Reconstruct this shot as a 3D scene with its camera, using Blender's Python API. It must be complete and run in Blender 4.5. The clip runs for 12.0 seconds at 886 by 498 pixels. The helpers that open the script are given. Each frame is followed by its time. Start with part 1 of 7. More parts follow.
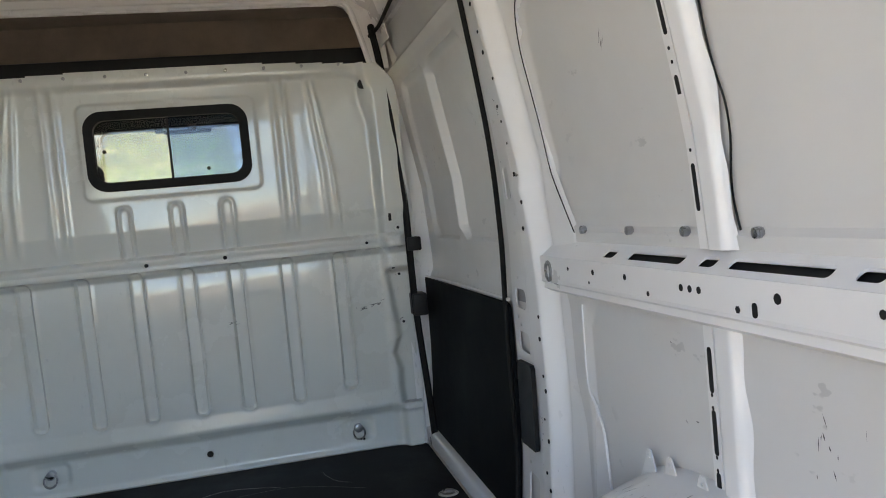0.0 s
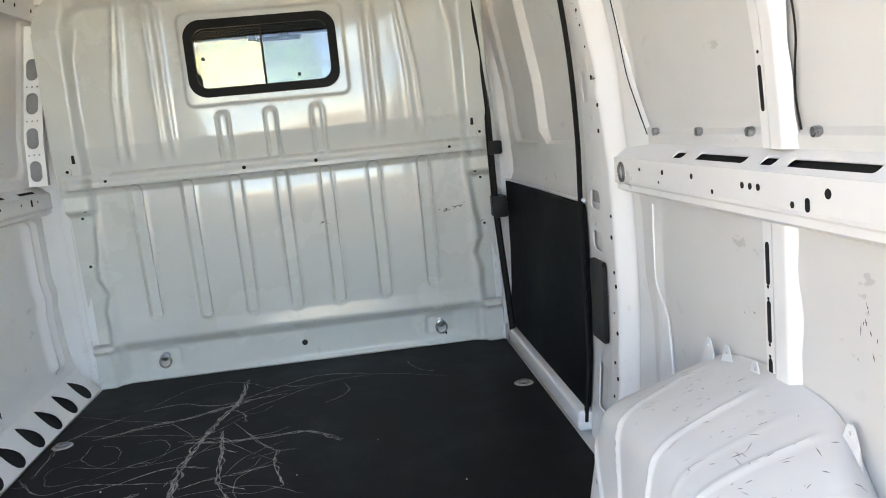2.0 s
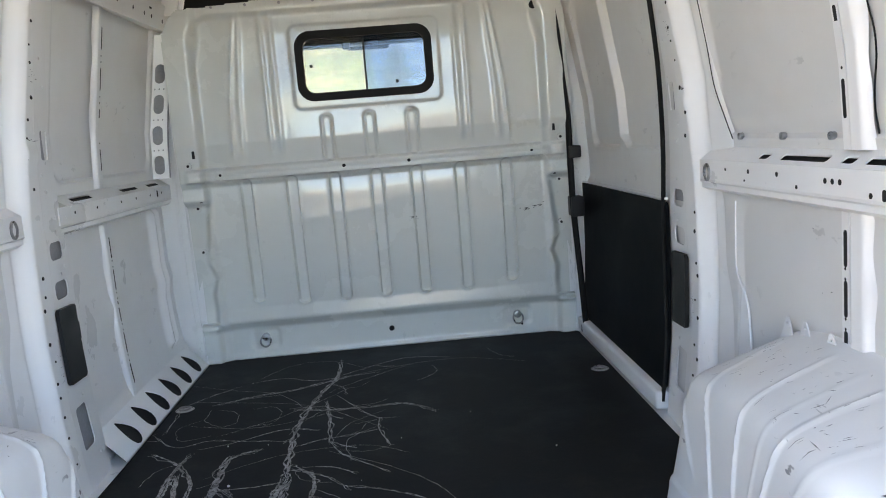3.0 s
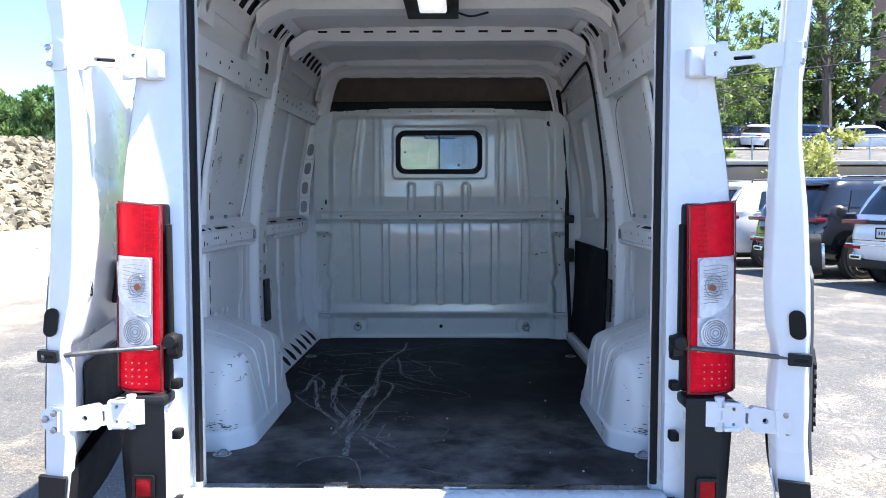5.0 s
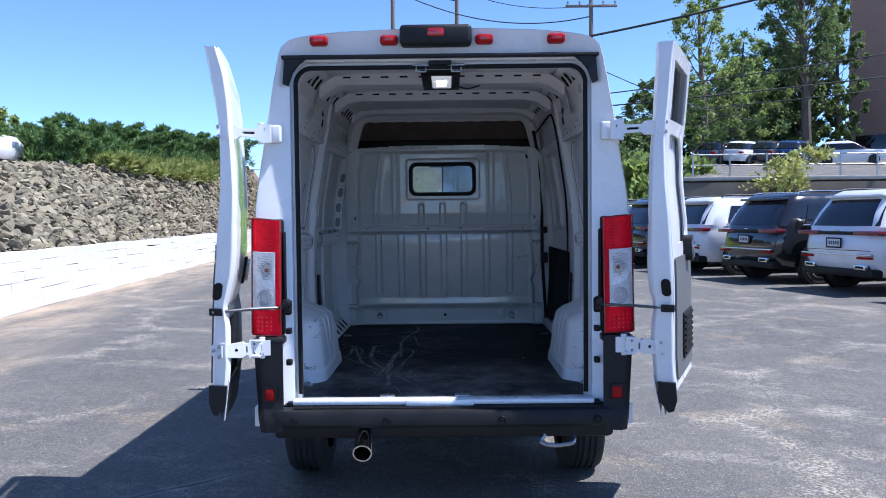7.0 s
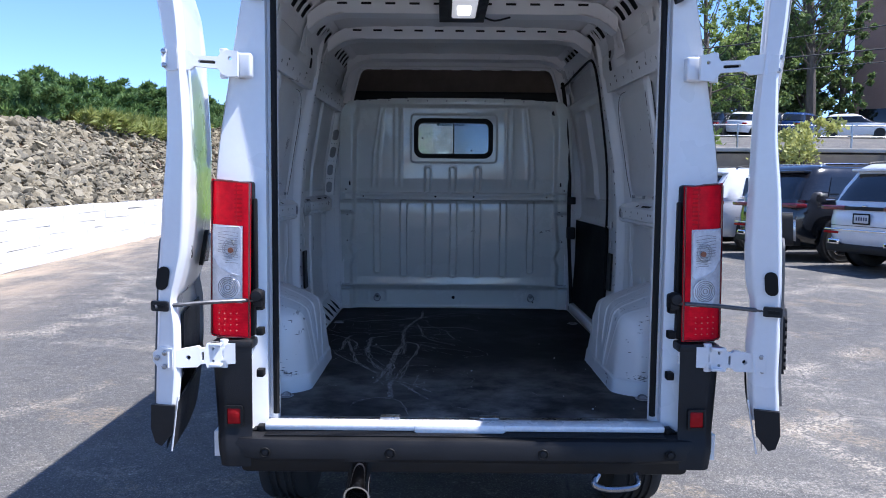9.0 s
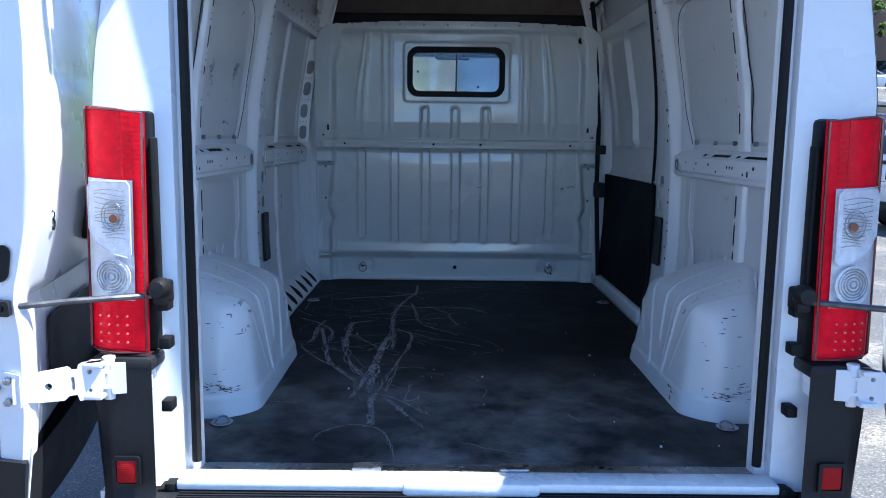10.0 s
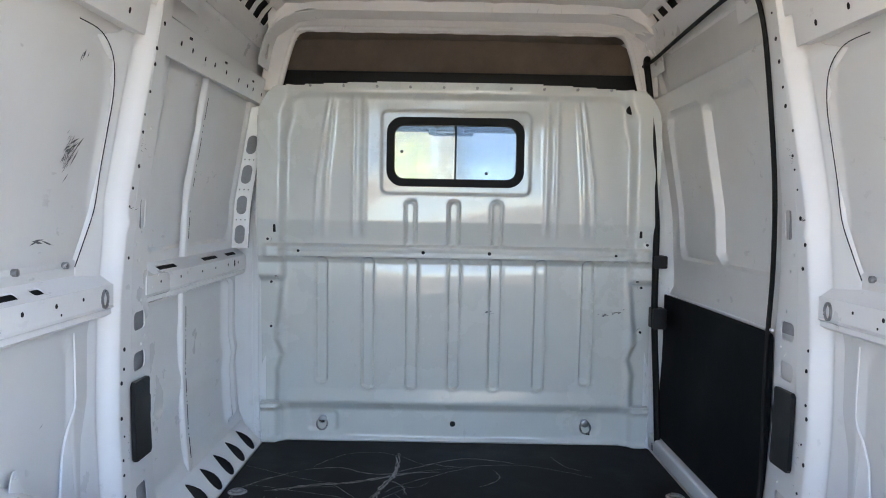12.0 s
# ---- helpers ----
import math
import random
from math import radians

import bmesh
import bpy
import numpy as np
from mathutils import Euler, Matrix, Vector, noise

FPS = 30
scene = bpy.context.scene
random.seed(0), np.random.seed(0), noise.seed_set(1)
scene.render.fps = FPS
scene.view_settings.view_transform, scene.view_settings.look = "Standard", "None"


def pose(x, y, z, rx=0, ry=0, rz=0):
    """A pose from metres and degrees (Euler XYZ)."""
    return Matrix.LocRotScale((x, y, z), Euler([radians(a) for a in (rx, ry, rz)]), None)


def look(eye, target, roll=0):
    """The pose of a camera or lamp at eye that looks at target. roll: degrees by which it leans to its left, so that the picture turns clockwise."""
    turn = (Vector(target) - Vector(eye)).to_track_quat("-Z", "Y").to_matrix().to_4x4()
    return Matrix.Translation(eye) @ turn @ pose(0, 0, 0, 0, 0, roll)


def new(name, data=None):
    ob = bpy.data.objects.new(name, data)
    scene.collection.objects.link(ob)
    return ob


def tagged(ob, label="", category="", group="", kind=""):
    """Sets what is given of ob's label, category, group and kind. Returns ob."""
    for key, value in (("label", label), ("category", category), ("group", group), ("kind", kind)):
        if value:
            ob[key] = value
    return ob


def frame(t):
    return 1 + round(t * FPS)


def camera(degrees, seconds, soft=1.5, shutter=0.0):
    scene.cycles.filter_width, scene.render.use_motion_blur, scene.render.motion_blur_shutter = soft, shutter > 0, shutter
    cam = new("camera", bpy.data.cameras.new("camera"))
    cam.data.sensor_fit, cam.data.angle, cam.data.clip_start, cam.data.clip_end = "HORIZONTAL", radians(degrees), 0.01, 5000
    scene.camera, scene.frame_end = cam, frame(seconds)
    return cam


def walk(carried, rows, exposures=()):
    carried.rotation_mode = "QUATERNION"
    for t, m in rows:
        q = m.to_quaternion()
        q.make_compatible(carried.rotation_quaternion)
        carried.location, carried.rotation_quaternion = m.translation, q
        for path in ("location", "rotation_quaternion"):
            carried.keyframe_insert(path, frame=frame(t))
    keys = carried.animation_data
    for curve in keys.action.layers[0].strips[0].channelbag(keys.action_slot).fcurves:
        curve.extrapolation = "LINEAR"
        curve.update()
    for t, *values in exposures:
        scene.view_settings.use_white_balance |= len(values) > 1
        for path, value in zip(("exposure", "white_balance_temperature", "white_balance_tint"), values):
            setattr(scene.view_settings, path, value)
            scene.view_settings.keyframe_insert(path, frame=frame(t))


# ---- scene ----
cam = camera(58.6, 12.0, soft=1.0)
PATH = [
    (0, (0.294, -0.176, 1.538), (0.733, 1.772, 1.433), -5.5),
    (0.2, (0.297, -0.199, 1.53), (0.498, 1.787, 1.403), -3.5),
    (0.5, (0.315, -0.231, 1.489), (0.479, 1.744, 1.217), -1.4),
    (0.8, (0.325, -0.193, 1.477), (0.496, 1.762, 1.09), -1.0),
    (1, (0.33, -0.169, 1.492), (0.536, 1.784, 1.115), -4.2),
    (1.5, (0.355, -0.184, 1.521), (0.667, 1.756, 1.15), -4.8),
    (2, (0.287, -0.3, 1.526), (0.491, 1.665, 1.211), -5.6),
    (2.5, (0.192, -0.442, 1.504), (0.271, 1.533, 1.198), -4.2),
    (3, (0.091, -0.56, 1.523), (0.186, 1.417, 1.238), -4.6),
    (3.5, (-0.005, -0.868, 1.508), (0.16, 1.112, 1.279), -3.3),
    (3.7, (0.024, -1.06, 1.508), (0.11, 0.927, 1.298), -2.7),
    (5.3, (0.104, -2.789, 1.54), (0.069, -0.792, 1.431), 0.0),
    (5.5, (0.101, -2.985, 1.538), (0.071, -0.987, 1.439), 0.2),
    (6, (0.116, -3.501, 1.534), (0.086, -1.503, 1.457), 0.4),
    (6.5, (0.081, -3.885, 1.534), (0.057, -1.887, 1.447), -0.3),
    (7, (0.039, -4.067, 1.53), (0.023, -2.069, 1.448), -0.6),
    (7.2, (0.023, -4.082, 1.524), (0.007, -2.084, 1.446), -0.2),
    (8.8, (-0.08, -3.201, 1.526), (-0.093, -1.208, 1.356), 0.9),
    (9, (-0.097, -3.021, 1.523), (-0.094, -1.028, 1.358), 0.5),
    (9.5, (-0.091, -2.48, 1.502), (-0.085, -0.489, 1.314), 1.0),
    (10, (-0.113, -1.931, 1.468), (-0.101, 0.049, 1.188), 0.7),
    (10.5, (-0.097, -1.415, 1.46), (-0.079, 0.546, 1.064), 0.3),
    (11, (-0.077, -0.968, 1.459), (-0.069, 0.982, 1.015), 1.0),
    (11.5, (-0.093, -0.617, 1.516), (-0.065, 1.358, 1.196), 1.3),
    (12, (-0.068, -0.455, 1.607), (-0.065, 1.543, 1.512), 1.0),
]
EXPOSURES = [(0.0, 3.24, 9000, 12), (0.5, 3.68, 8900, 12), (1.0, 3.78, 8900, 12), (1.5, 3.63, 9000, 12), (2.0, 4.06, 9800, 12), (2.5, 3.88, 9300, 12), (3.0, 3.68, 8700, 12), (3.5, 3.6, 8000, 11), (5.3, 2.08, 6000, 11), (6.0, 1.57, 5750, 12), (6.5, 1.35, 5700, 14), (7.0, 1.28, 5600, 15), (9.0, 1.42, 5700, 16), (9.5, 1.64, 5550, 12), (10.0, 2.0, 5500, 9), (10.5, 2.84, 6500, 10), (11.0, 3.42, 7200, 10), (11.5, 3.64, 7500, 11), (12.0, 3.76, 8000, 13)]
walk(cam, [(t, look(eye, target, roll)) for t, eye, target, roll in PATH], EXPOSURES)

# ---- world and light ----
world = bpy.data.worlds.new("sky")
scene.world = world
world.use_nodes = True
wn = world.node_tree.nodes
wl = world.node_tree.links
sky = wn.new("ShaderNodeTexSky")
sky.sky_type = "NISHITA"
sky.sun_disc = False
sky.sun_elevation = radians(59)
sky.sun_rotation = radians(95.5)
sky.altitude = 1200
sky.air_density, sky.dust_density, sky.ozone_density = 0.72, 0.05, 5.0
wn["Background"].inputs["Strength"].default_value = 0.108
wl.new(sky.outputs["Color"], wn["Background"].inputs["Color"])

sun_data = bpy.data.lights.new("sun", "SUN")
sun_data.energy, sun_data.angle, sun_data.color = 3.7, radians(0.55), (1.0, 0.95, 0.87)
sun = new("sun", sun_data)
sun.matrix_world = look((5.7, -0.55, 10.0), (0, 0, 0))


# ---- materials ----
def nodes_of(name):
    m = bpy.data.materials.new(name)
    m.use_nodes = True
    t = m.node_tree
    return m, t, t.nodes["Principled BSDF"]


def val(t, kind, **kw):
    n = t.nodes.new(kind)
    for k, v in kw.items():
        if k in n.inputs:
            n.inputs[k].default_value = v
    return n


def coords(t, scale=(1, 1, 1)):
    c = t.nodes.new("ShaderNodeTexCoord")
    mp = t.nodes.new("ShaderNodeMapping")
    mp.inputs["Scale"].default_value = scale
    t.links.new(c.outputs["Object"], mp.inputs["Vector"])
    return mp.outputs["Vector"]


def noise_tex(t, vec, scale, detail=4.0, rough=0.6):
    n = val(t, "ShaderNodeTexNoise", Scale=scale, Detail=detail, Roughness=rough)
    t.links.new(vec, n.inputs["Vector"])
    return n.outputs["Fac"]


def ramp(t, fac, stops):
    r = t.nodes.new("ShaderNodeValToRGB")
    el = r.color_ramp.elements
    while len(el) < len(stops):
        el.new(0.5)
    for e, (p, c) in zip(el, stops):
        e.position = p
        e.color = (*c, 1) if not isinstance(c, (int, float)) else (c, c, c, 1)
    t.links.new(fac, r.inputs["Fac"])
    return r.outputs["Color"]


def mix(t, fac, a, b, mode="MIX"):
    m = t.nodes.new("ShaderNodeMix")
    m.data_type, m.blend_type = "RGBA", mode
    for sock, v in ((0, fac), (6, a), (7, b)):
        if isinstance(v, (int, float)):
            m.inputs[sock].default_value = v
        elif isinstance(v, tuple):
            m.inputs[sock].default_value = (*v, 1)
        else:
            t.links.new(v, m.inputs[sock])
    return m.outputs[2]


def bump(t, bsdf, height, strength, distance=0.01):
    b = val(t, "ShaderNodeBump", Strength=strength, Distance=distance)
    t.links.new(height, b.inputs["Height"])
    t.links.new(b.outputs["Normal"], bsdf.inputs["Normal"])


def surface(name, a, b, scale=6.0, rough=0.5, spread=0.12, metal=0.0, fine=120.0, relief=0.1, dist=0.004, coat=0.0, stretch=(1, 1, 1), spec=0.5, grain=0.16):
    """A plain surface with two scales of variation in colour, gloss and relief."""
    m, t, p = nodes_of(name)
    v = coords(t, stretch)
    big, small = noise_tex(t, v, scale), noise_tex(t, v, fine, 3)
    c = mix(t, ramp(t, big, [(0.35, 0.0), (0.68, 1.0)]), a, b)
    c = mix(t, grain, c, ramp(t, small, [(0.3, 0.25), (0.7, 1.0)]), "MULTIPLY")
    t.links.new(c, p.inputs["Base Color"])
    t.links.new(ramp(t, big, [(0.3, max(rough - spread, 0.02)), (0.7, min(rough + spread, 1.0))]), p.inputs["Roughness"])
    p.inputs["Metallic"].default_value = metal
    p.inputs["Specular IOR Level"].default_value = spec
    p.inputs["Coat Weight"].default_value = coat
    p.inputs["Coat Roughness"].default_value = 0.08
    if relief:
        bump(t, p, small, relief, dist)
    return m


def scuffed_paint(name, base, dirt, rough, scratch=0.5, coat=0.25, coat_rough=0.12):
    """White body paint with faint dust, grey rub marks and short dark scratches."""
    m, t, p = nodes_of(name)
    v = coords(t)
    dust = noise_tex(t, v, 2.3, 6)
    c = mix(t, ramp(t, dust, [(0.45, 0.0), (0.75, 0.6)]), base, dirt)
    streak = noise_tex(t, coords(t, (70, 14, 26)), 1.0, 3)
    patch = noise_tex(t, coords(t, (1.0, 1.0, 1.0)), 3.1, 2)
    hard = ramp(t, streak, [(0.63, 0.0), (0.66, 1.0)])
    where = ramp(t, patch, [(0.55, 0.0), (0.64, 1.0)])
    fac = mix(t, 1.0, hard, where, "MULTIPLY")
    fac = mix(t, 1.0, fac, (scratch, scratch, scratch), "MULTIPLY")
    c = mix(t, fac, c, (0.08, 0.08, 0.085))
    t.links.new(c, p.inputs["Base Color"])
    t.links.new(ramp(t, dust, [(0.3, rough - 0.08), (0.7, rough + 0.15)]), p.inputs["Roughness"])
    p.inputs["Coat Weight"].default_value = coat
    p.inputs["Coat Roughness"].default_value = coat_rough
    bump(t, p, noise_tex(t, v, 5.0, 3), 0.12, 0.01)
    return m


def glassy(name, tint=(1, 1, 1), rough=0.0):
    m, t, p = nodes_of(name)
    p.inputs["Base Color"].default_value = (*tint, 1)
    p.inputs["Transmission Weight"].default_value = 1.0
    p.inputs["Roughness"].default_value = rough
    p.inputs["IOR"].default_value = 1.45
    return m


def lens_plastic(name, col, ridges, rough=0.12):
    """Coloured lamp plastic with moulded optics."""
    m, t, p = nodes_of(name)
    w = t.nodes.new("ShaderNodeTexWave")
    w.bands_direction = "Z"
    w.inputs["Scale"].default_value = ridges
    w.inputs["Distortion"].default_value = 0.0
    t.links.new(coords(t), w.inputs["Vector"])
    c = mix(t, ramp(t, noise_tex(t, coords(t), 40), [(0.35, 0.0), (0.65, 0.35)]), col, tuple(x * 0.45 for x in col))
    t.links.new(c, p.inputs["Base Color"])
    p.inputs["Roughness"].default_value = rough
    p.inputs["Specular IOR Level"].default_value = 0.08
    bump(t, p, w.outputs["Fac"], 0.10, 0.002)
    return m


def asphalt():
    m, t, p = nodes_of("asphalt")
    v = coords(t)
    grit = noise_tex(t, v, 75, 4, 0.7)
    stone = val(t, "ShaderNodeTexVoronoi", Scale=90.0)
    t.links.new(v, stone.inputs["Vector"])
    patch = noise_tex(t, v, 0.55, 6)
    mid = noise_tex(t, v, 3.5, 5, 0.7)
    c = mix(t, ramp(t, patch, [(0.33, 0.0), (0.68, 1.0)]), (0.158, 0.151, 0.140), (0.215, 0.203, 0.182))
    c = mix(t, ramp(t, mid, [(0.56, 0.0), (0.62, 0.5)]), c, (0.27, 0.25, 0.215))
    # worn patches where pale stone shows through the binder
    broken_up = ramp(t, noise_tex(t, v, 34, 5, 0.75), [(0.46, 0.12), (0.54, 1.0)])
    worn = noise_tex(t, coords(t, (1.0, 1.25, 1.0)), 1.15, 11, 0.68)
    fleck = mix(t, 1.0, ramp(t, worn, [(0.555, 0.0), (0.61, 1.0)]), broken_up, "MULTIPLY")
    c = mix(t, mix(t, 1.0, fleck, (0.45, 0.45, 0.45), "MULTIPLY"), c, (0.60, 0.545, 0.45))
    tan = noise_tex(t, coords(t, (1.2, 1.0, 1.0)), 0.75, 11, 0.70)
    straw = mix(t, 1.0, ramp(t, tan, [(0.565, 0.0), (0.61, 0.55)]), broken_up, "MULTIPLY")
    c = mix(t, straw, c, (0.50, 0.39, 0.25))
    damp = noise_tex(t, v, 2.6, 9, 0.72)
    c = mix(t, ramp(t, damp, [(0.37, 0.45), (0.42, 0.0)]), c, (0.085, 0.082, 0.078))
    c = mix(t, 0.75, c, ramp(t, stone.outputs["Distance"], [(0.05, 1.0), (0.5, 0.30)]), "MULTIPLY")
    c = mix(t, ramp(t, grit, [(0.57, 0.0), (0.64, 0.75)]), c, (0.38, 0.36, 0.33))
    speck = noise_tex(t, v, 17, 8, 0.86)
    c = mix(t, 0.6, c, ramp(t, speck, [(0.36, 0.38), (0.50, 0.80), (0.66, 1.0)]), "MULTIPLY")
    c = mix(t, ramp(t, speck, [(0.60, 0.0), (0.66, 0.55)]), c, (0.46, 0.44, 0.40))
    # long wandering cracks
    warp = t.nodes.new("ShaderNodeMix")
    warp.data_type = "VECTOR"
    warp.inputs[0].default_value = 0.16
    nz = val(t, "ShaderNodeTexNoise", Scale=1.3, Detail=4.0)
    t.links.new(v, nz.inputs["Vector"])
    t.links.new(v, warp.inputs[4])
    t.links.new(nz.outputs["Color"], warp.inputs[5])
    vor = val(t, "ShaderNodeTexVoronoi", Scale=0.42)
    vor.feature = "DISTANCE_TO_EDGE"
    t.links.new(warp.outputs[1], vor.inputs["Vector"])
    crack = ramp(t, vor.outputs["Distance"], [(0.0, 1.0), (0.006, 0.0)])
    sealed = ramp(t, vor.outputs["Distance"], [(0.006, 0.9), (0.022, 0.0)])
    broken = ramp(t, noise_tex(t, v, 1.1, 2), [(0.48, 0.0), (0.58, 1.0)])
    c = mix(t, mix(t, 1.0, sealed, mix(t, 1.0, broken, (0.35, 0.35, 0.35), "MULTIPLY"), "MULTIPLY"), c, (0.36, 0.33, 0.28))
    c = mix(t, mix(t, 1.0, crack, broken, "MULTIPLY"), c, (0.03, 0.03, 0.03))
    # crumbled pale stones gathered along the cracks
    clump = ramp(t, noise_tex(t, v, 1.5, 7, 0.65), [(0.47, 0.0), (0.56, 1.0)])
    crumbs = ramp(t, noise_tex(t, v, 42, 4, 0.7), [(0.49, 0.0), (0.56, 0.60)])
    crumbs = mix(t, 1.0, crumbs, mix(t, 1.0, clump, ramp(t, vor.outputs["Distance"], [(0.004, 1.0), (0.085, 0.0)]), "MULTIPLY"), "MULTIPLY")
    c = mix(t, crumbs, c, (0.50, 0.435, 0.33))
    # sand washed up against the timber wall
    off = t.nodes.new("ShaderNodeVectorMath")
    off.operation = "DOT_PRODUCT"
    off.inputs[1].default_value = (1.0, 0.0878, 0.0)
    t.links.new(v, off.inputs[0])
    drift = t.nodes.new("ShaderNodeMapRange")
    drift.inputs["From Min"].default_value, drift.inputs["From Max"].default_value = -3.9, -6.3
    t.links.new(off.outputs["Value"], drift.inputs["Value"])
    sand = mix(t, 1.0, drift.outputs["Result"], ramp(t, noise_tex(t, coords(t, (2.0, 0.5, 1.0)), 0.9, 8, 0.7), [(0.38, 0.1), (0.62, 0.95)]), "MULTIPLY")
    c = mix(t, sand, c, (0.40, 0.31, 0.215))
    t.links.new(c, p.inputs["Base Color"])
    t.links.new(ramp(t, mid, [(0.3, 0.62), (0.7, 0.9)]), p.inputs["Roughness"])
    bump(t, p, mix(t, 0.5, grit, stone.outputs["Distance"]), 0.8, 0.010)
    return m


def floor_mat_material():
    """Black rubber mat, dusty and faintly mottled."""
    m, t, p = nodes_of("black_rubber_mat")
    v = coords(t)
    cloud = noise_tex(t, v, 2.6, 6, 0.65)
    fine = noise_tex(t, v, 60, 3)
    c = mix(t, ramp(t, cloud, [(0.5, 0.0), (0.78, 1.0)]), (0.0085, 0.0090, 0.0098), (0.028, 0.028, 0.029))
    c = mix(t, ramp(t, fine, [(0.66, 0.0), (0.8, 0.12)]), c, (0.10, 0.10, 0.10))
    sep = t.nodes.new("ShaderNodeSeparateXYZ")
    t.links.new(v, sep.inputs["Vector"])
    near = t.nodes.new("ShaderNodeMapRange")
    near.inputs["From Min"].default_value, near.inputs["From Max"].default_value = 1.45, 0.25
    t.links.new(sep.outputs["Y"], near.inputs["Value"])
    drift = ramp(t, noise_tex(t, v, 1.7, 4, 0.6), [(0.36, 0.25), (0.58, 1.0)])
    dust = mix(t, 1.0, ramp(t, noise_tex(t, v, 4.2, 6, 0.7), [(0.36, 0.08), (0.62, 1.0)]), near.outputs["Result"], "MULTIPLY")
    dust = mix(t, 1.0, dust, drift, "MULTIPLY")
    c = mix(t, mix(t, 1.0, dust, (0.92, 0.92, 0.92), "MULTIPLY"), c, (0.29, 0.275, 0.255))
    t.links.new(c, p.inputs["Base Color"])
    t.links.new(ramp(t, cloud, [(0.3, 0.48), (0.7, 0.72)]), p.inputs["Roughness"])
    p.inputs["Specular IOR Level"].default_value = 0.12
    bump(t, p, fine, 0.15, 0.002)
    return m


def smear_material():
    """Chalky scrape marks, thin and broken."""
    m, t, p = nodes_of("chalky_scrape")
    v = coords(t)
    c = ramp(t, noise_tex(t, v, 28, 4), [(0.3, (0.16, 0.16, 0.162)), (0.65, (0.56, 0.56, 0.57))])
    t.links.new(c, p.inputs["Base Color"])
    p.inputs["Roughness"].default_value = 0.85
    t.links.new(ramp(t, noise_tex(t, v, 120, 5, 0.75), [(0.34, 0.28), (0.58, 0.92)]), p.inputs["Alpha"])
    return m


def per_object(name, cols, rough=0.85, bump_scale=25.0, strength=0.5, island=False, mottle=0.55):
    """Colours that differ from piece to piece."""
    m, t, p = nodes_of(name)
    info = t.nodes.new("ShaderNodeNewGeometry" if island else "ShaderNodeObjectInfo")
    v = coords(t)
    n = len(cols)
    c = ramp(t, info.outputs["Random Per Island" if island else "Random"], [(i / max(n - 1, 1), col) for i, col in enumerate(cols)])
    g = noise_tex(t, v, bump_scale, 5)
    c = mix(t, mottle, c, ramp(t, g, [(0.3, 0.45), (0.7, 1.0)]), "MULTIPLY")
    t.links.new(c, p.inputs["Base Color"])
    p.inputs["Roughness"].default_value = rough
    bump(t, p, g, strength, 0.02)
    return m


def leaf_material(name, dark, light):
    m, t, p = nodes_of(name)
    geo = t.nodes.new("ShaderNodeNewGeometry")
    c = ramp(t, geo.outputs["Random Per Island"], [(0.0, dark), (1.0, light)])
    t.links.new(c, p.inputs["Base Color"])
    p.inputs["Roughness"].default_value = 0.6
    tr = val(t, "ShaderNodeBsdfTranslucent")
    t.links.new(c, tr.inputs["Color"])
    ms = val(t, "ShaderNodeMixShader", Fac=0.42)
    t.links.new(p.outputs["BSDF"], ms.inputs[1])
    t.links.new(tr.outputs["BSDF"], ms.inputs[2])
    t.links.new(ms.outputs["Shader"], t.nodes["Material Output"].inputs["Surface"])
    return m


def glow(name, col, strength):
    m, t, p = nodes_of(name)
    p.inputs["Base Color"].default_value = (*col, 1)
    p.inputs["Emission Color"].default_value = (*col, 1)
    p.inputs["Emission Strength"].default_value = strength
    return m


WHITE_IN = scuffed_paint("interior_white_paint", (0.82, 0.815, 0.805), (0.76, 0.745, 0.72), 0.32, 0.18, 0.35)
# Greyer copy of the interior white: the panels' shade is in the colour.
WHITE_SKIN = scuffed_paint("shaded_white_paint", (0.69, 0.68, 0.66), (0.615, 0.60, 0.575), 0.36, 0.22)
WHITE_ARCH = scuffed_paint("scuffed_arch_paint", (0.74, 0.74, 0.73), (0.60, 0.60, 0.59), 0.42, 1.0)
WHITE_BULK = scuffed_paint("bulkhead_grey_white_paint", (0.675, 0.685, 0.645), (0.60, 0.605, 0.57), 0.20, 0.1, 1.0, 0.05)
WHITE_OUT = surface("gloss_white_body_paint", (0.70, 0.705, 0.71), (0.67, 0.675, 0.68), 2.0, 0.30, 0.05, 0, 40, 0.02, 0.002, 0.4, grain=0.04)
BLACK_PLASTIC = surface("black_moulded_plastic", (0.0095, 0.0095, 0.0105), (0.017, 0.017, 0.018), 5.0, 0.50, 0.1, 0, 260, 0.35, 0.002, spec=0.25)
BLACK_TRIM = surface("black_hardboard_trim", (0.0035, 0.0045, 0.0055), (0.006, 0.0075, 0.009), 3.0, 0.6, 0.08, 0, 200, 0.15, 0.001, spec=0.06)
RUBBER = surface("black_rubber_seal", (0.006, 0.006, 0.006), (0.011, 0.011, 0.011), 12.0, 0.6, 0.1, 0, 90, 0.1, 0.002, spec=0.2)
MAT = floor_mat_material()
SMEAR = smear_material()
# Near-black that paints the shade inside holes and slots; also colours dark bolts.
DARK_VOID = surface("hole_shade_black", (0.003, 0.003, 0.0033), (0.006, 0.006, 0.0065), 8.0, 0.8)
HEADLINER = surface("brown_grey_fabric_headliner", (0.20, 0.160, 0.130), (0.25, 0.205, 0.170), 9.0, 0.95, 0.03, 0, 300, 0.4, 0.003)
STEEL = surface("dull_steel", (0.42, 0.42, 0.43), (0.30, 0.30, 0.31), 30.0, 0.32, 0.12, 1.0, 200, 0.1, 0.001)
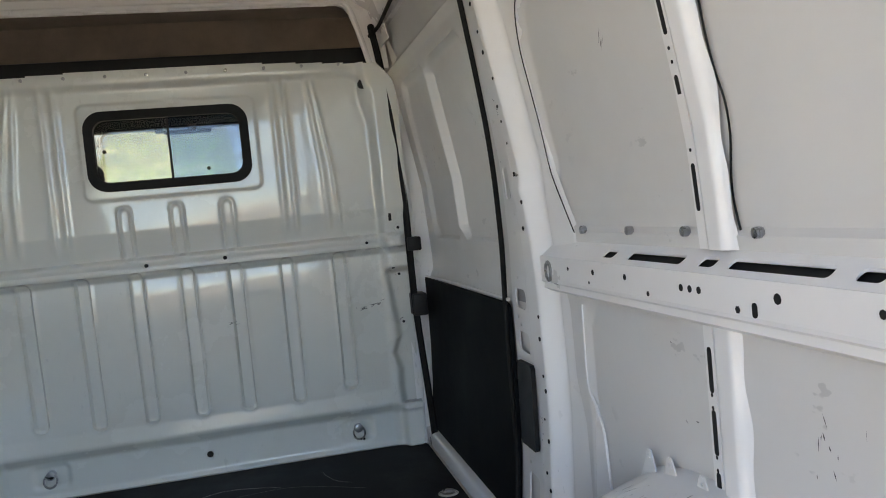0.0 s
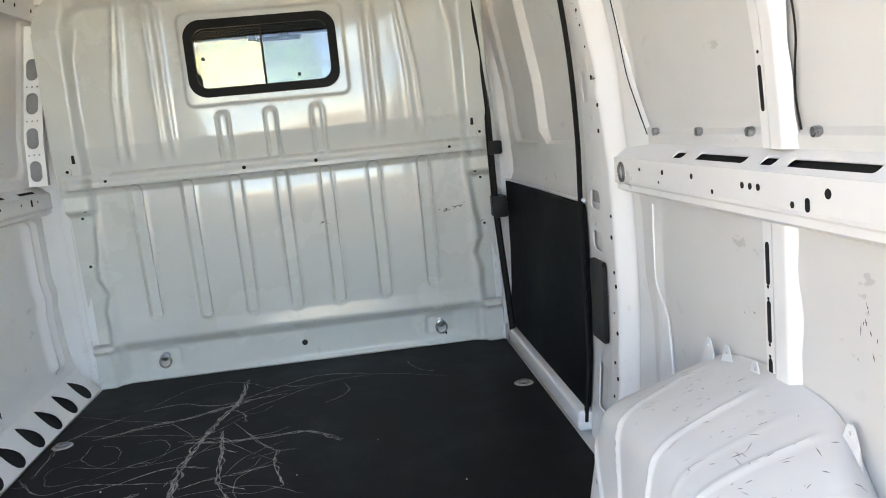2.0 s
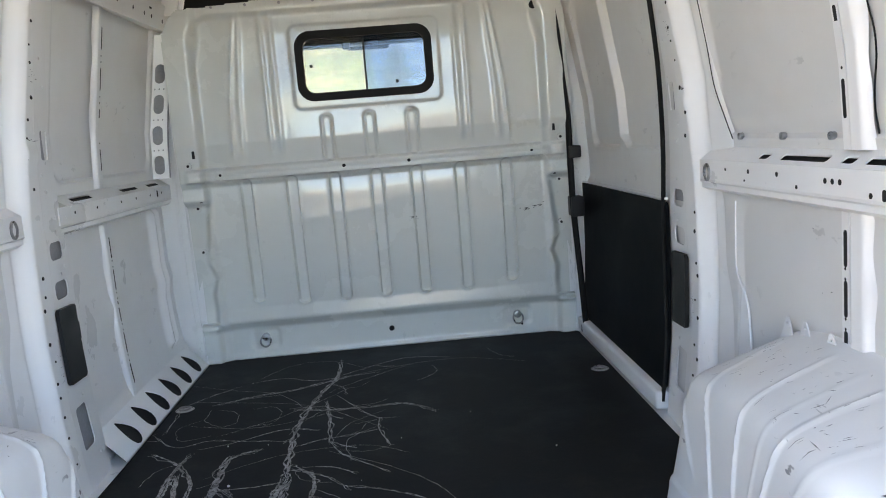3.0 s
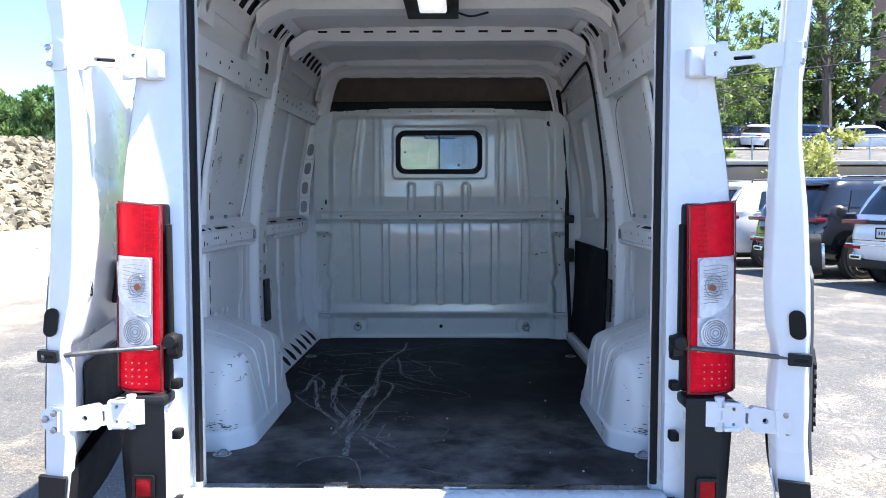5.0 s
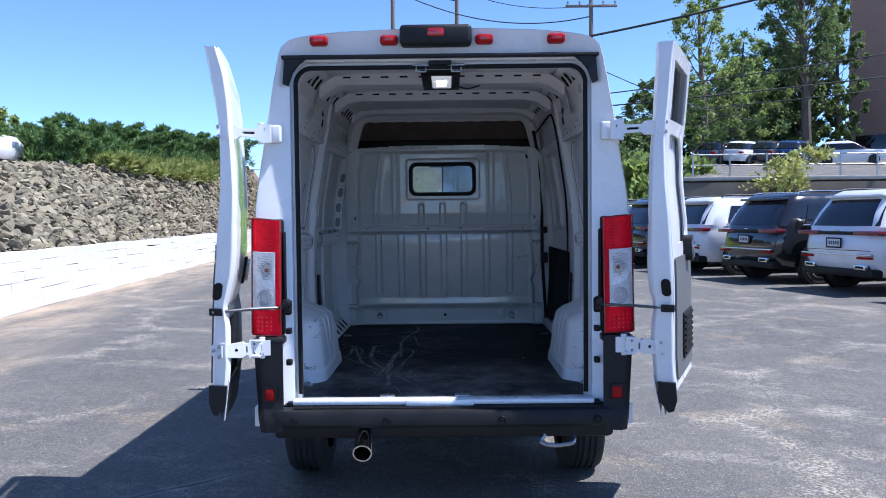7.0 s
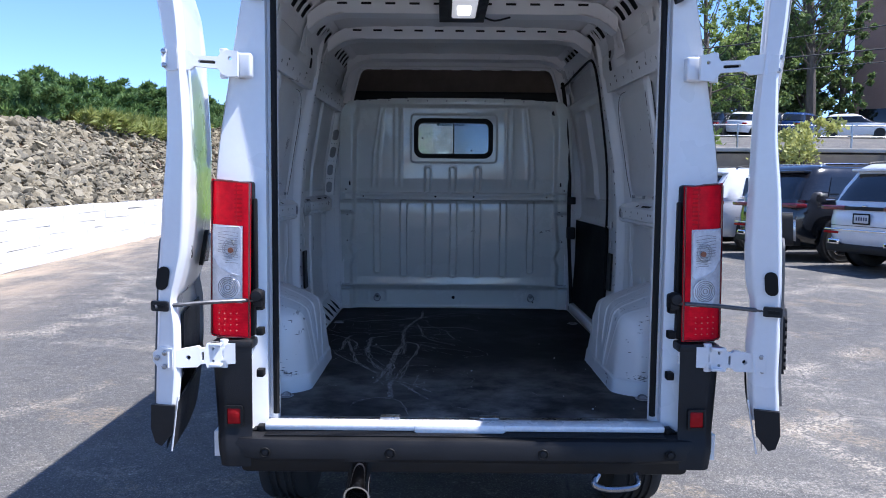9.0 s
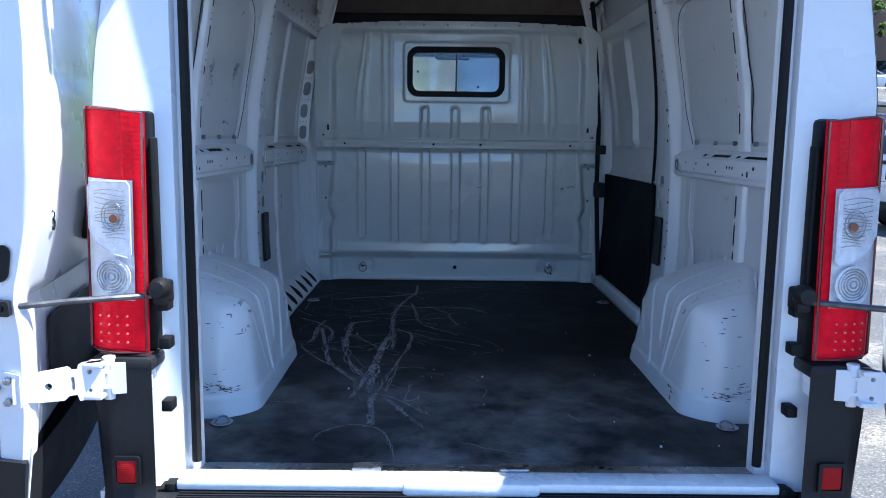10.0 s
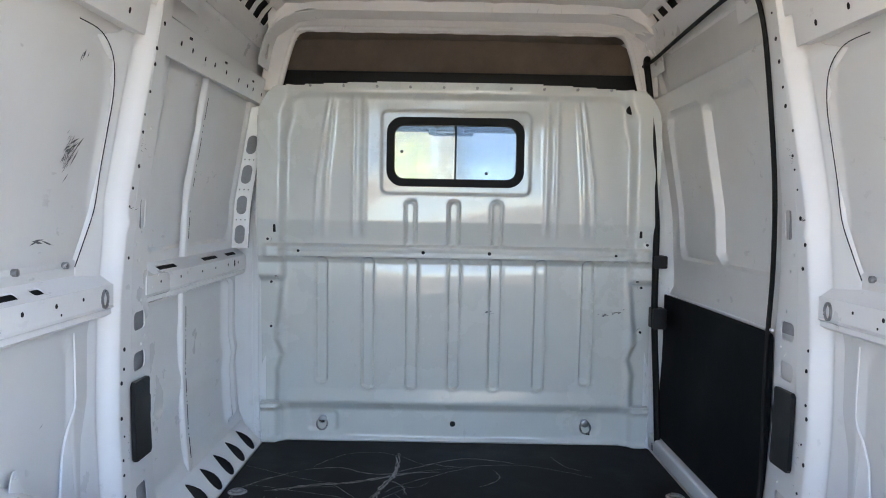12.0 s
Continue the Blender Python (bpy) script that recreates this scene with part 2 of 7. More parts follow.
CHROME = surface("polished_chrome", (0.82, 0.82, 0.83), (0.7, 0.7, 0.71), 20.0, 0.12, 0.05, 1.0, 150, 0.02, 0.001)
RED_LENS = lens_plastic("red_lamp_plastic", (0.86, 0.006, 0.022), 28, 0.25)
RED_DIM = lens_plastic("red_reflector_plastic", (0.36, 0.012, 0.014), 60)
CLEAR_LENS = surface("clear_lamp_plastic", (0.74, 0.74, 0.76), (0.60, 0.60, 0.62), 55.0, 0.12, 0.05, 0, 160, 0.35, 0.003, 0.6)
LENS_SHADE = surface("clear_lamp_optics", (0.30, 0.29, 0.29), (0.50, 0.48, 0.47), 80.0, 0.2, 0.05, 0.3, 160, 0.2, 0.002, 0.4)
TRIM_GREY = surface("grey_hardboard_trim", (0.085, 0.085, 0.085), (0.11, 0.11, 0.108), 6.0, 0.6, 0.08, 0, 160, 0.2, 0.001)
AMBER = lens_plastic("amber_bulb_plastic", (0.30, 0.12, 0.07), 40)
ASPHALT = asphalt()
ROCK = per_object("quarry_rock", [(0.085, 0.075, 0.052), (0.245, 0.205, 0.130), (0.17, 0.145, 0.098), (0.35, 0.302, 0.205), (0.155, 0.140, 0.105), (0.27, 0.225, 0.145)], 0.9, 14, 0.6)
ROCK_STUFF = per_object("quarry_rock_bank", [(0.085, 0.075, 0.052), (0.245, 0.205, 0.130), (0.17, 0.145, 0.098), (0.35, 0.302, 0.205), (0.155, 0.140, 0.105), (0.27, 0.225, 0.145)], 0.9, 14, 0.6, True)
TIMBER = per_object("white_painted_timber", [(0.60, 0.58, 0.55), (0.64, 0.62, 0.59), (0.62, 0.60, 0.57)], 0.7, 30, 0.3, False, 0.22)
SOIL = surface("dry_brown_soil", (0.16, 0.11, 0.075), (0.24, 0.19, 0.13), 2.0, 0.95, 0.03, 0, 30, 0.6, 0.02)
CONCRETE = surface("weathered_concrete", (0.13, 0.112, 0.088), (0.20, 0.175, 0.14), 0.7, 0.9, 0.05, 0, 18, 0.4, 0.01)
BRICK_FAR = surface("brown_stucco", (0.32, 0.20, 0.145), (0.36, 0.225, 0.17), 0.5, 0.9, 0.05, 0, 12, 0.3, 0.01)
BARK = surface("grey_brown_bark", (0.09, 0.07, 0.055), (0.15, 0.125, 0.10), 6.0, 0.95, 0.03, 0, 40, 0.8, 0.02, 0, (1, 1, 0.2))
LEAF_A = leaf_material("ash_tree_leaves", (0.14, 0.20, 0.05), (0.34, 0.42, 0.12))
LEAF_B = leaf_material("maple_tree_leaves", (0.07, 0.115, 0.04), (0.20, 0.27, 0.085))
LEAF_J = leaf_material("juniper_needles", (0.06, 0.13, 0.045), (0.20, 0.30, 0.09))
LEAF_Y = leaf_material("pale_shrub_leaves", (0.30, 0.32, 0.08), (0.46, 0.46, 0.16))
GRASS = leaf_material("bank_grass", (0.20, 0.25, 0.06), (0.38, 0.40, 0.13))
GRASS_SOIL = surface("mown_grass_bank", (0.11, 0.21, 0.030), (0.23, 0.32, 0.065), 0.25, 0.95, 0.03, 0, 12, 0.0, 0.02, grain=0.05, spec=0.1)
CAR_WHITE = surface("white_car_paint", (0.78, 0.78, 0.79), (0.74, 0.74, 0.75), 2.0, 0.2, 0.05, 0, 60, 0.0, 0.002, 1.0)
CAR_BLACK = surface("black_car_paint", (0.010, 0.010, 0.011), (0.016, 0.016, 0.017), 2.0, 0.15, 0.04, 0, 60, 0.0, 0.002, 1.0)
CAR_GREY = surface("dark_grey_car_paint", (0.06, 0.065, 0.07), (0.08, 0.085, 0.09), 2.0, 0.2, 0.05, 0.4, 60, 0.0, 0.002, 1.0)
CAR_BLUE = surface("blue_car_paint", (0.03, 0.07, 0.20), (0.04, 0.09, 0.24), 2.0, 0.2, 0.05, 0.3, 60, 0.0, 0.002, 1.0)
CAR_SILVER = surface("silver_car_paint", (0.45, 0.46, 0.47), (0.40, 0.41, 0.42), 2.0, 0.25, 0.05, 0.6, 60, 0.0, 0.002, 1.0)
TINTED = surface("dark_tinted_glass", (0.008, 0.010, 0.012), (0.012, 0.014, 0.016), 1.0, 0.06, 0.02, 0, 20, 0.0, 0.001, 0.5)
TYRE = surface("tyre_rubber", (0.018, 0.018, 0.018), (0.032, 0.031, 0.03), 9.0, 0.8, 0.08, 0, 70, 0.4, 0.004)
PANE = glassy("clear_window_glass", (0.97, 0.99, 0.98))
# Tints are added: both dim the outside light, one paints its sky blue.
DIM_PANE = glassy("view_dimming_glass", (0.46, 0.50, 0.47))
SKY_BLUE_PANE = glassy("sky_blue_glass", (0.17, 0.27, 0.40))
CLOTH = surface("black_seat_cloth", (0.02, 0.02, 0.022), (0.035, 0.035, 0.037), 8.0, 0.9, 0.05, 0, 250, 0.4, 0.002)
WOOD_POLE = surface("weathered_pole_wood", (0.16, 0.13, 0.10), (0.24, 0.20, 0.16), 4.0, 0.9, 0.05, 0, 60, 0.6, 0.01, 0, (1, 1, 0.1))
CABLE = surface("black_cable_sheath", (0.02, 0.02, 0.022), (0.03, 0.03, 0.03), 4.0, 0.7)
PLATE_BAR = surface("number_plate_white", (0.62, 0.63, 0.62), (0.55, 0.56, 0.56), 20.0, 0.5)
INK = surface("dark_ink_bars", (0.04, 0.05, 0.09), (0.06, 0.07, 0.12), 20.0, 0.6)
DOME = glow("lit_dome_lamp_lens", (0.92, 0.90, 0.86), 0.16)
DOME_HOT = glow("hot_dome_lamp_bulb", (1.0, 0.95, 0.88), 2.6)
BRAKE_GLOW = surface("deep_red_brake_lens", (0.40, 0.01, 0.012), (0.5, 0.012, 0.015), 40.0, 0.12, 0.03, 0, 90, 0.0, 0.001, 0.8)

BEAD = surface("bright_reflex_bead", (0.90, 0.10, 0.10), (0.85, 0.25, 0.22), 60.0, 0.1, 0.03, 0, 90, 0.0, 0.001, 0.5)
TAIL_DARK = surface("dark_red_tail_plastic", (0.12, 0.008, 0.012), (0.17, 0.012, 0.018), 30.0, 0.15, 0.04, 0, 90, 0.0, 0.001, 0.5)
RED_DARK = surface("deep_red_moulding", (0.58, 0.002, 0.012), (0.66, 0.003, 0.015), 30.0, 0.25, 0.04, 0, 90, 0.0, 0.001, 0.0, spec=0.15)
# Grey that paints the soft shade inside the pillar and upright holes.
CAVITY_GREY = surface("cavity_shade_grey", (0.30, 0.30, 0.31), (0.36, 0.36, 0.37), 6.0, 0.7)
SCUFF = surface("grey_rub_marks", (0.035, 0.035, 0.037), (0.16, 0.16, 0.165), 60.0, 0.8)
# Brighter copy of the body white; the sill's sunlight is in the colour.
WHITE_SILL = surface("sunlit_worn_sill_white", (0.88, 0.87, 0.85), (0.78, 0.77, 0.75), 5.0, 0.28, 0.08, 0, 60, 0.05, 0.002, 0.5)
ROD = surface("dark_worn_steel", (0.10, 0.10, 0.105), (0.16, 0.16, 0.165), 30.0, 0.4, 0.1, 0.7, 200, 0.1, 0.001)
ALLOY = surface("pale_cast_alloy", (0.60, 0.60, 0.61), (0.48, 0.48, 0.49), 40.0, 0.35, 0.08, 0.2, 120, 0.1, 0.001)


# ---- building helpers ----
def mesh_of(name, bm, mat, smooth=True):
    me = bpy.data.meshes.new(name)
    bmesh.ops.recalc_face_normals(bm, faces=bm.faces)
    bm.to_mesh(me)
    bm.free()
    me.materials.append(mat)
    if smooth:
        me.shade_smooth()
        me.set_sharp_from_angle(angle=radians(38))
    return me


def thing(name, label, category, loc=(0, 0, 0), group="", kind=""):
    e = new(name)
    e.empty_display_size = 0.1
    e.matrix_basis = Matrix.Translation(loc)
    return tagged(e, label, category, group, kind)


def hang(ob, parent, label=""):
    ob.parent = parent
    if parent.type == "EMPTY" and parent.parent is None:
        ob.matrix_parent_inverse = parent.matrix_basis.inverted()
    return tagged(ob, label)


def part(name, bm, mat, parent, label="", smooth=True):
    return hang(new(name, mesh_of(name, bm, mat, smooth)), parent, label)


def solo(name, bm, mat, label, category, kind="", group="", smooth=True):
    return tagged(new(name, mesh_of(name, bm, mat, smooth)), label, category, group, kind)


def lerp_table(pts, v):
    for (a, p), (b, q) in zip(pts, pts[1:]):
        if v <= b:
            k = (v - a) / (b - a)
            return p + (q - p) * max(k, 0)
    return pts[-1][1]


def clean_box(bm, lo, hi, bevel=0.0, seg=2):
    """An axis-aligned block with rounded edges, added to bm."""
    vs = [bm.verts.new((x, y, z)) for x in (lo[0], hi[0]) for y in (lo[1], hi[1]) for z in (lo[2], hi[2])]
    fs = [bm.faces.new([vs[i] for i in f]) for f in ((0, 1, 3, 2), (4, 6, 7, 5), (0, 4, 5, 1), (2, 3, 7, 6), (0, 2, 6, 4), (1, 5, 7, 3))]
    if bevel:
        edges = list({e for f in fs for e in f.edges})
        bmesh.ops.bevel(bm, geom=edges, offset=bevel, segments=seg, profile=0.5, affect="EDGES")
    return bm


def block(lo, hi, bevel=0.004, seg=2):
    return clean_box(bmesh.new(), lo, hi, bevel, seg)


def moved(bm, m):
    bmesh.ops.transform(bm, matrix=m, verts=bm.verts)
    return bm


def rrect(cx, cy, w, h, r, n=5):
    """A rounded rectangle, as a loop of 2D points."""
    r = min(r, w / 2 - 1e-4, h / 2 - 1e-4)
    out = []
    for sx, sy, a in ((1, 1, 0), (-1, 1, 90), (-1, -1, 180), (1, -1, 270)):
        for i in range(n + 1):
            t = radians(a + 90 * i / n)
            out.append((cx + sx * (w / 2 - r) + r * math.cos(t), cy + sy * (h / 2 - r) + r * math.sin(t)))
    return out


def disc(cx, cy, r, n=12):
    return [(cx + r * math.cos(2 * math.pi * i / n), cy + r * math.sin(2 * math.pi * i / n)) for i in range(n)]


def teardrop(cx, cy, length, width, angle, n=14):
    """A leaf-like hole, blunt at one end."""
    out = []
    for i in range(n):
        a = 2 * math.pi * i / n
        u, v = math.cos(a) * length / 2, math.sin(a) * width / 2 * (0.75 - 0.45 * math.cos(a))
        out.append((cx + u * math.cos(angle) - v * math.sin(angle), cy + u * math.sin(angle) + v * math.cos(angle)))
    return out


def plate(outline, holes, thick, place, cuts=()):
    """A flat sheet with holes cut through it and real thickness. place(u, v, w) puts it into the world; cuts are lines v = c along which it may bend."""
    bm = bmesh.new()
    edges = []
    for loop in (outline, *holes):
        vs = [bm.verts.new((u, v, 0)) for u, v in loop]
        edges += [bm.edges.new((vs[i], vs[(i + 1) % len(vs)])) for i in range(len(vs))]
    bmesh.ops.triangle_fill(bm, edges=edges, use_beauty=True, use_dissolve=False)
    for c in cuts:
        bmesh.ops.bisect_plane(bm, geom=[*bm.verts, *bm.edges, *bm.faces], plane_co=(0, c, 0), plane_no=(0, 1, 0))
    got = bmesh.ops.extrude_face_region(bm, geom=list(bm.faces))
    bmesh.ops.translate(bm, vec=(0, 0, thick), verts=[g for g in got["geom"] if isinstance(g, bmesh.types.BMVert)])
    for v in bm.verts:
        v.co = place(*v.co)
    return bm


def grid(nu, nv, f):
    """A sheet of nu x nv cells; f(s, t) gives a place, or None where the sheet is open."""
    bm = bmesh.new()
    vs = [[None] * (nv + 1) for _ in range(nu + 1)]
    for i in range(nu + 1):
        for j in range(nv + 1):
            co = f(i / nu, j / nv)
            if co is not None:
                vs[i][j] = bm.verts.new(co)
    for i in range(nu):
        for j in range(nv):
            q = (vs[i][j], vs[i + 1][j], vs[i + 1][j + 1], vs[i][j + 1])
            if None not in q:
                bm.faces.new(q)
    return bm


def tube(points, r, n=8, closed=False, flat=1.0):
    """A round or flattened bead swept along points."""
    bm = bmesh.new()
    ps = [Vector(p) for p in points]
    rings = []
    ref = Vector((0.13, 0.31, 0.94))
    for i, p in enumerate(ps):
        a = ps[i - 1] if (i or closed) else p
        b = ps[(i + 1) % len(ps)] if (i < len(ps) - 1 or closed) else p
        d = (b - a).normalized()
        s = d.cross(ref).normalized() if abs(d.dot(ref)) < 0.98 else d.cross(Vector((1, 0, 0))).normalized()
        q = d.cross(s)
        rr = r(i / max(len(ps) - 1, 1)) if callable(r) else r
        rings.append([bm.verts.new(p + rr * (math.cos(t) * s + flat * math.sin(t) * q)) for t in (2 * math.pi * k / n for k in range(n))])
    pairs = list(zip(rings, rings[1:])) + ([(rings[-1], rings[0])] if closed else [])
    for a, b in pairs:
        for k in range(n):
            bm.faces.new((a[k], a[(k + 1) % n], b[(k + 1) % n], b[k]))
    if not closed:
        bm.faces.new(rings[0])
        bm.faces.new(rings[-1][::-1])
    return bm


def cyl(a, b, r, n=16, bevel=0.0):
    bm = tube([a, b], r, n)
    if bevel:
        rim = [e for e in bm.edges if any(len(f.verts) > 4 for f in e.link_faces)]
        bmesh.ops.bevel(bm, geom=rim, offset=bevel, segments=2, profile=0.5, affect="EDGES")
    return bm


def lathe(profile, n=28, axis="y"):
    """A turned shape: profile of (radius, along) pairs round an axis."""
    bm = bmesh.new()
    rings = []
    for r, h in profile:
        ring = []
        for k in range(n):
            a = 2 * math.pi * k / n
            c, s = r * math.cos(a), r * math.sin(a)
            ring.append(bm.verts.new({"y": (c, h, s), "x": (h, c, s), "z": (c, s, h)}[axis]))
        rings.append(ring)
    for a, b in zip(rings, rings[1:]):
        for k in range(n):
            bm.faces.new((a[k], a[(k + 1) % n], b[(k + 1) % n], b[k]))
    return bm


def smooth_path(pts, n=8, closed=False):
    """Catmull-Rom points through pts."""
    ps = [Vector(p) for p in pts]
    m = len(ps)
    out = []
    for i in range(m if closed else m - 1):
        g = (lambda k: ps[k % m]) if closed else (lambda k: ps[min(max(k, 0), m - 1)])
        p0, p1, p2, p3 = g(i - 1), g(i), g(i + 1), g(i + 2)
        for j in range(n):
            t = j / n
            out.append(0.5 * (2 * p1 + (p2 - p0) * t + (2 * p0 - 5 * p1 + 4 * p2 - p3) * t * t + (3 * p1 - p0 - 3 * p2 + p3) * t ** 3))
    if not closed:
        out.append(ps[-1])
    return out


def sd_rrect(x, y, cx, cy, w, h, r):
    qx, qy = abs(x - cx) - w / 2 + r, abs(y - cy) - h / 2 + r
    return min(max(qx, qy), 0) + math.hypot(max(qx, 0), max(qy, 0)) - r


def step(d, soft):
    """1 inside, 0 outside, eased over soft."""
    k = min(max(0.5 - d / (2 * soft), 0), 1)
    return k * k * (3 - 2 * k)


def hump(d, w):
    return math.exp(-(d / w) ** 2)


# ---- ground ----
DIP = 0.065


def ground_z(x, y):
    """The lot sinks a little where the van stands."""
    k = step(max(abs(x) - 4.4, abs(y) - 9.5), 1.6)
    return -DIP * k


lines = [-600, -200, -80, -40, -20, -14] + [-12 + 0.5 * i for i in range(49)] + [14, 20, 40, 80, 200, 600]
gm = bmesh.new()
rows_ = [[gm.verts.new((x, y, ground_z(x, y))) for y in lines] for x in lines]
for ra, rb in zip(rows_, rows_[1:]):
    for i in range(len(lines) - 1):
        gm.faces.new((ra[i], rb[i], rb[i + 1], ra[i + 1]))
solo("ground", gm, ASPHALT, "cracked grey asphalt of a car park with pale worn patches", "ground", "structure")

# ---- the van ----
van = thing("cargo_van", "white high-roof cargo van, empty, rear doors swung wide open", "van", (0, 1.5, 0))

REAR = 0.045
OUTER = [(0.38, 0.975), (0.55, 0.99), (0.80, 1.015), (1.00, 1.025), (1.35, 1.025), (1.63, 1.008), (2.00, 0.945), (2.25, 0.900), (2.36, 0.878), (2.42, 0.860), (2.455, 0.825), (2.475, 0.76), (2.50, 0.52), (2.51, 0.25), (2.513, 0.0)]


def side_x(z):
    return lerp_table(OUTER, z)


def liner_x(z):
    """Half the width between the inner faces of pillars and rails."""
    return side_x(z) - 0.065


def taper(y):
    """How the body draws in towards its rear corner."""
    return lerp_table([(-0.03, 0.945), (0.0, 0.957), (0.03, 0.968), (0.08, 0.978), (0.2, 0.988), (0.6, 1.0), (9.0, 1.0)], y)


# outer shell: sides and roof of the cargo body
BODY_END = 3.25
ys = [REAR, REAR + 0.02, REAR + 0.05, REAR + 0.1, 0.25, 0.45, 0.8, 1.6, 2.4, BODY_END]


def shell_ring(y):
    k = y - REAR
    half = [(min(side_x(z), lerp_table([(0.38, 0.925), (0.60, 0.965), (0.85, 1.018), (3, 1.1)], z)) * taper(k), z) for z in [0.40 + i * 0.08 for i in range(24)] + [2.36, 2.40, 2.42, 2.435, 2.455]]
    top = [(0.785, 2.470), (0.70, 2.484), (0.62, 2.492), (0.52, 2.50), (0.25, 2.51), (0.0, 2.513)]
    drop = 0.012 * (1 - min(k / 0.15, 1)) ** 2
    right = [(x, z - drop) for x, z in half] + [(x * taper(k), z - drop) for x, z in top]
    return [(x, y, z) for x, z in right] + [(-x, y, z) for x, z in right[-2::-1]]


bm = bmesh.new()
rings = [[bm.verts.new(p) for p in shell_ring(y)] for y in ys]
for a, b in zip(rings, rings[1:]):
    for i in range(len(a) - 1):
        bm.faces.new((a[i], a[i + 1], b[i + 1], b[i]))
shell = part("body_shell", bm, WHITE_OUT, van, "glossy white outer body panels")

# rear frame round the door opening
OPEN_W, OPEN_B, OPEN_T = 0.79, 0.545, 2.345


def opening(w, b, t, r, n=7):
    """Loop of the rear opening: rounded above, nearly square at the sill."""
    out = [(-w + 0.012, b), (w - 0.012, b), (w, b + 0.012)]
    for a0, cx in ((0, w - r), (90, -w + r)):
        out += [(cx + r * math.cos(radians(a0 + 90 * i / n)), t - r + r * math.sin(radians(a0 + 90 * i / n))) for i in range(n + 1)]
    return out + [(-w, b + 0.012)]


outline = [(x, z) for x, _, z in shell_ring(REAR)]
outline = [(x, z) for x, z in outline if z > 0.52]
hole = opening(OPEN_W, OPEN_B, OPEN_T, 0.10)
bm = plate(outline, [hole], 0.03, lambda u, v, w: (u, REAR + 0.004 + w + (0.045 if abs(u) < OPEN_W + 0.001 and v < OPEN_T + 0.001 else 0.0), v))
part("rear_frame", bm, WHITE_OUT, van)
# jamb: the deep return of the opening, stepping inwards
bm = bmesh.new()
loops = []
for y, g in ((0.107, 0.0), (0.124, -0.004), (0.128, -0.03), (0.15, -0.034)):
    loops.append([bm.verts.new((x, y, z)) for x, z in opening(OPEN_W + g, OPEN_B, OPEN_T + g, 0.10 + g)])
for a, b in zip(loops, loops[1:]):
    for i in range(len(a)):
        bm.faces.new((a[i], a[(i + 1) % len(a)], b[(i + 1) % len(a)], b[i]))
part("door_jamb", bm, WHITE_OUT, van)
seal = [(x, 0.112, z) for x, z in opening(OPEN_W - 0.030, OPEN_B + 0.035, OPEN_T - 0.030, 0.085, 9)]
part("rear_weatherstrip", tube(seal[2:], 0.0125, 8), RUBBER, van, "black rubber weatherstrip round the rear opening")

# inner ends of the frame: closes the gap between jamb and side walls
inner = [(s * x, z) for s, half in ((1, range(0, 27)), (-1, range(26, -1, -1))) for z in [0.50 + i * 0.075 for i in half] for x in [min(liner_x(z) - 0.0, 1.0)] if z < 2.46]
hole = opening(OPEN_W - 0.034, OPEN_B - 0.004, OPEN_T - 0.034, 0.07)
inner = [(x, z) for x, z in inner]
part("frame_inner_panel", plate(inner, [hole], 0.02, lambda u, v, w: (u, 0.15 + w, v)), WHITE_IN, van)


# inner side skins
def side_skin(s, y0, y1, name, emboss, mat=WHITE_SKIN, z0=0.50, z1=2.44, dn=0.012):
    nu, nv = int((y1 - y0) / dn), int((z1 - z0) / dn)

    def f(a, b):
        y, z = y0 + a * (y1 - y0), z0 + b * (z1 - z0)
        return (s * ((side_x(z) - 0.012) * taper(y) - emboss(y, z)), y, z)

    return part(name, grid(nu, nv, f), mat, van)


def rear_bay(y, z):
    """Pressed relief of the wall behind the main pillar."""
    d = 0.012 * (1 - step(sd_rrect(y, z, 0.88, 1.745, 1.47, 0.57, 0.12), 0.006))
    d += 0.010 * (1 - step(sd_rrect(y, z, 0.95, 1.02, 1.12, 0.58, 0.10), 0.008)) * step(z - 1.40, 0.01)
    d += 0.004 * hump(z - 1.505, 0.01)
    return d


def front_bay(y, z):
    d = 0.012 * (1 - step(sd_rrect(y, z, 2.50, 1.80, 0.98, 0.66, 0.06), 0.008))
    d += 0.012 * step(abs(z - 0.99) - 0.03, 0.05) * (1 if z < 1.3 else 0)
    d += 0.02 * step(z - 0.66, 0.04)
    low = step(abs(z - 1.0) - 0.30, 0.02)
    d += low * (0.030 * hump(y - 2.905, 0.018) + 0.022 * hump(y - 2.985, 0.012))
    return d


def slide_door(y, z):
    d = 0.030
    for cy, w in ((2.77, 0.44), (2.27, 0.46)):
        d -= 0.020 * step(sd_rrect(y, z, cy, 1.73, w, 0.62, 0.06), 0.006)
    d += 0.012 * (hump(y - 2.510, 0.006) + hump(y - 2.540, 0.006)) * step(abs(z - 1.74) - 0.29, 0.02)
    d += 0.016 * step(abs(z - 2.115) - 0.012, 0.014)
    d -= 0.035 * step(sd_rrect(y, z, 2.98, 2.19, 0.12, 0.13, 0.02), 0.006)
    d += 0.015 * step(z - 1.27, 0.02)
    return d


# rear bays take the shade-grey copy, the left front panel the plain white
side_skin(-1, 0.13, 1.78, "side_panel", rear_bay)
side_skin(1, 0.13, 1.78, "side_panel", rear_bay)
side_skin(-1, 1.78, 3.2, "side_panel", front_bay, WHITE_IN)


ZC = [0.6 + i * 0.1 for i in range(19)]


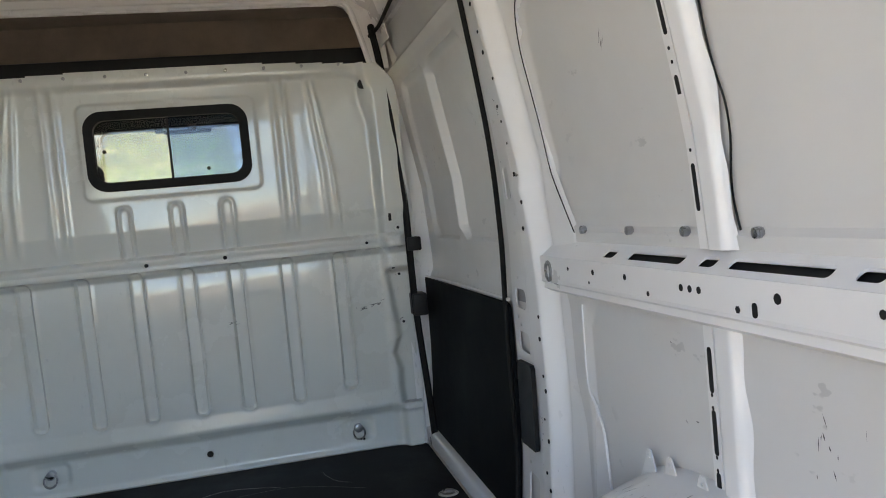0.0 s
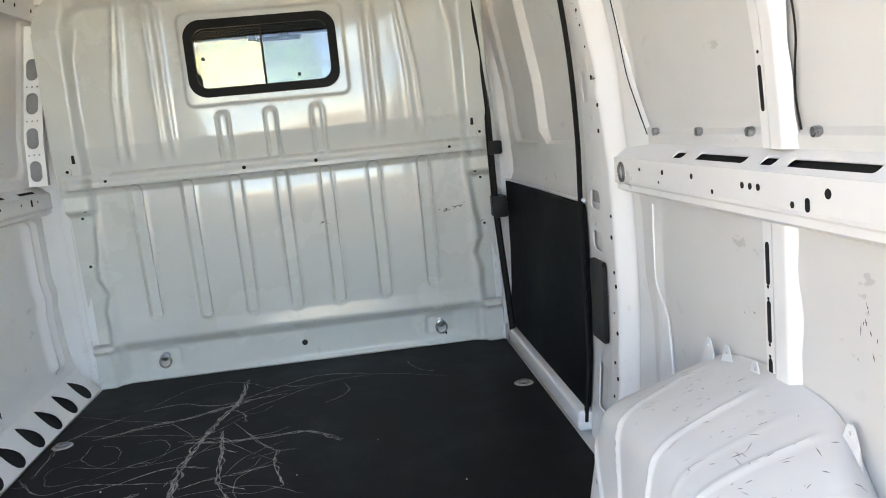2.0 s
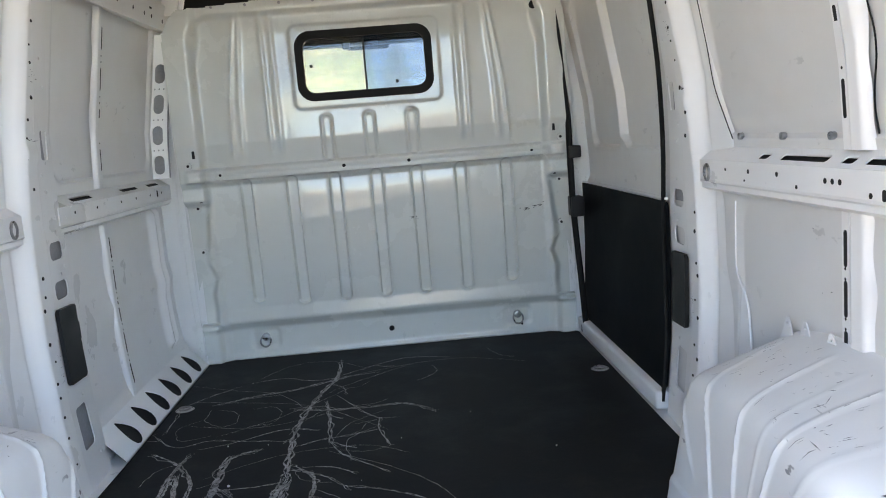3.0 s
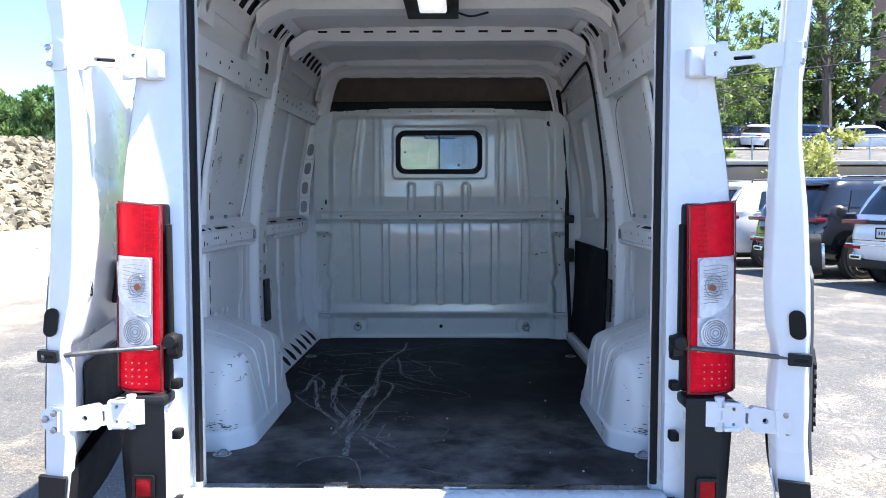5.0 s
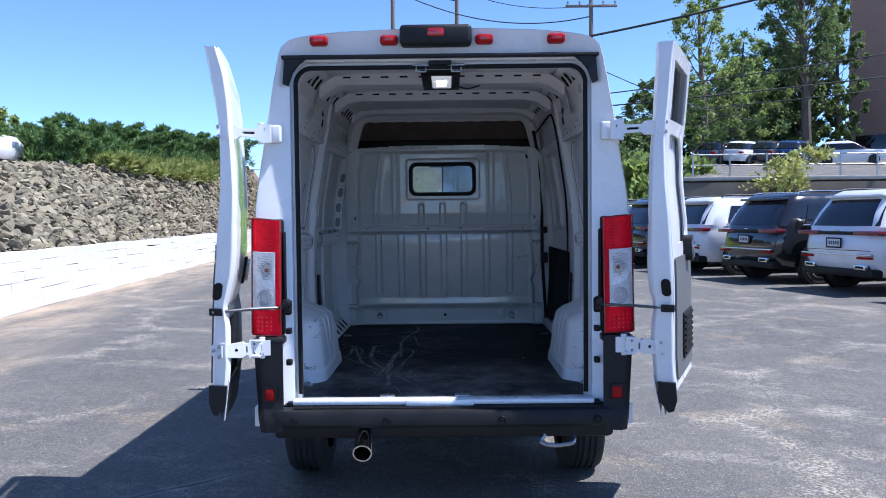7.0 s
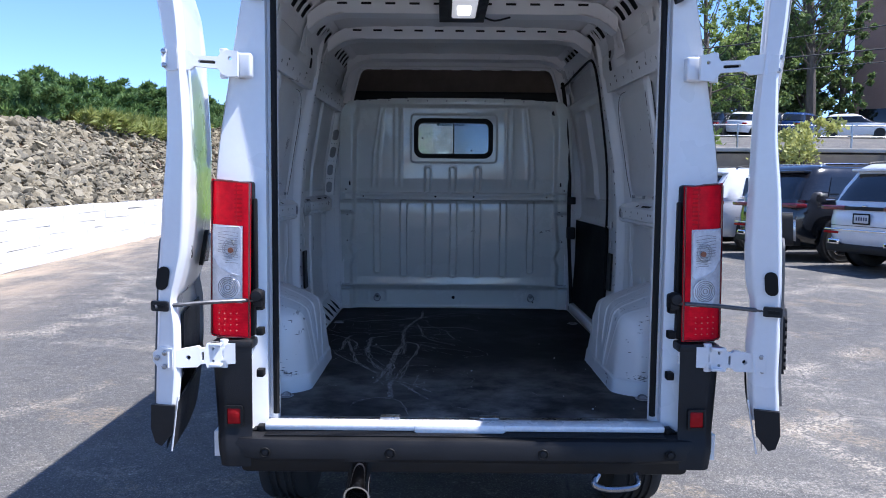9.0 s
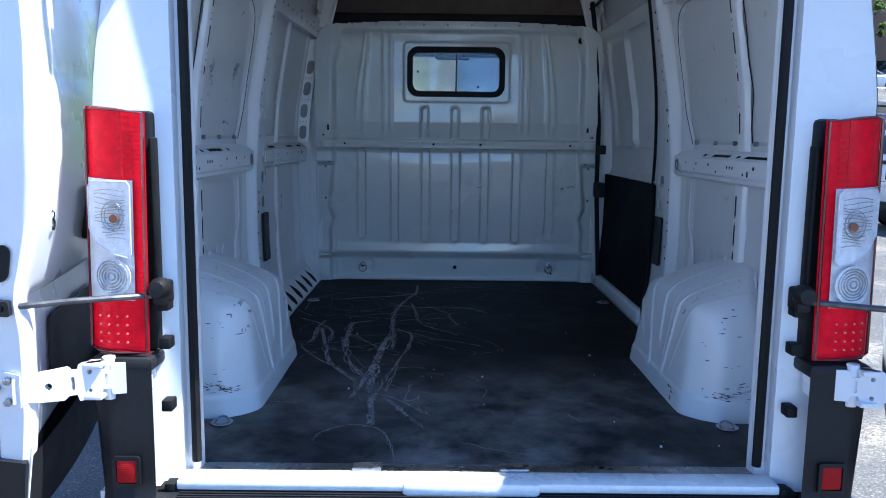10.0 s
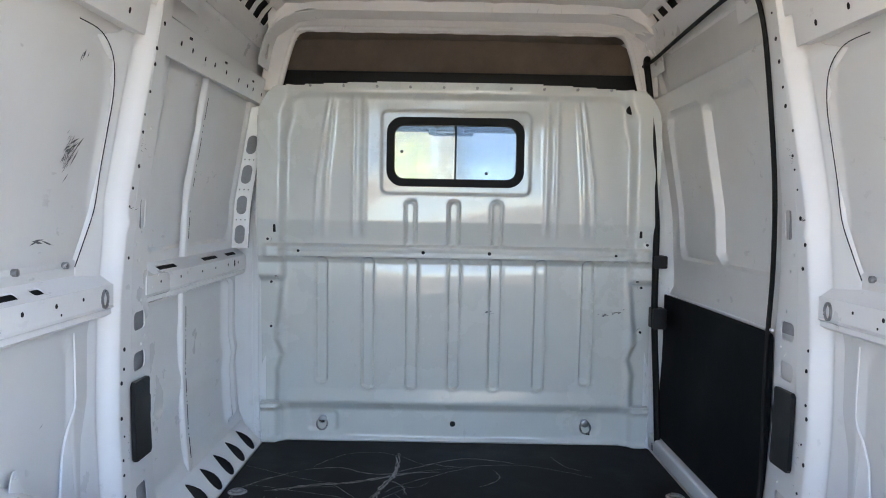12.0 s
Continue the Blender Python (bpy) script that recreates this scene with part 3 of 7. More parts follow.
def slots_along(y0, y1, n, z, w, h, r=0.3, jig=0.0):
    rnd = random.Random(int(1000 * (y0 + z)))
    return [rrect(y0 + (y1 - y0) * (i + 0.5) / n + rnd.uniform(-jig, jig), z, w, h, min(w, h) * r + 0.001, 3) for i in range(n)]


def waist_rail(s, y0, y1):
    """Horizontal rail at waist height: a face with bolt holes, a top with long slots, and a lower lip."""
    def face(u, v, w):
        return (s * (liner_x(1.4) * taper(u) - 0.002 - w), u, v)

    rear = y0 < 1
    cuts = [y0 + (y1 - y0) * k / 12 for k in range(1, 12)]
    rail = part("waist_rail", plate([(1.342, y0), (1.397, y0), (1.397, y1), (1.342, y1)], [], 0.006, lambda v, u, w: face(u, v, w), cuts), WHITE_IN, van)
    if rear:
        holes = [disc(y, 1.374, r, 8) for y, r in ((1.483, 0.0045), (1.347, 0.006), (1.199, 0.006), (0.745, 0.008), (0.560, 0.006), (0.330, 0.006))]
        holes += [disc(0.967 + i * 0.027, 1.370, 0.0062, 8) for i in (-1, 0, 1)]
        holes += [disc(1.37, 1.351, 0.0035, 6), disc(1.11, 1.350, 0.005, 6), disc(0.838, 1.350, 0.006, 6), rrect(0.797, 1.353, 0.012, 0.022, 0.0055, 3)]
        slots = ((1.12, 0.20), (0.775, 0.22), (0.42, 0.22), (1.305, 0.05), (0.945, 0.045), (0.60, 0.045))
    else:
        holes = [disc(y, 1.372, 0.005, 8) for y in (2.02, 2.21, 2.45, 2.62, 2.80, 2.96)] + [rrect(2.90, 1.372, 0.016, 0.028, 0.006, 3)]
        slots = ((2.14, 0.18), (2.62, 0.20), (2.92, 0.16))
    # Bolt holes are near-black discs on the face, their shade put into colour.
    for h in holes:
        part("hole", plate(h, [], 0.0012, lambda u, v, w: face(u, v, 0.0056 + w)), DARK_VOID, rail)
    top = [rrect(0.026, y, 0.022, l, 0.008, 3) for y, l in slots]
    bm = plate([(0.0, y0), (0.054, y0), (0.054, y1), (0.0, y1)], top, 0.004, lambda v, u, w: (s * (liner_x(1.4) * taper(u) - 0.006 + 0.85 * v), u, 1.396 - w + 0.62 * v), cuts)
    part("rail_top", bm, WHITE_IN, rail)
    # Near-black sheet close under the slots paints the shade of a cavity.
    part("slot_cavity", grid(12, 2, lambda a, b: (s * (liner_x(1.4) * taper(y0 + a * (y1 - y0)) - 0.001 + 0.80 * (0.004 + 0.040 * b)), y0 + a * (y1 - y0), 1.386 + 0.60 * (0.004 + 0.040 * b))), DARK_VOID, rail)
    lip = [(0.008, 1.343), (0.013, 1.336), (0.004, 1.330), (0.006, 1.318), (-0.012, 1.308), (-0.045, 1.305)]
    bm = bmesh.new()
    cols = []
    for i in range(13):
        y = y0 + (y1 - y0) * i / 12
        cols.append([bm.verts.new((s * (liner_x(1.35) * taper(y) - o), y, z)) for o, z in lip])
    for a, b in zip(cols, cols[1:]):
        for k in range(len(lip) - 1):
            bm.faces.new((a[k], a[k + 1], b[k + 1], b[k]))
    part("rail_lip", bm, WHITE_IN, rail)
    for y in (0.35, 0.58, 0.838, 1.04, 1.25, 1.478):
        if rear:
            bm = cyl((s * (side_x(1.47) * taper(y) - 0.020), y, 1.458), (s * (side_x(1.47) * taper(y) - 0.034), y, 1.458), 0.009, 10, 0.002)
            part("weld_stud", bm, STEEL, rail, "small steel stud")


waist_rail(-1, 0.14, 1.66)
waist_rail(1, 0.14, 1.66)
waist_rail(-1, 1.90, 3.10)


def upper_rail(s, y0, y1):
    holes = slots_along(y0 + 0.05, y1 - 0.05, 9, 2.095, 0.012, 0.016, 0.45, 0.03)
    holes += slots_along(y0 + 0.05, y1 - 0.05, 3, 2.125, 0.03, 0.008, 0.4, 0.05)
    bm = plate([(2.04, y0), (2.145, y0), (2.165, y1), (2.06, y1)], [], 0.006, lambda v, u, w: (s * (liner_x(v) * taper(u) - w), u, v), [y0 + (y1 - y0) * k / 12 for k in range(1, 12)])
    r = part("upper_rail", bm, WHITE_IN, van)
    # Near-black plates on the rail stand in for the shade in its holes.
    for h in holes:
        part("hole", plate(h, [], 0.0012, lambda u, v, w: (s * (liner_x(v) * taper(u) - 0.0056 - w), u, v)), DARK_VOID, r)
    for z, o in ((2.062, 0), (2.153, 0)):
        bm = grid(10, 3, lambda a, b: (s * (liner_x(z) * taper(y0 + a * (y1 - y0)) + 0.055 * b), y0 + a * (y1 - y0), z + 0.006 * b))
        part("rail_flange", bm, WHITE_IN, r)


upper_rail(-1, 0.13, 1.66)
upper_rail(1, 0.13, 1.66)
upper_rail(-1, 1.79, 3.10)


def hat_post(s, y, z0, z1, w, slots, name="side_post"):
    """A slim upright pressed from sheet: a rounded hat with a slotted flange on its forward side and a wavy rear edge."""
    def zz(b):
        return z0 + b * (z1 - z0)

    def foot(z):
        return side_x(z) - 0.022

    # across the post from its wavy rear edge over the hat to the flange
    def section(a, b):
        z = zz(b)
        wave = 0.006 * math.sin(21 * z) + 0.004 * math.sin(47 * z + 1)
        u = lerp_table([(0, -0.50), (0.12, -0.40), (0.22, -0.33), (0.30, -0.27), (0.62, 0.07), (0.70, 0.13), (0.78, 0.18), (1, 0.24)], a)
        d = lerp_table([(0, 0.0), (0.12, 0.006), (0.22, 0.014), (0.30, 0.017), (0.62, 0.018), (0.70, 0.016), (0.78, 0.012), (1, 0.008)], a)
        return (s * (foot(z) * taper(y) - d), y + w * u + wave * max(0, 1 - 4 * a), z)

    p = part(name, grid(28, 44, section), WHITE_IN, van)
    u0, u1 = y + w * 0.235, y + w * 0.50
    uc, sw = (u0 + u1) / 2, (u1 - u0) * 0.46

    def flange(u, v, t):
        return (s * (foot(v) * taper(u) - 0.008 - t), u, v)

    part("post_flange", plate([(u0, z0), (u1, z0), (u1, z1), (u0, z1)], [], 0.003, flange, ZC), WHITE_IN, p)
    marks = [[(v, u) for u, v in loop] for loop in slots_along(z0 + 0.03, z1 - 0.03, slots, uc, 0.078, sw, 0.45)]
    marks += [disc(uc + 0.001, z0 + 0.03 + (z1 - z0 - 0.06) * k / slots + dz, 0.0035, 6) for k in range(1, slots) for dz in (-0.011, 0.011)]
    # Slots and dots are near-black plates that paint in their own shade.
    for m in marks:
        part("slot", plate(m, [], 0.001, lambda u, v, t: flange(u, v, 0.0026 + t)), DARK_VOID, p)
    return p


for s in (-1, 1):
    hat_post(s, 0.945, 1.43, 2.06, 0.092, 4)
    hat_post(s, 0.958, 0.93, 1.31, 0.104, 3)
hat_post(-1, 2.365, 1.43, 2.06, 0.070, 4)
hat_post(-1, 2.365, 0.64, 1.30, 0.072, 5)


# main pillars behind the sliding door opening
FRONT_EDGE = [(0.5, 1.945), (1.25, 1.945), (1.45, 1.905), (1.65, 1.875), (2.0, 1.82), (2.3, 1.80)]


RIDGE = [(0.5, 1.675), (1.1, 1.675), (1.35, 1.685), (1.55, 1.700), (2.4, 1.72)]


def main_pillar(s):
    def edge_rear(z):
        return lerp_table([(0.55, 1.40), (0.8, 1.42), (0.92, 1.44), (1.0, 1.46), (1.1, 1.525), (1.27, 1.525), (1.32, 1.56), (1.40, 1.53), (1.45, 1.524), (1.52, 1.568), (1.6, 1.615), (1.8, 1.622), (1.9, 1.624), (1.98, 1.60), (2.03, 1.50), (2.06, 1.62), (2.2, 1.64), (2.45, 1.60)], z)

    def edge_front(z):
        return lerp_table([(0.5, 1.79), (0.9, 1.775), (1.1, 1.79), (1.3, 1.80), (1.7, 1.785), (2.0, 1.755), (2.2, 1.745), (2.45, 1.745)], z)

    def f(a, b):
        z = 0.5 + b * 1.94
        y0, y1 = edge_rear(z), edge_front(z)
        y = y0 + (y1 - y0) * a
        yr = lerp_table(RIDGE, z)
        prow = step(yr - y, 0.022)
        d = 0.010 * step(0.02 - a, 0.03) + (0.034 * prow + 0.018 * min(1, max(0, (y - y0) / (yr - y0)))) * step(a - 0.97, 0.03)
        d -= 0.005 * hump(y - yr + 0.030, 0.010)
        d += 0.006 * hump(z - 1.56, 0.02) * prow
        return (s * ((side_x(z) - 0.016) - d), y, z)

    p = part("main_pillar", grid(72, 160, f), WHITE_IN, van, "broad white pressed-steel pillar")
    holes = [rrect(1.852, 1.272, 0.100, 0.054, 0.020, 4), rrect(1.850, 1.154, 0.100, 0.054, 0.020, 4), rrect(1.838, 1.585, 0.050, 0.085, 0.010, 3), rrect(1.83, 0.727, 0.090, 0.135, 0.015, 3)]
    holes += [disc((1.865 if z < 1.4 else 1.80) + 0.03 * (i % 2), z, 0.005, 8) for i, z in enumerate((1.33, 1.22, 1.20, 1.75, 1.83, 1.45, 0.82, 0.62, 1.50))]
    ol = [(1.745, 0.52), (1.945, 0.52), (1.945, 1.25), (1.905, 1.45), (1.875, 1.65), (1.82, 2.0), (1.80, 2.28), (1.725, 2.28), (1.735, 2.0), (1.765, 1.7), (1.78, 1.5), (1.75, 1.1)]
    part("pillar_flange", plate(ol, holes, 0.004, lambda u, v, t: (s * (liner_x(v) - 0.004 + 0.05 * (u - 1.85) - t), u, v), ZC), WHITE_IN, p)
    # Grey sheet behind the flange puts the shade of its holes into colour.
    part("flange_cavity", grid(2, 16, lambda a, b: (s * (liner_x(0.54 + 1.7 * b) + 0.010), 1.74 + (lerp_table(FRONT_EDGE, 0.54 + 1.7 * b) - 1.752) * a, 0.54 + 1.7 * b)), CAVITY_GREY, p)
    part("pillar_return", grid(1, 20, lambda a, b: (s * (liner_x(0.52 + 1.76 * b) + 0.04 + 0.06 * a), lerp_table(FRONT_EDGE, 0.52 + 1.76 * b) + 0.002 * a, 0.52 + 1.76 * b)), WHITE_IN, p)
    bm = plate([(1.762, 0.885), (1.770, 0.876), (1.892, 0.870), (1.902, 0.880), (1.902, 0.985), (1.908, 0.990), (1.908, 1.040), (1.900, 1.045), (1.900, 1.092), (1.892, 1.100), (1.772, 1.105), (1.762, 1.095)], [], 0.012, lambda u, v, t: (s * (liner_x(v) - 0.011 + 0.05 * (u - 1.85) - t), u, v))
    part("latch_cover", bm, BLACK_PLASTIC, p, "black plastic cover plate")
    ring = [(s * (liner_x(1.36) - 0.012), 1.605 + 0.017 * math.cos(a), 1.362 + 0.022 * math.sin(a)) for a in (2 * math.pi * k / 16 for k in range(16))]
    part("tie_down_ring", tube(ring, 0.0045, 6, True), STEEL, p, "steel tie-down ring")
    for z in (2.268, 2.187):
        bm = plate(rrect(1.49, z, 0.046, 0.066, 0.021, 5), [], 0.003, lambda u, v, t: (s * (liner_x(v) * (2.28 - v) / 0.13 + 0.842 * (v - 2.15) / 0.13 - 0.002 - t), u, v))
        part("grommet", bm, DARK_VOID, p, "oval black grommet hole")
    return p


for s in (-1, 1):
    main_pillar(s)

def on_skin(s, y, z, lift=0.0):
    """A place on the inner side skin behind the main pillar."""
    return (s * ((side_x(z) - 0.012) * taper(y) - rear_bay(y, z) - lift), y, z)


for s in (-1, 1):
    line = [(1.38, 2.035), (1.50, 2.03), (1.585, 1.985), (1.620, 1.90), (1.620, 1.80), (1.617, 1.70), (1.612, 1.60), (1.565, 1.52), (1.520, 1.452)]
    part("seam_sealer", tube(smooth_path([(s * (side_x(z) - 0.0335), y - 0.004, z) for y, z in line], 5), 0.0014, 6), RUBBER, van, "dark bead of seam sealer")
    line = [(1.52, 1.285), (1.525, 1.20), (1.525, 1.10), (1.49, 1.05), (1.46, 1.0), (1.44, 0.92), (1.42, 0.82)]
    part("seam_bead", tube(smooth_path([(s * (side_x(z) - 0.034), y, z) for y, z in line], 5), 0.0032, 6), WHITE_IN, van)
    for y, z0, z1 in ((0.895, 1.46, 2.04), (0.901, 0.98, 1.28)):
        pts = [(s * (side_x(z0 + (z1 - z0) * k / 12) - 0.020), y - 0.004 + 0.008 * math.sin(k * 1.3) * (1 if k < 5 else 0.4), z0 + (z1 - z0) * k / 12) for k in range(13)]
        part("seam_sealer", tube(smooth_path(pts, 3), 0.0019, 5), RUBBER, van, "dark bead of seam sealer")


def scuffs(s, y, z, n, ry, rz, lean, seed, surf=on_skin, size=0.03):
    """A patch of short dark rub marks on a painted wall."""
    rg = random.Random(seed)
    bm = bmesh.new()
    for _ in range(n):
        cy, cz = y + rg.gauss(0, ry), z + rg.gauss(0, rz)
        l, w, a = size * rg.uniform(0.3, 1.4), size * rg.uniform(0.02, 0.075), lean + rg.uniform(-0.35, 0.35)
        d, e = (math.cos(a) * l / 2, math.sin(a) * l / 2), (-math.sin(a) * w, math.cos(a) * w)
        vs = [bm.verts.new(surf(s, cy + du, cz + dz, 0.0012)) for du, dz in ((-d[0], -d[1]), (e[0], e[1]), (d[0], d[1]), (-e[0], -e[1]))]
        bm.faces.new(vs)
    tagged(part("scuffing", bm, SCUFF, van, "dark rub marks on the paint", False), kind="stuff")


# small punched holes down the main pillars, their shade painted as near-black discs
for s in (-1, 1):
    rg = random.Random(77 + s)
    for i in range(26):
        z = 0.66 + i * 0.063 + rg.uniform(-0.02, 0.02)
        y = lerp_table(RIDGE, z) + rg.choice((0.022, 0.030, 0.045))
        if abs(z - 1.37) < 0.09:
            continue
        r = rg.choice((0.0032, 0.0045, 0.006))
        x = side_x(z) - 0.016 - 0.0625
        part("hole", plate(disc(y, z, r, 8), [], 0.002, lambda u, v, t: (s * (x - t), u, v)), DARK_VOID, van)
scuffs(-1, 1.468, 1.735, 70, 0.012, 0.018, 0.9, 1, size=0.020)
scuffs(-1, 1.490, 1.745, 12, 0.020, 0.012, 0.6, 13, size=0.045)
scuffs(-1, 1.460, 1.690, 6, 0.008, 0.022, 1.0, 4, size=0.028)
scuffs(-1, 1.135, 1.715, 60, 0.012, 0.018, 0.7, 2, size=0.022)
scuffs(-1, 1.150, 1.66, 6, 0.010, 0.012, -0.6, 3, size=0.02)
scuffs(-1, 1.135, 1.615, 10, 0.010, 0.012, 0.6, 12, size=0.018)
scuffs(-1, 1.468, 1.975, 8, 0.010, 0.012, 1.0, 5, size=0.025)
scuffs(-1, 1.38, 1.520, 6, 0.05, 0.002, 0.03, 6, size=0.05)
scuffs(1, 1.24, 1.82, 6, 0.015, 0.015, -0.8, 7, size=0.02)
scuffs(1, 1.10, 1.10, 5, 0.10, 0.06, 0.4, 8, size=0.018)
scuffs(1, 0.74, 1.16, 8, 0.012, 0.03, 1.5, 9, size=0.022)
scuffs(1, 0.66, 1.08, 8, 0.03, 0.05, 1.3, 10, size=0.016)
scuffs(-1, 1.10, 1.05, 5, 0.10, 0.05, 0.3, 11, size=0.016)


def on_pillar(s, y, z, lift=0.0):
    return (s * (side_x(z) - 0.016 - 0.0625 - lift), y, z)


for s in (-1, 1):
    scuffs(s, 1.755, 1.78, 10, 0.012, 0.012, 0.1, 20 + s, on_pillar, 0.014)
    scuffs(s, 1.745, 1.60, 4, 0.012, 0.002, 0.05, 24 + s, on_pillar, 0.03)
    scuffs(s, 1.745, 0.94, 12, 0.008, 0.035, 0.2, 28 + s, on_pillar, 0.012)

# left front corner: upright with four oval holes, then the pillar that carries the bulkhead
holes = [rrect(3.072, z, 0.046, 0.082, 0.022, 5) for z in (1.885, 1.755, 1.62, 1.49)]
holes += [disc(3.072 + dy, z, 0.004, 6) for z in (1.82, 1.688, 1.555) for dy in (-0.02, 0.0, 0.02)]
bm = plate([(3.030, 1.43), (3.112, 1.43), (3.112, 2.05), (3.030, 2.05)], holes, 0.004, lambda u, v, w: (-(liner_x(v) + 0.05 - 0.9 * (u - 3.03)), 3.03 + 0.25 * (u - 3.03) - w, v), ZC)
part("corner_upright", bm, WHITE_IN, van, "white upright with four oval holes")
for s in (-1, 1):
    def f(a, b, s=s):
        z = 0.52 + b * 1.80
        x0 = liner_x(min(z, 2.36)) + 0.012
        relief = lerp_table([(0, 0.0), (0.12, 0.0), (0.2, 0.018), (0.42, 0.018), (0.5, 0.004), (0.62, 0.004), (0.7, 0.016), (1, 0.016)], a)
        return (s * (x0 + (0.855 - x0) * a), 3.128 - relief - 0.018 * a, z)
    part("corner_pillar", grid(40, 60, f), WHITE_IN, van)
# Grey sheet paints the shade behind the oval holes.
part("upright_cavity", grid(2, 8, lambda a, b: (-(liner_x(1.43 + 0.6 * b) + 0.05 - 0.075 * a), 3.05 + 0.02 * a, 1.43 + 0.6 * b)), CAVITY_GREY, van)

# sill step with leaf-shaped drain holes along the left wall
holes = [teardrop(2.10 + i * 0.168, 0.060, 0.112, 0.105, radians(112)) for i in range(6)]
bm = plate([(1.94, 0.0), (3.06, 0.0), (3.06, 0.125), (1.94, 0.125)], holes, 0.004, lambda u, v, w: (-(0.868 + 0.72 * v), u, 0.555 + 0.78 * v + w))
part("sill_step", bm, WHITE_IN, van, "white sloping sill step with leaf-shaped holes")
# Near-black sheet right behind the leaf holes puts their shade into colour.
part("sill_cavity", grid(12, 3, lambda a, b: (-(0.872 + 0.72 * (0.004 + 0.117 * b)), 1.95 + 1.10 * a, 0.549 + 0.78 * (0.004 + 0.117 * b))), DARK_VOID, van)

# ---- bulkhead ----
LOWER_X = (-0.600, -0.393, -0.199, -0.010, 0.174, 0.374, 0.584)


FIELD_EDGE = [(0.70, 0.800), (0.88, 0.800), (0.95, 0.778), (1.02, 0.806), (1.10, 0.800), (1.25, 0.778), (1.40, 0.770), (1.55, 0.766), (1.90, 0.762), (2.02, 0.735)]


def bulkhead_sheet(a, b):
    x, z = -0.875 + a * 1.75, 0.545 + b * 1.625
    top = 2.165 - 0.03 * (x / 0.8) ** 2
    if z > top + 0.006 or sd_rrect(x, z, 0, 1.30, 1.735, 1.72, 0.16) > 0.008:
        return None
    if sd_rrect(x, z, -0.016, 1.866, 0.555, 0.262, 0.06) < -0.004:
        return None
    # kick panel set back, lower field leaning towards the load space, cross rail, upper field
    p = lerp_table([(0, 0.0), (0.690, 0.0), (0.698, 0.004), (0.732, 0.043), (0.742, 0.046), (0.80, 0.042), (1.27, 0.072), (1.385, 0.080), (1.40, 0.092), (1.46, 0.092), (1.50, 0.100), (1.56, 0.112), (3, 0.116)], z)
    if 1.27 < z < 1.385:
        d = z - 1.27
        p = 0.072 + 0.0686 * d - 0.85 * d * d + 0.012 * max(0, (z - 1.372) / 0.013)
    p += 0.022 * step(abs(z - 1.424) - 0.027, 0.008) * step(abs(x) - 0.845, 0.02)
    p -= 0.005 * hump(z - 1.424, 0.006) * step(abs(x) - 0.80, 0.03)
    field = step(abs(x) - lerp_table(FIELD_EDGE, z) - 0.0015 * math.sin(37 * z), 0.020)
    if z > 0.74:
        p += 0.021 * (1 - field) * step(1.30 - z, 0.02) - 0.034 * (1 - field) * step(z - 1.30, 0.02)
    for cx in LOWER_X:
        lo = 0.80 if abs(cx) < 0.5 else 0.825
        d = sd_rrect(x, z, cx, (lo + 1.40) / 2, 0.056, 1.40 - lo, 0.024)
        p += 0.0035 * hump(d, 0.006) - 0.0125 * step(d + 0.004, 0.0045)
    for cx in (-0.208, -0.018, 0.170):
        d = sd_rrect(x, z, cx, 1.55, 0.058, 0.215, 0.028)
        p += 0.008 * step(d, 0.005) - 0.008 * step(d + 0.013, 0.005)
    for cx, lean, w in ((0.40, 0.0, 0.012), (0.445, 0.0, 0.010), (0.565, 0.06, 0.011), (0.605, 0.10, 0.009)):
        u = abs(x + 0.014) - (cx - lean * max(0, (z - 1.75)) * 1.5 + lean * max(0, 1.75 - z) * 0.5)
        p += 0.007 * hump(u, w) * step(1.50 - z, 0.03) * step(z - 2.10, 0.03)
    p += 0.008 * step(sd_rrect(x, z, -0.012, 1.863, 0.65, 0.36, 0.03), 0.006)
    # kick panel ends and the recesses round the rings
    p += 0.030 * (1 - step(abs(x) - 0.800, 0.014)) * step(z - 0.72, 0.01)
    for cx in (-0.60, 0.60):
        p -= 0.010 * step(sd_rrect(x, z, cx, 0.640, 0.13, 0.085, 0.02), 0.012)
    p += 0.012 * hump(z - 0.556, 0.010)
    # top flange and its rounded shoulder, corner gussets
    p += 0.018 * step(2.118 - z, 0.012)
    corner_ = math.hypot(max(abs(x) - 0.66, 0), max(z - 2.00, 0))
    p += 0.016 * step(0.105 - corner_, 0.018) * (1 - step(2.118 - z, 0.012))
    p += 0.0015 * math.sin(9 * x + 3 * z) + 0.001 * math.sin(21 * z - 5 * x)
    return (x, 3.128 - p, z)


bulk = part("bulkhead", grid(340, 315, bulkhead_sheet), WHITE_BULK, van, "ribbed grey-white steel bulkhead with a small window")
# window in the bulkhead
oy = 3.002
ol = rrect(-0.016, 1.864, 0.598, 0.300, 0.068, 8)
part("window_frame", plate(ol, [rrect(-0.016, 1.864, 0.530, 0.232, 0.045, 8)], 0.030, lambda u, v, w: (u, oy - 0.016 + w, v)), RUBBER, bulk, "black rubber window frame")
# left pane only dims the view, right pane also puts in the sky's blue
for x0, x1, yy in ((-0.283, -0.018, 3.012), (-0.012, 0.251, 3.006)):
    pane = part("pane", block((x0, yy, 1.747), (x1, yy + 0.003, 1.981), 0), DIM_PANE if x0 < -0.1 else SKY_BLUE_PANE, bulk, smooth=False)
    pane.visible_shadow = False
part("window_divider", block((-0.019, 2.998, 1.748), (-0.011, 3.014, 1.980), 0.001), BLACK_PLASTIC, bulk)
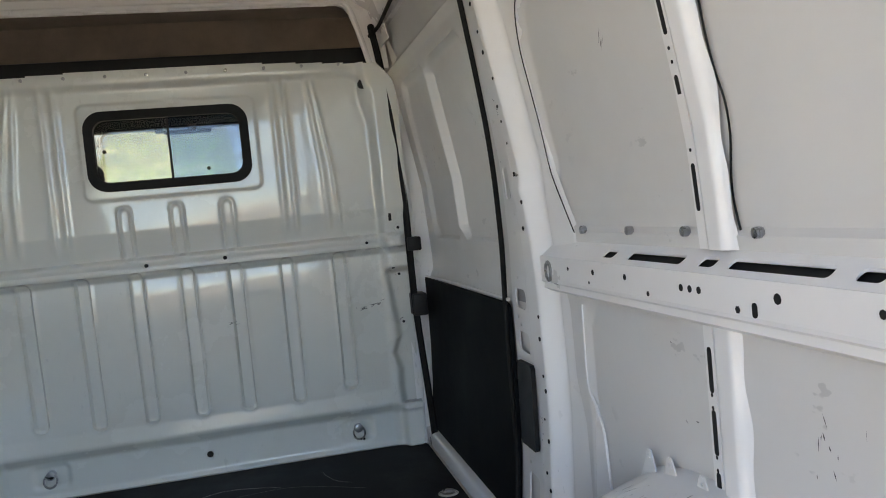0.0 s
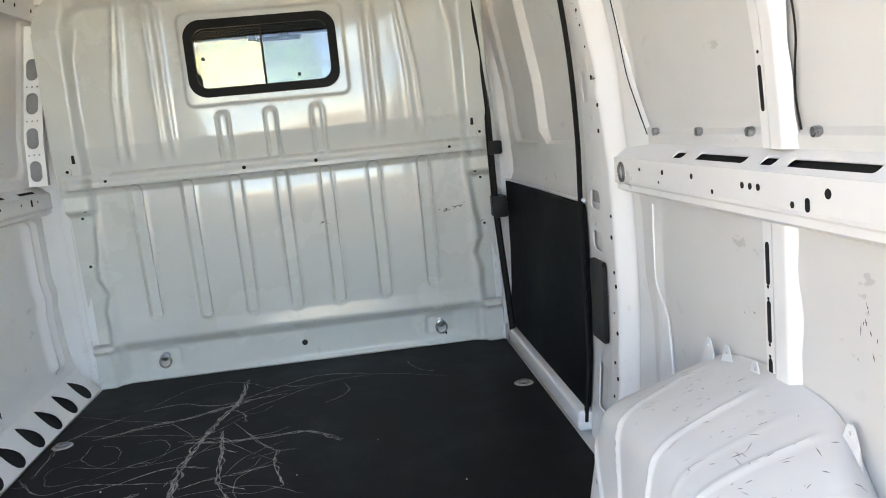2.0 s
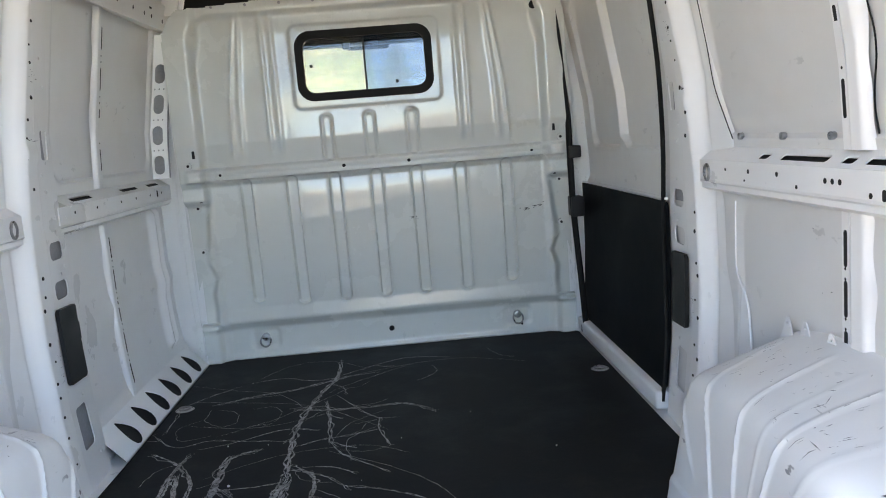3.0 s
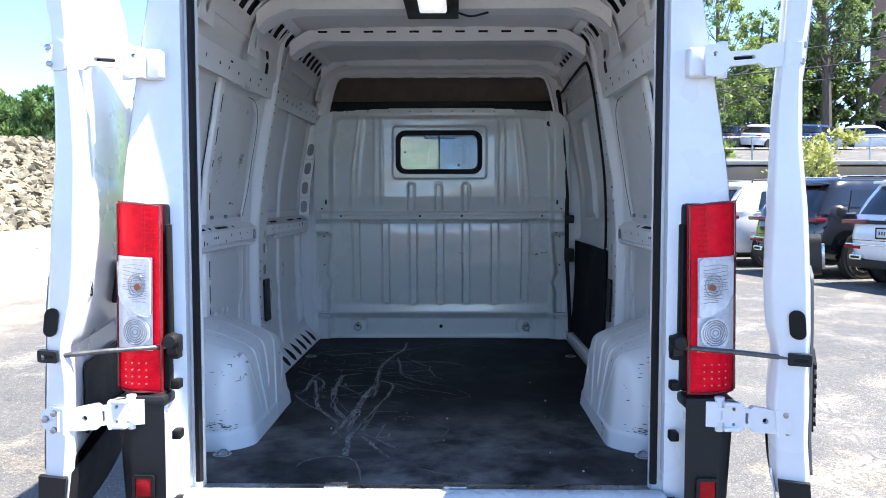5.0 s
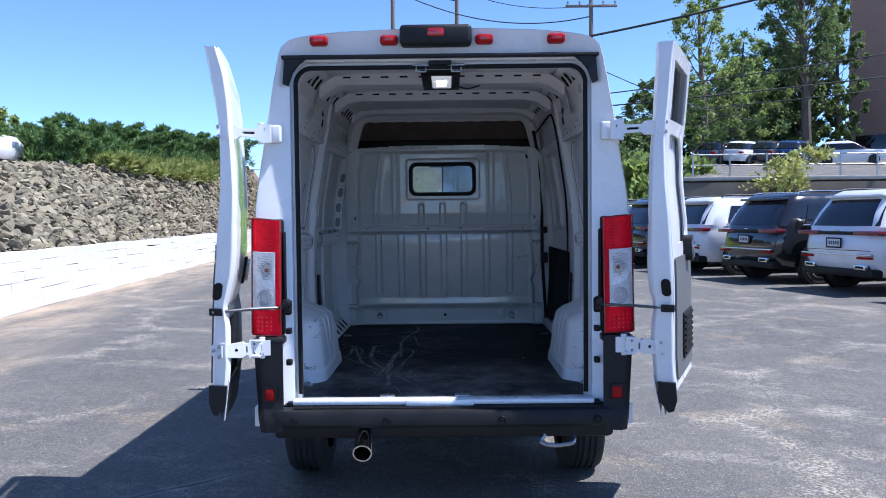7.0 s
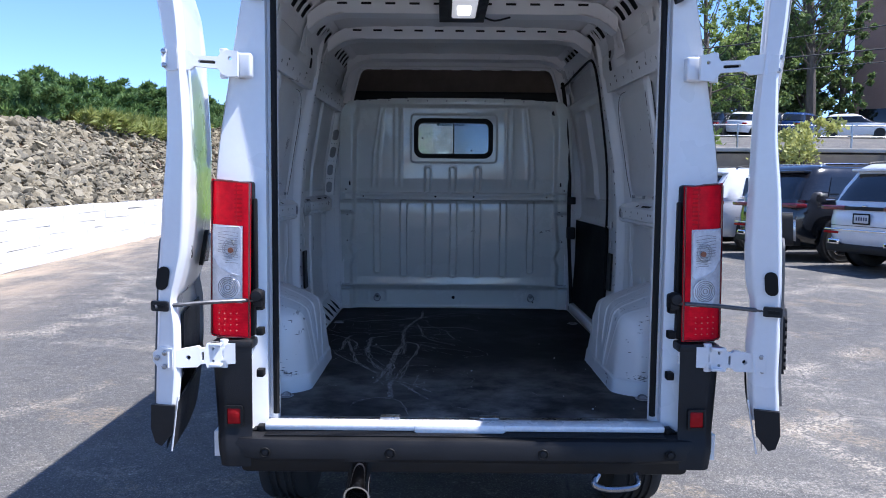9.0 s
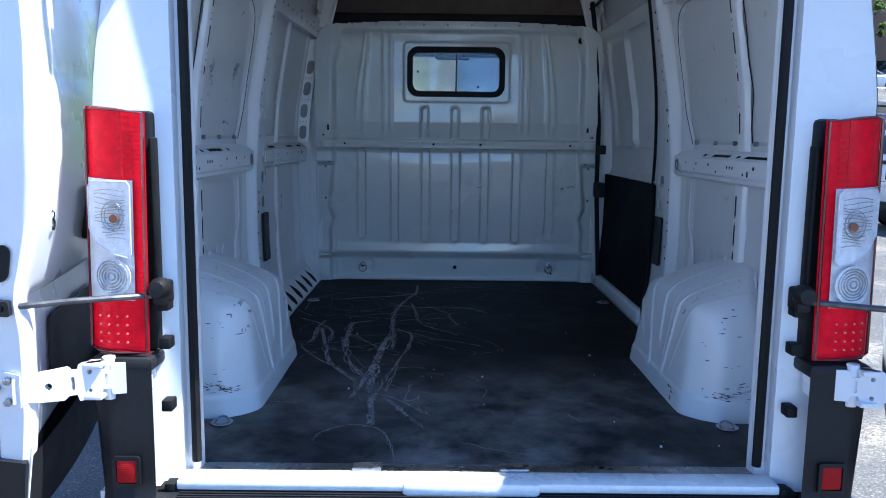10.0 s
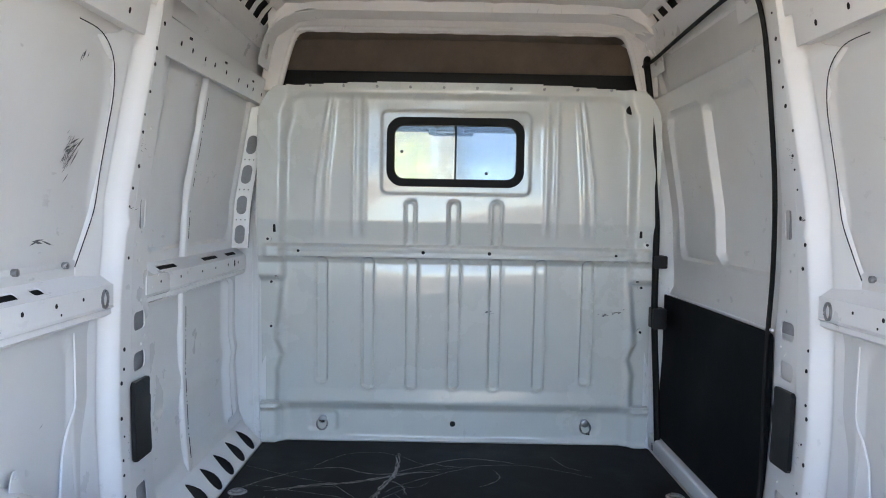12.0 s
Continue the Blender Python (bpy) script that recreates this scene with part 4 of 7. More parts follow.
for x, z in ((-0.25, 1.865), (0.12, 1.775)):
    part("pane_knob", cyl((x, 3.001, z), (x, 3.010, z), 0.007, 10), BLACK_PLASTIC, bulk)
for s in (-1, 1):
    # Edge slots are near-black blocks, shade painted instead of cut openings.
    for z, h in ((1.86, 0.115), (1.70, 0.115), (1.545, 0.08), (1.335, 0.055)):
        part("edge_slot_shade", block((s * 0.800 - 0.006, 2.985 if z > 1.45 else 3.024, z - h / 2), (s * 0.800 + 0.006, 3.10, z + h / 2), 0.002), DARK_VOID, bulk)
    for z in (1.90, 1.69, 1.475, 1.28, 1.08):
        part("washer", cyl((s * 0.828, 2.986 if z > 1.45 else 3.070, z), (s * 0.828, 3.10, z), 0.015, 14), WHITE_BULK, bulk)
        part("bolt", cyl((s * 0.828, 2.981 if z > 1.45 else 3.065, z), (s * 0.828, 3.09, z), 0.006, 8), DARK_VOID, bulk)
    ring = [(s * 0.60 + 0.024 * math.cos(a), 3.106 + 0.01 * math.sin(a), 0.632 + 0.026 * math.sin(a)) for a in (2 * math.pi * k / 18 for k in range(18))]
    part("tie_down_ring", tube(ring, 0.0045, 6, True), STEEL, bulk, "steel tie-down ring")
    part("ring_mount", cyl((s * 0.60, 3.110, 0.648), (s * 0.60, 3.145, 0.648), 0.018, 12, 0.003), STEEL, bulk)
for x, z, r in ((-0.15, 1.424, 0.008), (0.142, 1.424, 0.008), (-0.70, 1.424, 0.006), (0.70, 1.424, 0.006), (-0.005, 0.634, 0.013), (0.62, 0.597, 0.005)):
    part("bolt", cyl((x, 3.012 if z > 1 else 3.122, z), (x, 3.05 if z > 1 else 3.14, z), r, 10, 0.001), DARK_VOID, bulk)
for i in range(10):
    part("bolt", cyl((-0.65 + 0.145 * i, 2.988, 2.143), (-0.65 + 0.145 * i, 3.01, 2.143), 0.0065, 8, 0.001), STEEL, bulk)
# Near-black plug painted in place of an open hole's shade.
part("drain_hole", cyl((0.745, 2.992, 2.060), (0.745, 3.01, 2.060), 0.020, 16), DARK_VOID, bulk)


def on_bulkhead(s, x, z, lift=0.0):
    return (x, 3.128 - 0.0665 - 0.068 * (z - 1.16) - lift, z)


scuffs(1, 0.155, 1.160, 7, 0.010, 0.003, 0.0, 51, on_bulkhead, 0.02)
scuffs(1, 0.660, 1.155, 10, 0.012, 0.004, 0.1, 52, on_bulkhead, 0.022)
scuffs(1, 0.725, 1.167, 10, 0.014, 0.005, 0.2, 53, on_bulkhead, 0.024)

# arch above the bulkhead, opening to the cab's overhead space
arch_o = [(-0.86, 2.12), (-0.85, 2.26), (-0.82, 2.37), (-0.76, 2.45), (0.76, 2.45), (0.82, 2.37), (0.85, 2.26), (0.86, 2.12), (0.80, 2.12), (0.772, 2.15), (0.738, 2.28), (0.716, 2.345), (0.700, 2.366), (0.672, 2.378), (-0.672, 2.378), (-0.700, 2.366), (-0.716, 2.345), (-0.738, 2.28), (-0.772, 2.15), (-0.80, 2.12)]
part("header_arch", plate(arch_o, [], 0.02, lambda u, v, w: (u, 3.0 + w, v)), WHITE_IN, van)
lip = [(0.780, 2.14), (0.744, 2.28), (0.722, 2.352), (0.704, 2.374), (0.66, 2.386), (0.3, 2.390), (0, 2.391), (-0.3, 2.390), (-0.66, 2.386), (-0.704, 2.374), (-0.722, 2.352), (-0.744, 2.28), (-0.780, 2.14)]
part("header_bead", tube(smooth_path([(x, 2.987, z) for x, z in lip], 5), 0.011, 8), WHITE_IN, van)
for i in range(9):
    x = -0.60 + 0.15 * i
    part("header_tab", block((x - 0.034, 2.988, 2.372), (x + 0.034, 3.002, 2.384), 0.003), WHITE_IN, van)
part("cab_headliner", grid(16, 10, lambda a, b: (-0.8 + 1.6 * a, 3.06 + 1.0 * b, 2.425 - 0.03 * b + 0.01 * math.sin(3.14 * a))), HEADLINER, van, "brown-grey fabric cab headliner")
part("overhead_back", grid(24, 8, lambda a, b: (-0.84 + 1.68 * a, 3.34 + 0.03 * b + 0.004 * math.sin(40 * a), 2.15 + 0.29 * b)), HEADLINER, van, "brown-grey fabric wall of the overhead space")
for s in (-1, 1):
    part("shelf_end", grid(6, 6, lambda a, b: (s * (0.80 + 0.03 * b), 3.04 + 0.85 * a, 2.10 + 0.34 * b)), HEADLINER, van)
part("shelf_edge", block((-0.80, 3.06, 2.14), (0.80, 3.13, 2.222), 0.012), BLACK_PLASTIC, van)

for s in (-1, 1):
    part("corner_filler", block((s * 0.94 - 0.075, 3.105, 0.48), (s * 0.94 + 0.075, 3.16, 2.42), 0.004), WHITE_IN, van)

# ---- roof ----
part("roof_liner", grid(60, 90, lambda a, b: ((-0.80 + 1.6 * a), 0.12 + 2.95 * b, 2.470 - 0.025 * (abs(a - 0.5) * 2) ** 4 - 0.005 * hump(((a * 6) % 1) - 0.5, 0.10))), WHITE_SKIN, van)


def roof_bow(y, w=0.13, drop=0.062):
    """A cross beam under the roof with a row of slots and its ends turned down into the sides."""
    def path(u):
        k = abs(u)
        x = u * 0.80
        z = 2.462 - drop - 0.085 * max(0, (k - 0.80) / 0.20) ** 1.6
        return x, z
    ol = [(-0.8 + 0.1 * i, -w / 2) for i in range(17)] + [(0.8 - 0.1 * i, w / 2) for i in range(17)]
    b = part("roof_bow", plate(ol, [], 0.004, lambda u, v, t: (u, y + v, path(u / 0.8)[1] - t)), WHITE_IN, van)
    for e in (-1, 1):
        part("bow_side", grid(30, 3, lambda a, c: ((a * 2 - 1) * 0.8, y + e * (w / 2 + 0.014 * c), path(a * 2 - 1)[1] + 0.07 * c)), WHITE_IN, b)
    # Bow slots are near-black blocks; the shade in them is painted.
    for i in range(11 if drop > 0.05 else 0):
        x = -0.62 + i * 0.124
        zc = path(x / 0.8)[1] + 0.044
        part("slot", block((x - 0.026, y - w / 2 - 0.0125, zc - 0.0055), (x + 0.026, y - w / 2 - 0.0085, zc + 0.0055), 0.001, 1), DARK_VOID, b)
    for s in (-1, 1):
        bm = plate([(y - w * 0.7, 2.20), (y + w * 0.7, 2.20), (y + w / 2, 2.42), (y - w / 2, 2.42)], [rrect(y, 2.27, 0.045, 0.06, 0.012, 3)], 0.004, lambda u, v, t: (s * (lerp_table([(2.2, 0.838), (2.30, 0.818), (2.36, 0.795), (2.42, 0.735)], v) - t), u, v), [2.25, 2.3, 2.36])
        part("bow_gusset", bm, WHITE_IN, b)


for y in (0.50, 1.20, 1.92):
    roof_bow(y)
roof_bow(2.92, 0.15, 0.028)
# ladder of square holes along each roof edge
for s in (-1, 1):
    holes = [rrect(0.30 + i * 0.125, 2.388, 0.080, 0.066, 0.008, 2) for i in range(21) if min(abs(0.30 + i * 0.125 - q) for q in (0.5, 1.2, 1.92)) > 0.07]
    bm = plate([(0.14, 2.27), (3.0, 2.27), (3.0, 2.448), (0.14, 2.448)], holes, 0.004, lambda u, v, t: (s * (lerp_table([(2.27, 0.842), (2.34, 0.828), (2.40, 0.790), (2.448, 0.735)], v) - t), u, v), [2.30, 2.33, 2.36, 2.39, 2.42])
    cr = part("cant_rail", bm, WHITE_IN, van, "white roof-edge rail with a row of square holes")
    # Near-black sheet behind the square holes paints them dark as shade.
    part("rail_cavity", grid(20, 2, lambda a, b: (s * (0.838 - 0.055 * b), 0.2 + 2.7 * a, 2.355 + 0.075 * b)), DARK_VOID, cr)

    def base(a, b, s=s):
        y, z = 0.14 + 2.86 * a, 2.15 + 0.13 * b
        out = 0.045 * (1 - b) ** 0.5 * (1 - step(abs(y - 1.55) - 0.24, 0.06))
        return (s * (liner_x(z) * (1 - b) + 0.842 * b + out), y, z)
    part("cant_rail_base", grid(60, 8, base), WHITE_IN, van)

# lamp panel under the roof
lamp = part("dome_lamp_panel", block((-0.120, 0.47, 2.372), (0.114, 1.235, 2.384), 0.003), BLACK_PLASTIC, van, "black panel carrying a lit dome lamp")
part("lens", block((-0.058, 0.64, 2.350), (0.062, 1.03, 2.374), 0.010, 3), DOME, lamp, "glowing square lens")
part("bulb_glow", block((-0.030, 0.74, 2.346), (0.030, 0.93, 2.352), 0.002), DOME_HOT, lamp, "bright bulb behind the lens")
part("lamp_bezel", plate(rrect(0.002, 0.835, 0.155, 0.45, 0.01), [rrect(0.002, 0.835, 0.118, 0.386, 0.01)], 0.012, lambda u, v, w: (u, v, 2.360 + w)), BLACK_PLASTIC, lamp)
part("cable", tube(smooth_path([(0.11, 1.14, 2.38), (0.17, 1.17, 2.37), (0.25, 1.19, 2.392)], 5), 0.005, 6), CABLE, lamp)
for x in (-0.10, 0.085):
    lt = part("door_latch_striker", block((x - 0.045, 0.10, 2.318), (x + 0.045, 0.15, 2.332), 0.004), STEEL, van, "bright metal latch striker")
    part("striker_loop", tube([(x - 0.025, 0.105, 2.32), (x - 0.025, 0.105, 2.29), (x + 0.025, 0.105, 2.29), (x + 0.025, 0.105, 2.32)], 0.006, 6), STEEL, lt)
part("latch_mount", block((-0.06, 0.085, 2.322), (0.06, 0.14, 2.345), 0.004), BLACK_PLASTIC, van)

# ---- wheel arches ----
def sgnpow(v, e):
    return math.copysign(abs(v) ** e, v)


# faces of the pressing: (normal, a point on it), for the right-hand arch
ARCH_FACES = [((-0.995, 0, 0.10), (0.722, 0.9, 0.66)), ((-0.80, 0, 0.60), (0.748, 0.9, 0.915)), ((-0.70, -0.70, 0.12), (0.745, 0.626, 0.66)), ((0.75, -0.50, 0.42), (0.935, 0.585, 0.88)), ((-0.45, 0.85, 0.25), (0.72, 1.305, 0.72))]
for th in (8, 22, 35, 46, 57, 68, 80, 92, 104, 115, 126, 137, 148, 160, 172):
    c_, s_ = math.cos(radians(th)), math.sin(radians(th))
    a_, n_ = (0.390, 4.0) if c_ > 0 else (0.445, 3.2)
    cy, sz = math.copysign(abs(c_) ** (2 / n_), c_), s_ ** (2 / n_)
    gy, gz = math.copysign(abs(c_) ** (2 - 2 / n_), c_) / a_, s_ ** (2 - 2 / n_) / 0.42
    ARCH_FACES.append(((-0.42 * gz * s_ ** 2, -gy, gz), (0.97, 0.95 - a_ * cy, 0.605 + 0.42 * sz)))
ARCH_FACES = [(Vector(n).normalized(), Vector(p)) for n, p in ARCH_FACES]
ARCH_CORE = Vector((1.0, 0.94, 0.545))


# pressed ribs: lean from upright about the hub, and strength
RIBS = [(math.atan2(1, t), k) for t, k in ((1.50, 1.0), (0.67, 1.0), (0.33, 1.0), (0.0, 1.0), (-0.18, 0.35), (-0.30, 1.0), (-0.51, 0.5))]


def arch_depth(p, k=85.0):
    """Signed distance-like value, below zero inside the rounded pressing."""
    ds = [n.dot(p - q) for n, q in ARCH_FACES]
    m = max(ds)
    return m + math.log(sum(math.exp(k * (d - m)) for d in ds)) / k


def wheel_arch(s):
    nu, nv = 220, 100
    pts = {}

    def f(a, b):
        key = (round(a * nu), round(b * nv))
        if key not in pts:
            # longitude runs front to back over the top, latitude from the wall inwards
            th, ph = math.pi * a, math.pi / 2 * b
            d = Vector((-math.sin(ph), -math.cos(th) * math.cos(ph), math.sin(th) * math.cos(ph)))
            if ph > 1.2:
                d = Vector((-math.sin(ph), -math.cos(th) * math.cos(ph), max(math.sin(th) * math.cos(ph), 0.0)))
            lo, hi = 0.0, 0.9
            for _ in range(22):
                m = (lo + hi) / 2
                lo, hi = (m, hi) if arch_depth(ARCH_CORE + d * m) < 0 else (lo, m)
            p = ARCH_CORE + d * lo
            out = Vector((-1, 0, 0.1))
            face = step(p.x - 0.775, 0.02)
            # pressed ribs fan out from the hub, over the top and down the inner face
            r0, ang = math.hypot(p.y - 0.97, p.z - 0.36), math.atan2(p.z - 0.36, p.y - 0.97)
            rib = sum(k * hump(r0 * math.sin(ang - g), 0.0060) for g, k in RIBS)
            low = 0.66 + 0.06 * math.sin(9 * ang)
            p = p + Vector((-0.0060 * face, 0.0, 0.0040 * (1 - face))) * rib * step(low - p.z, 0.03) * step(p.x - 0.945, 0.02)
            flare = 0.006 * step(p.z - 0.618, 0.006)
            p = p + Vector((-flare * face, -flare if p.y < 0.75 else 0, 0))
            pts[key] = p + Vector((0.002, 0.003, 0.002)) * noise.noise(p * 9)
        p = pts[key]
        return (s * p.x, p.y, p.z)

    w = part("wheel_arch", grid(nu, nv, f), WHITE_ARCH, van, "scuffed white ribbed wheel arch")

    def on_rear(s_, y, z, lift=0.0):
        lo, hi = 0.94, 0.45
        for _k in range(16):
            m = (lo + hi) / 2
            lo, hi = (m, hi) if arch_depth(Vector((y, m, z))) < 0 else (lo, m)
        return (s_ * y, lo - lift - 0.003 - 0.006 * step(z - 0.618, 0.006), z)

    for yy, zz, cnt, ry, rz in ((0.87, 0.650, 34, 0.045, 0.012), (0.80, 0.640, 16, 0.03, 0.008), (0.84, 0.80, 14, 0.045, 0.06)):
        rg = random.Random(int(zz * 1000) + s)
        bm = bmesh.new()
        for _ in range(cnt):
            cy, cz = min(max(yy + rg.gauss(0, ry), 0.77), 0.93), max(zz + rg.gauss(0, rz), 0.60)
            l, h = rg.uniform(0.004, 0.026), rg.uniform(0.0008, 0.0022)
            bm.faces.new([bm.verts.new(on_rear(s, cy + du, cz + dz, 0.002)) for du, dz in ((-l / 2, 0), (0, -h), (l / 2, h * 0.4), (0, h))])
        tagged(part("scuffing", bm, SCUFF, w, "black rub marks on the wheel arch", False), kind="stuff")
    rg = random.Random(31 + s)
    bm = bmesh.new()
    for _ in range(90):
        y, x = rg.uniform(0.66, 1.20), rg.uniform(0.765, 0.955)
        lo, hi = 0.60, 1.06
        for _k in range(16):
            m = (lo + hi) / 2
            lo, hi = (m, hi) if arch_depth(Vector((x, y, m))) < 0 else (lo, m)
        a = rg.gauss(-0.35, 0.2) if rg.random() < 0.75 else rg.uniform(0, 3.1)
        l, h = rg.uniform(0.004, 0.022) * rg.random(), rg.uniform(0.0004, 0.0010)
        vs = []
        for du, dv in ((-l, 0), (0, -h), (l, 0), (0, h)):
            px, py = x + du * math.cos(a) - dv * math.sin(a), y + du * math.sin(a) + dv * math.cos(a)
            l2, h2 = 0.58, 1.07
            for _k in range(16):
                m = (l2 + h2) / 2
                l2, h2 = (m, h2) if arch_depth(Vector((px, py, m))) < 0 else (l2, m)
            vs.append(bm.verts.new((s * (px - 0.001), py - 0.001, l2 + 0.0045)))
        bm.faces.new(vs)
    tagged(part("scuffing", bm, SCUFF, w, "thin dark scratches on the wheel arch", False), kind="stuff")
    for y, z in ((1.215, 1.014), (1.135, 1.020), (1.025, 1.020), (0.745, 1.006)):
        ear = [(y - 0.040, z - 0.060), (y + 0.040, z - 0.060), (y + 0.020, z - 0.010), (y + 0.011, z + 0.012), (y + 0.005, z + 0.020), (y - 0.005, z + 0.020), (y - 0.011, z + 0.012), (y - 0.020, z - 0.010)]
        bm = plate(ear, [disc(y, z + 0.006, 0.004, 8)], 0.003, lambda u, v, t: (s * ((side_x(v) - 0.046 - 0.10 * max(0, z - 0.010 - v)) * taper(u) - t), u, v))
        part("weld_tab", bm, WHITE_ARCH, w)
    return w


for s in (-1, 1):
    wheel_arch(s)

# ---- floor and mat ----
part("cargo_floor", block((-0.99, 0.03, 0.44), (0.99, 3.2, 0.541), 0), WHITE_IN, van, smooth=False)
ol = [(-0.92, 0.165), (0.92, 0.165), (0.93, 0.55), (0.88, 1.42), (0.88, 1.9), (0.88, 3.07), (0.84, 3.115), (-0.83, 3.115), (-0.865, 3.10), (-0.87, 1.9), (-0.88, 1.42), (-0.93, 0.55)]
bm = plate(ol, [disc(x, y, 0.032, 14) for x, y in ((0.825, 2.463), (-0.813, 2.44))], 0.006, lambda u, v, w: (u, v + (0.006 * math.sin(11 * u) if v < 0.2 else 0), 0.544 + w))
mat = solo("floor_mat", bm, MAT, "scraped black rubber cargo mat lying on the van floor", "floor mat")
for i, (x, y) in enumerate(((0.825, 2.463), (-0.813, 2.44), (0.823, 0.50), (-0.80, 0.50))):
    c = part("floor_cup", lathe([(0.0, 0.545), (0.018, 0.545), (0.03, 0.5465), (0.034, 0.552), (0.036, 0.5505)], 18, "z"), ALLOY, van, "bright recessed tie-down cup")
    c.data.transform(Matrix.Translation((x, y, 0.007 if i > 1 else 0.0)))
    ring = [(x + 0.022 * math.cos(a), y + 0.022 * math.sin(a), 0.556 + (0.012 * max(0, math.sin(a)) if i > 1 else 0)) for a in (2 * math.pi * k / 14 for k in range(14))]
    part("tie_down_ring", tube(ring, 0.0035, 6, True), STEEL, c)
# sill plate
sill = part("rear_sill", block((-0.80, 0.05, 0.535), (0.80, 0.165, 0.556), 0.006), WHITE_SILL, van, "worn white metal sill with its sunlit brightness in the colour")
part("sill_lip", block((-0.79, 0.022, 0.548), (0.79, 0.105, 0.574), 0.008), WHITE_SILL, sill)
part("sill_bulge", block((-0.20, 0.012, 0.535), (0.16, 0.09, 0.577), 0.012), WHITE_SILL, sill)
part("mat_edge_strip", block((-0.78, 0.120, 0.556), (0.78, 0.175, 0.562), 0.002), STEEL, sill, "dull metal edge strip")
for x in (-0.30, 0.10):
    part("striker_plate", block((x - 0.04, 0.092, 0.572), (x + 0.04, 0.135, 0.584), 0.004), STEEL, sill)

# scrape marks on the mat
def scrape(pts, w, seed):
    """A chalky smear along a rough path on the mat: a few fine strands that part and rejoin."""
    rnd = random.Random(seed)
    ps = smooth_path([(x, y, 0) for x, y in pts], 22)
    bm = bmesh.new()
    w *= 0.80
    strands = 1 if w < 0.0032 else (2 if w < 0.0055 else 3)
    for k in range(strands):
        off, ph = (k - (strands - 1) / 2) * w * 1.5, rnd.uniform(0, 50)
        rows = []
        for i, p in enumerate(ps):
            d = (ps[min(i + 1, len(ps) - 1)] - ps[max(i - 1, 0)]).normalized()
            n = Vector((-d.y, d.x, 0))
            q1, q2 = noise.noise(Vector((i * 0.16, ph, 0))), noise.noise(Vector((i * 0.35, ph + 9, 3)))
            c = p + n * (off * (0.3 + 1.6 * abs(q1)) + 0.007 * q1 + 0.002 * q2)
            h = max(0.0009, w * (0.36 + 0.5 * q2)) * min(1, 0.25 + 6 * min(i, len(ps) - 1 - i) / len(ps))
            rows.append([bm.verts.new((q.x, q.y, 0.5512 + 0.0003 * k)) for q in (c - n * h, c + n * h)])
        for a, b in zip(rows, rows[1:]):
            bm.faces.new((a[0], a[1], b[1], b[0]))
    part("scrape_mark", bm, SMEAR, mat, smooth=False)


SCRAPES_FRONT = [
    (0.01, [(-0.24, 2.94), (-0.24, 2.68), (-0.29, 2.47), (-0.32, 2.3), (-0.34, 2.07), (-0.33, 1.8), (-0.32, 1.68)]),
    (0.009, [(-0.32, 1.68), (-0.34, 1.6), (-0.35, 1.49), (-0.36, 1.39)]),
    (0.007, [(-0.31, 1.68), (-0.31, 1.57), (-0.31, 1.42)]),
    (0.007, [(-0.32, 1.76), (-0.25, 1.71), (-0.23, 1.6), (-0.25, 1.36)]),
    (0.004, [(-0.24, 2.68), (-0.16, 2.75), (0.05, 2.88), (0.26, 2.82)]),
    (0.003, [(-0.27, 2.46), (-0.16, 2.59), (0.08, 2.78)]),
    (0.004, [(-0.23, 2.45), (-0.11, 2.22), (-0.05, 2.14), (0.02, 2.13)]),
    (0.006, [(-0.05, 2.14), (-0.05, 2.03), (-0.01, 1.88)]),
    (0.005, [(-0.32, 1.94), (-0.25, 1.98), (-0.15, 2.0), (-0.05, 2.03)]),
    (0.007, [(-0.26, 2.38), (-0.23, 2.18), (-0.21, 1.94)]),
    (0.003, [(-0.32, 2.3), (-0.46, 2.52), (-0.61, 2.6), (-0.86, 2.75)]),
]
SCRAPES_FRONT_MORE = [
    (0.004, [(-0.34, 1.99), (-0.51, 2.04), (-0.64, 2.07), (-0.74, 2.04), (-0.86, 2.18)]),
    (0.01, [(-0.43, 1.95), (-0.51, 1.91), (-0.54, 1.85), (-0.53, 1.69), (-0.53, 1.53), (-0.51, 1.42)]),
    (0.003, [(-0.67, 2.39), (-0.61, 2.36), (-0.58, 2.3), (-0.58, 2.22), (-0.64, 2.2)]),
    (0.003, [(-0.54, 2.36), (-0.46, 2.37), (-0.42, 2.3), (-0.43, 2.21), (-0.48, 2.15)]),
    (0.008, [(-0.67, 1.97), (-0.69, 1.8), (-0.68, 1.68), (-0.68, 1.52)]),
    (0.006, [(-0.68, 1.8), (-0.64, 1.64), (-0.6, 1.44)]),
    (0.005, [(-0.53, 1.69), (-0.46, 1.59), (-0.39, 1.47), (-0.33, 1.42)]),
    (0.005, [(-0.21, 1.96), (-0.16, 1.84), (-0.01, 1.67)]),
    (0.003, [(-0.21, 1.88), (0.05, 1.65), (0.16, 1.48), (0.17, 1.39)]),
    (0.005, [(-0.32, 1.8), (-0.26, 1.73), (-0.18, 1.66), (-0.12, 1.57)]),
]
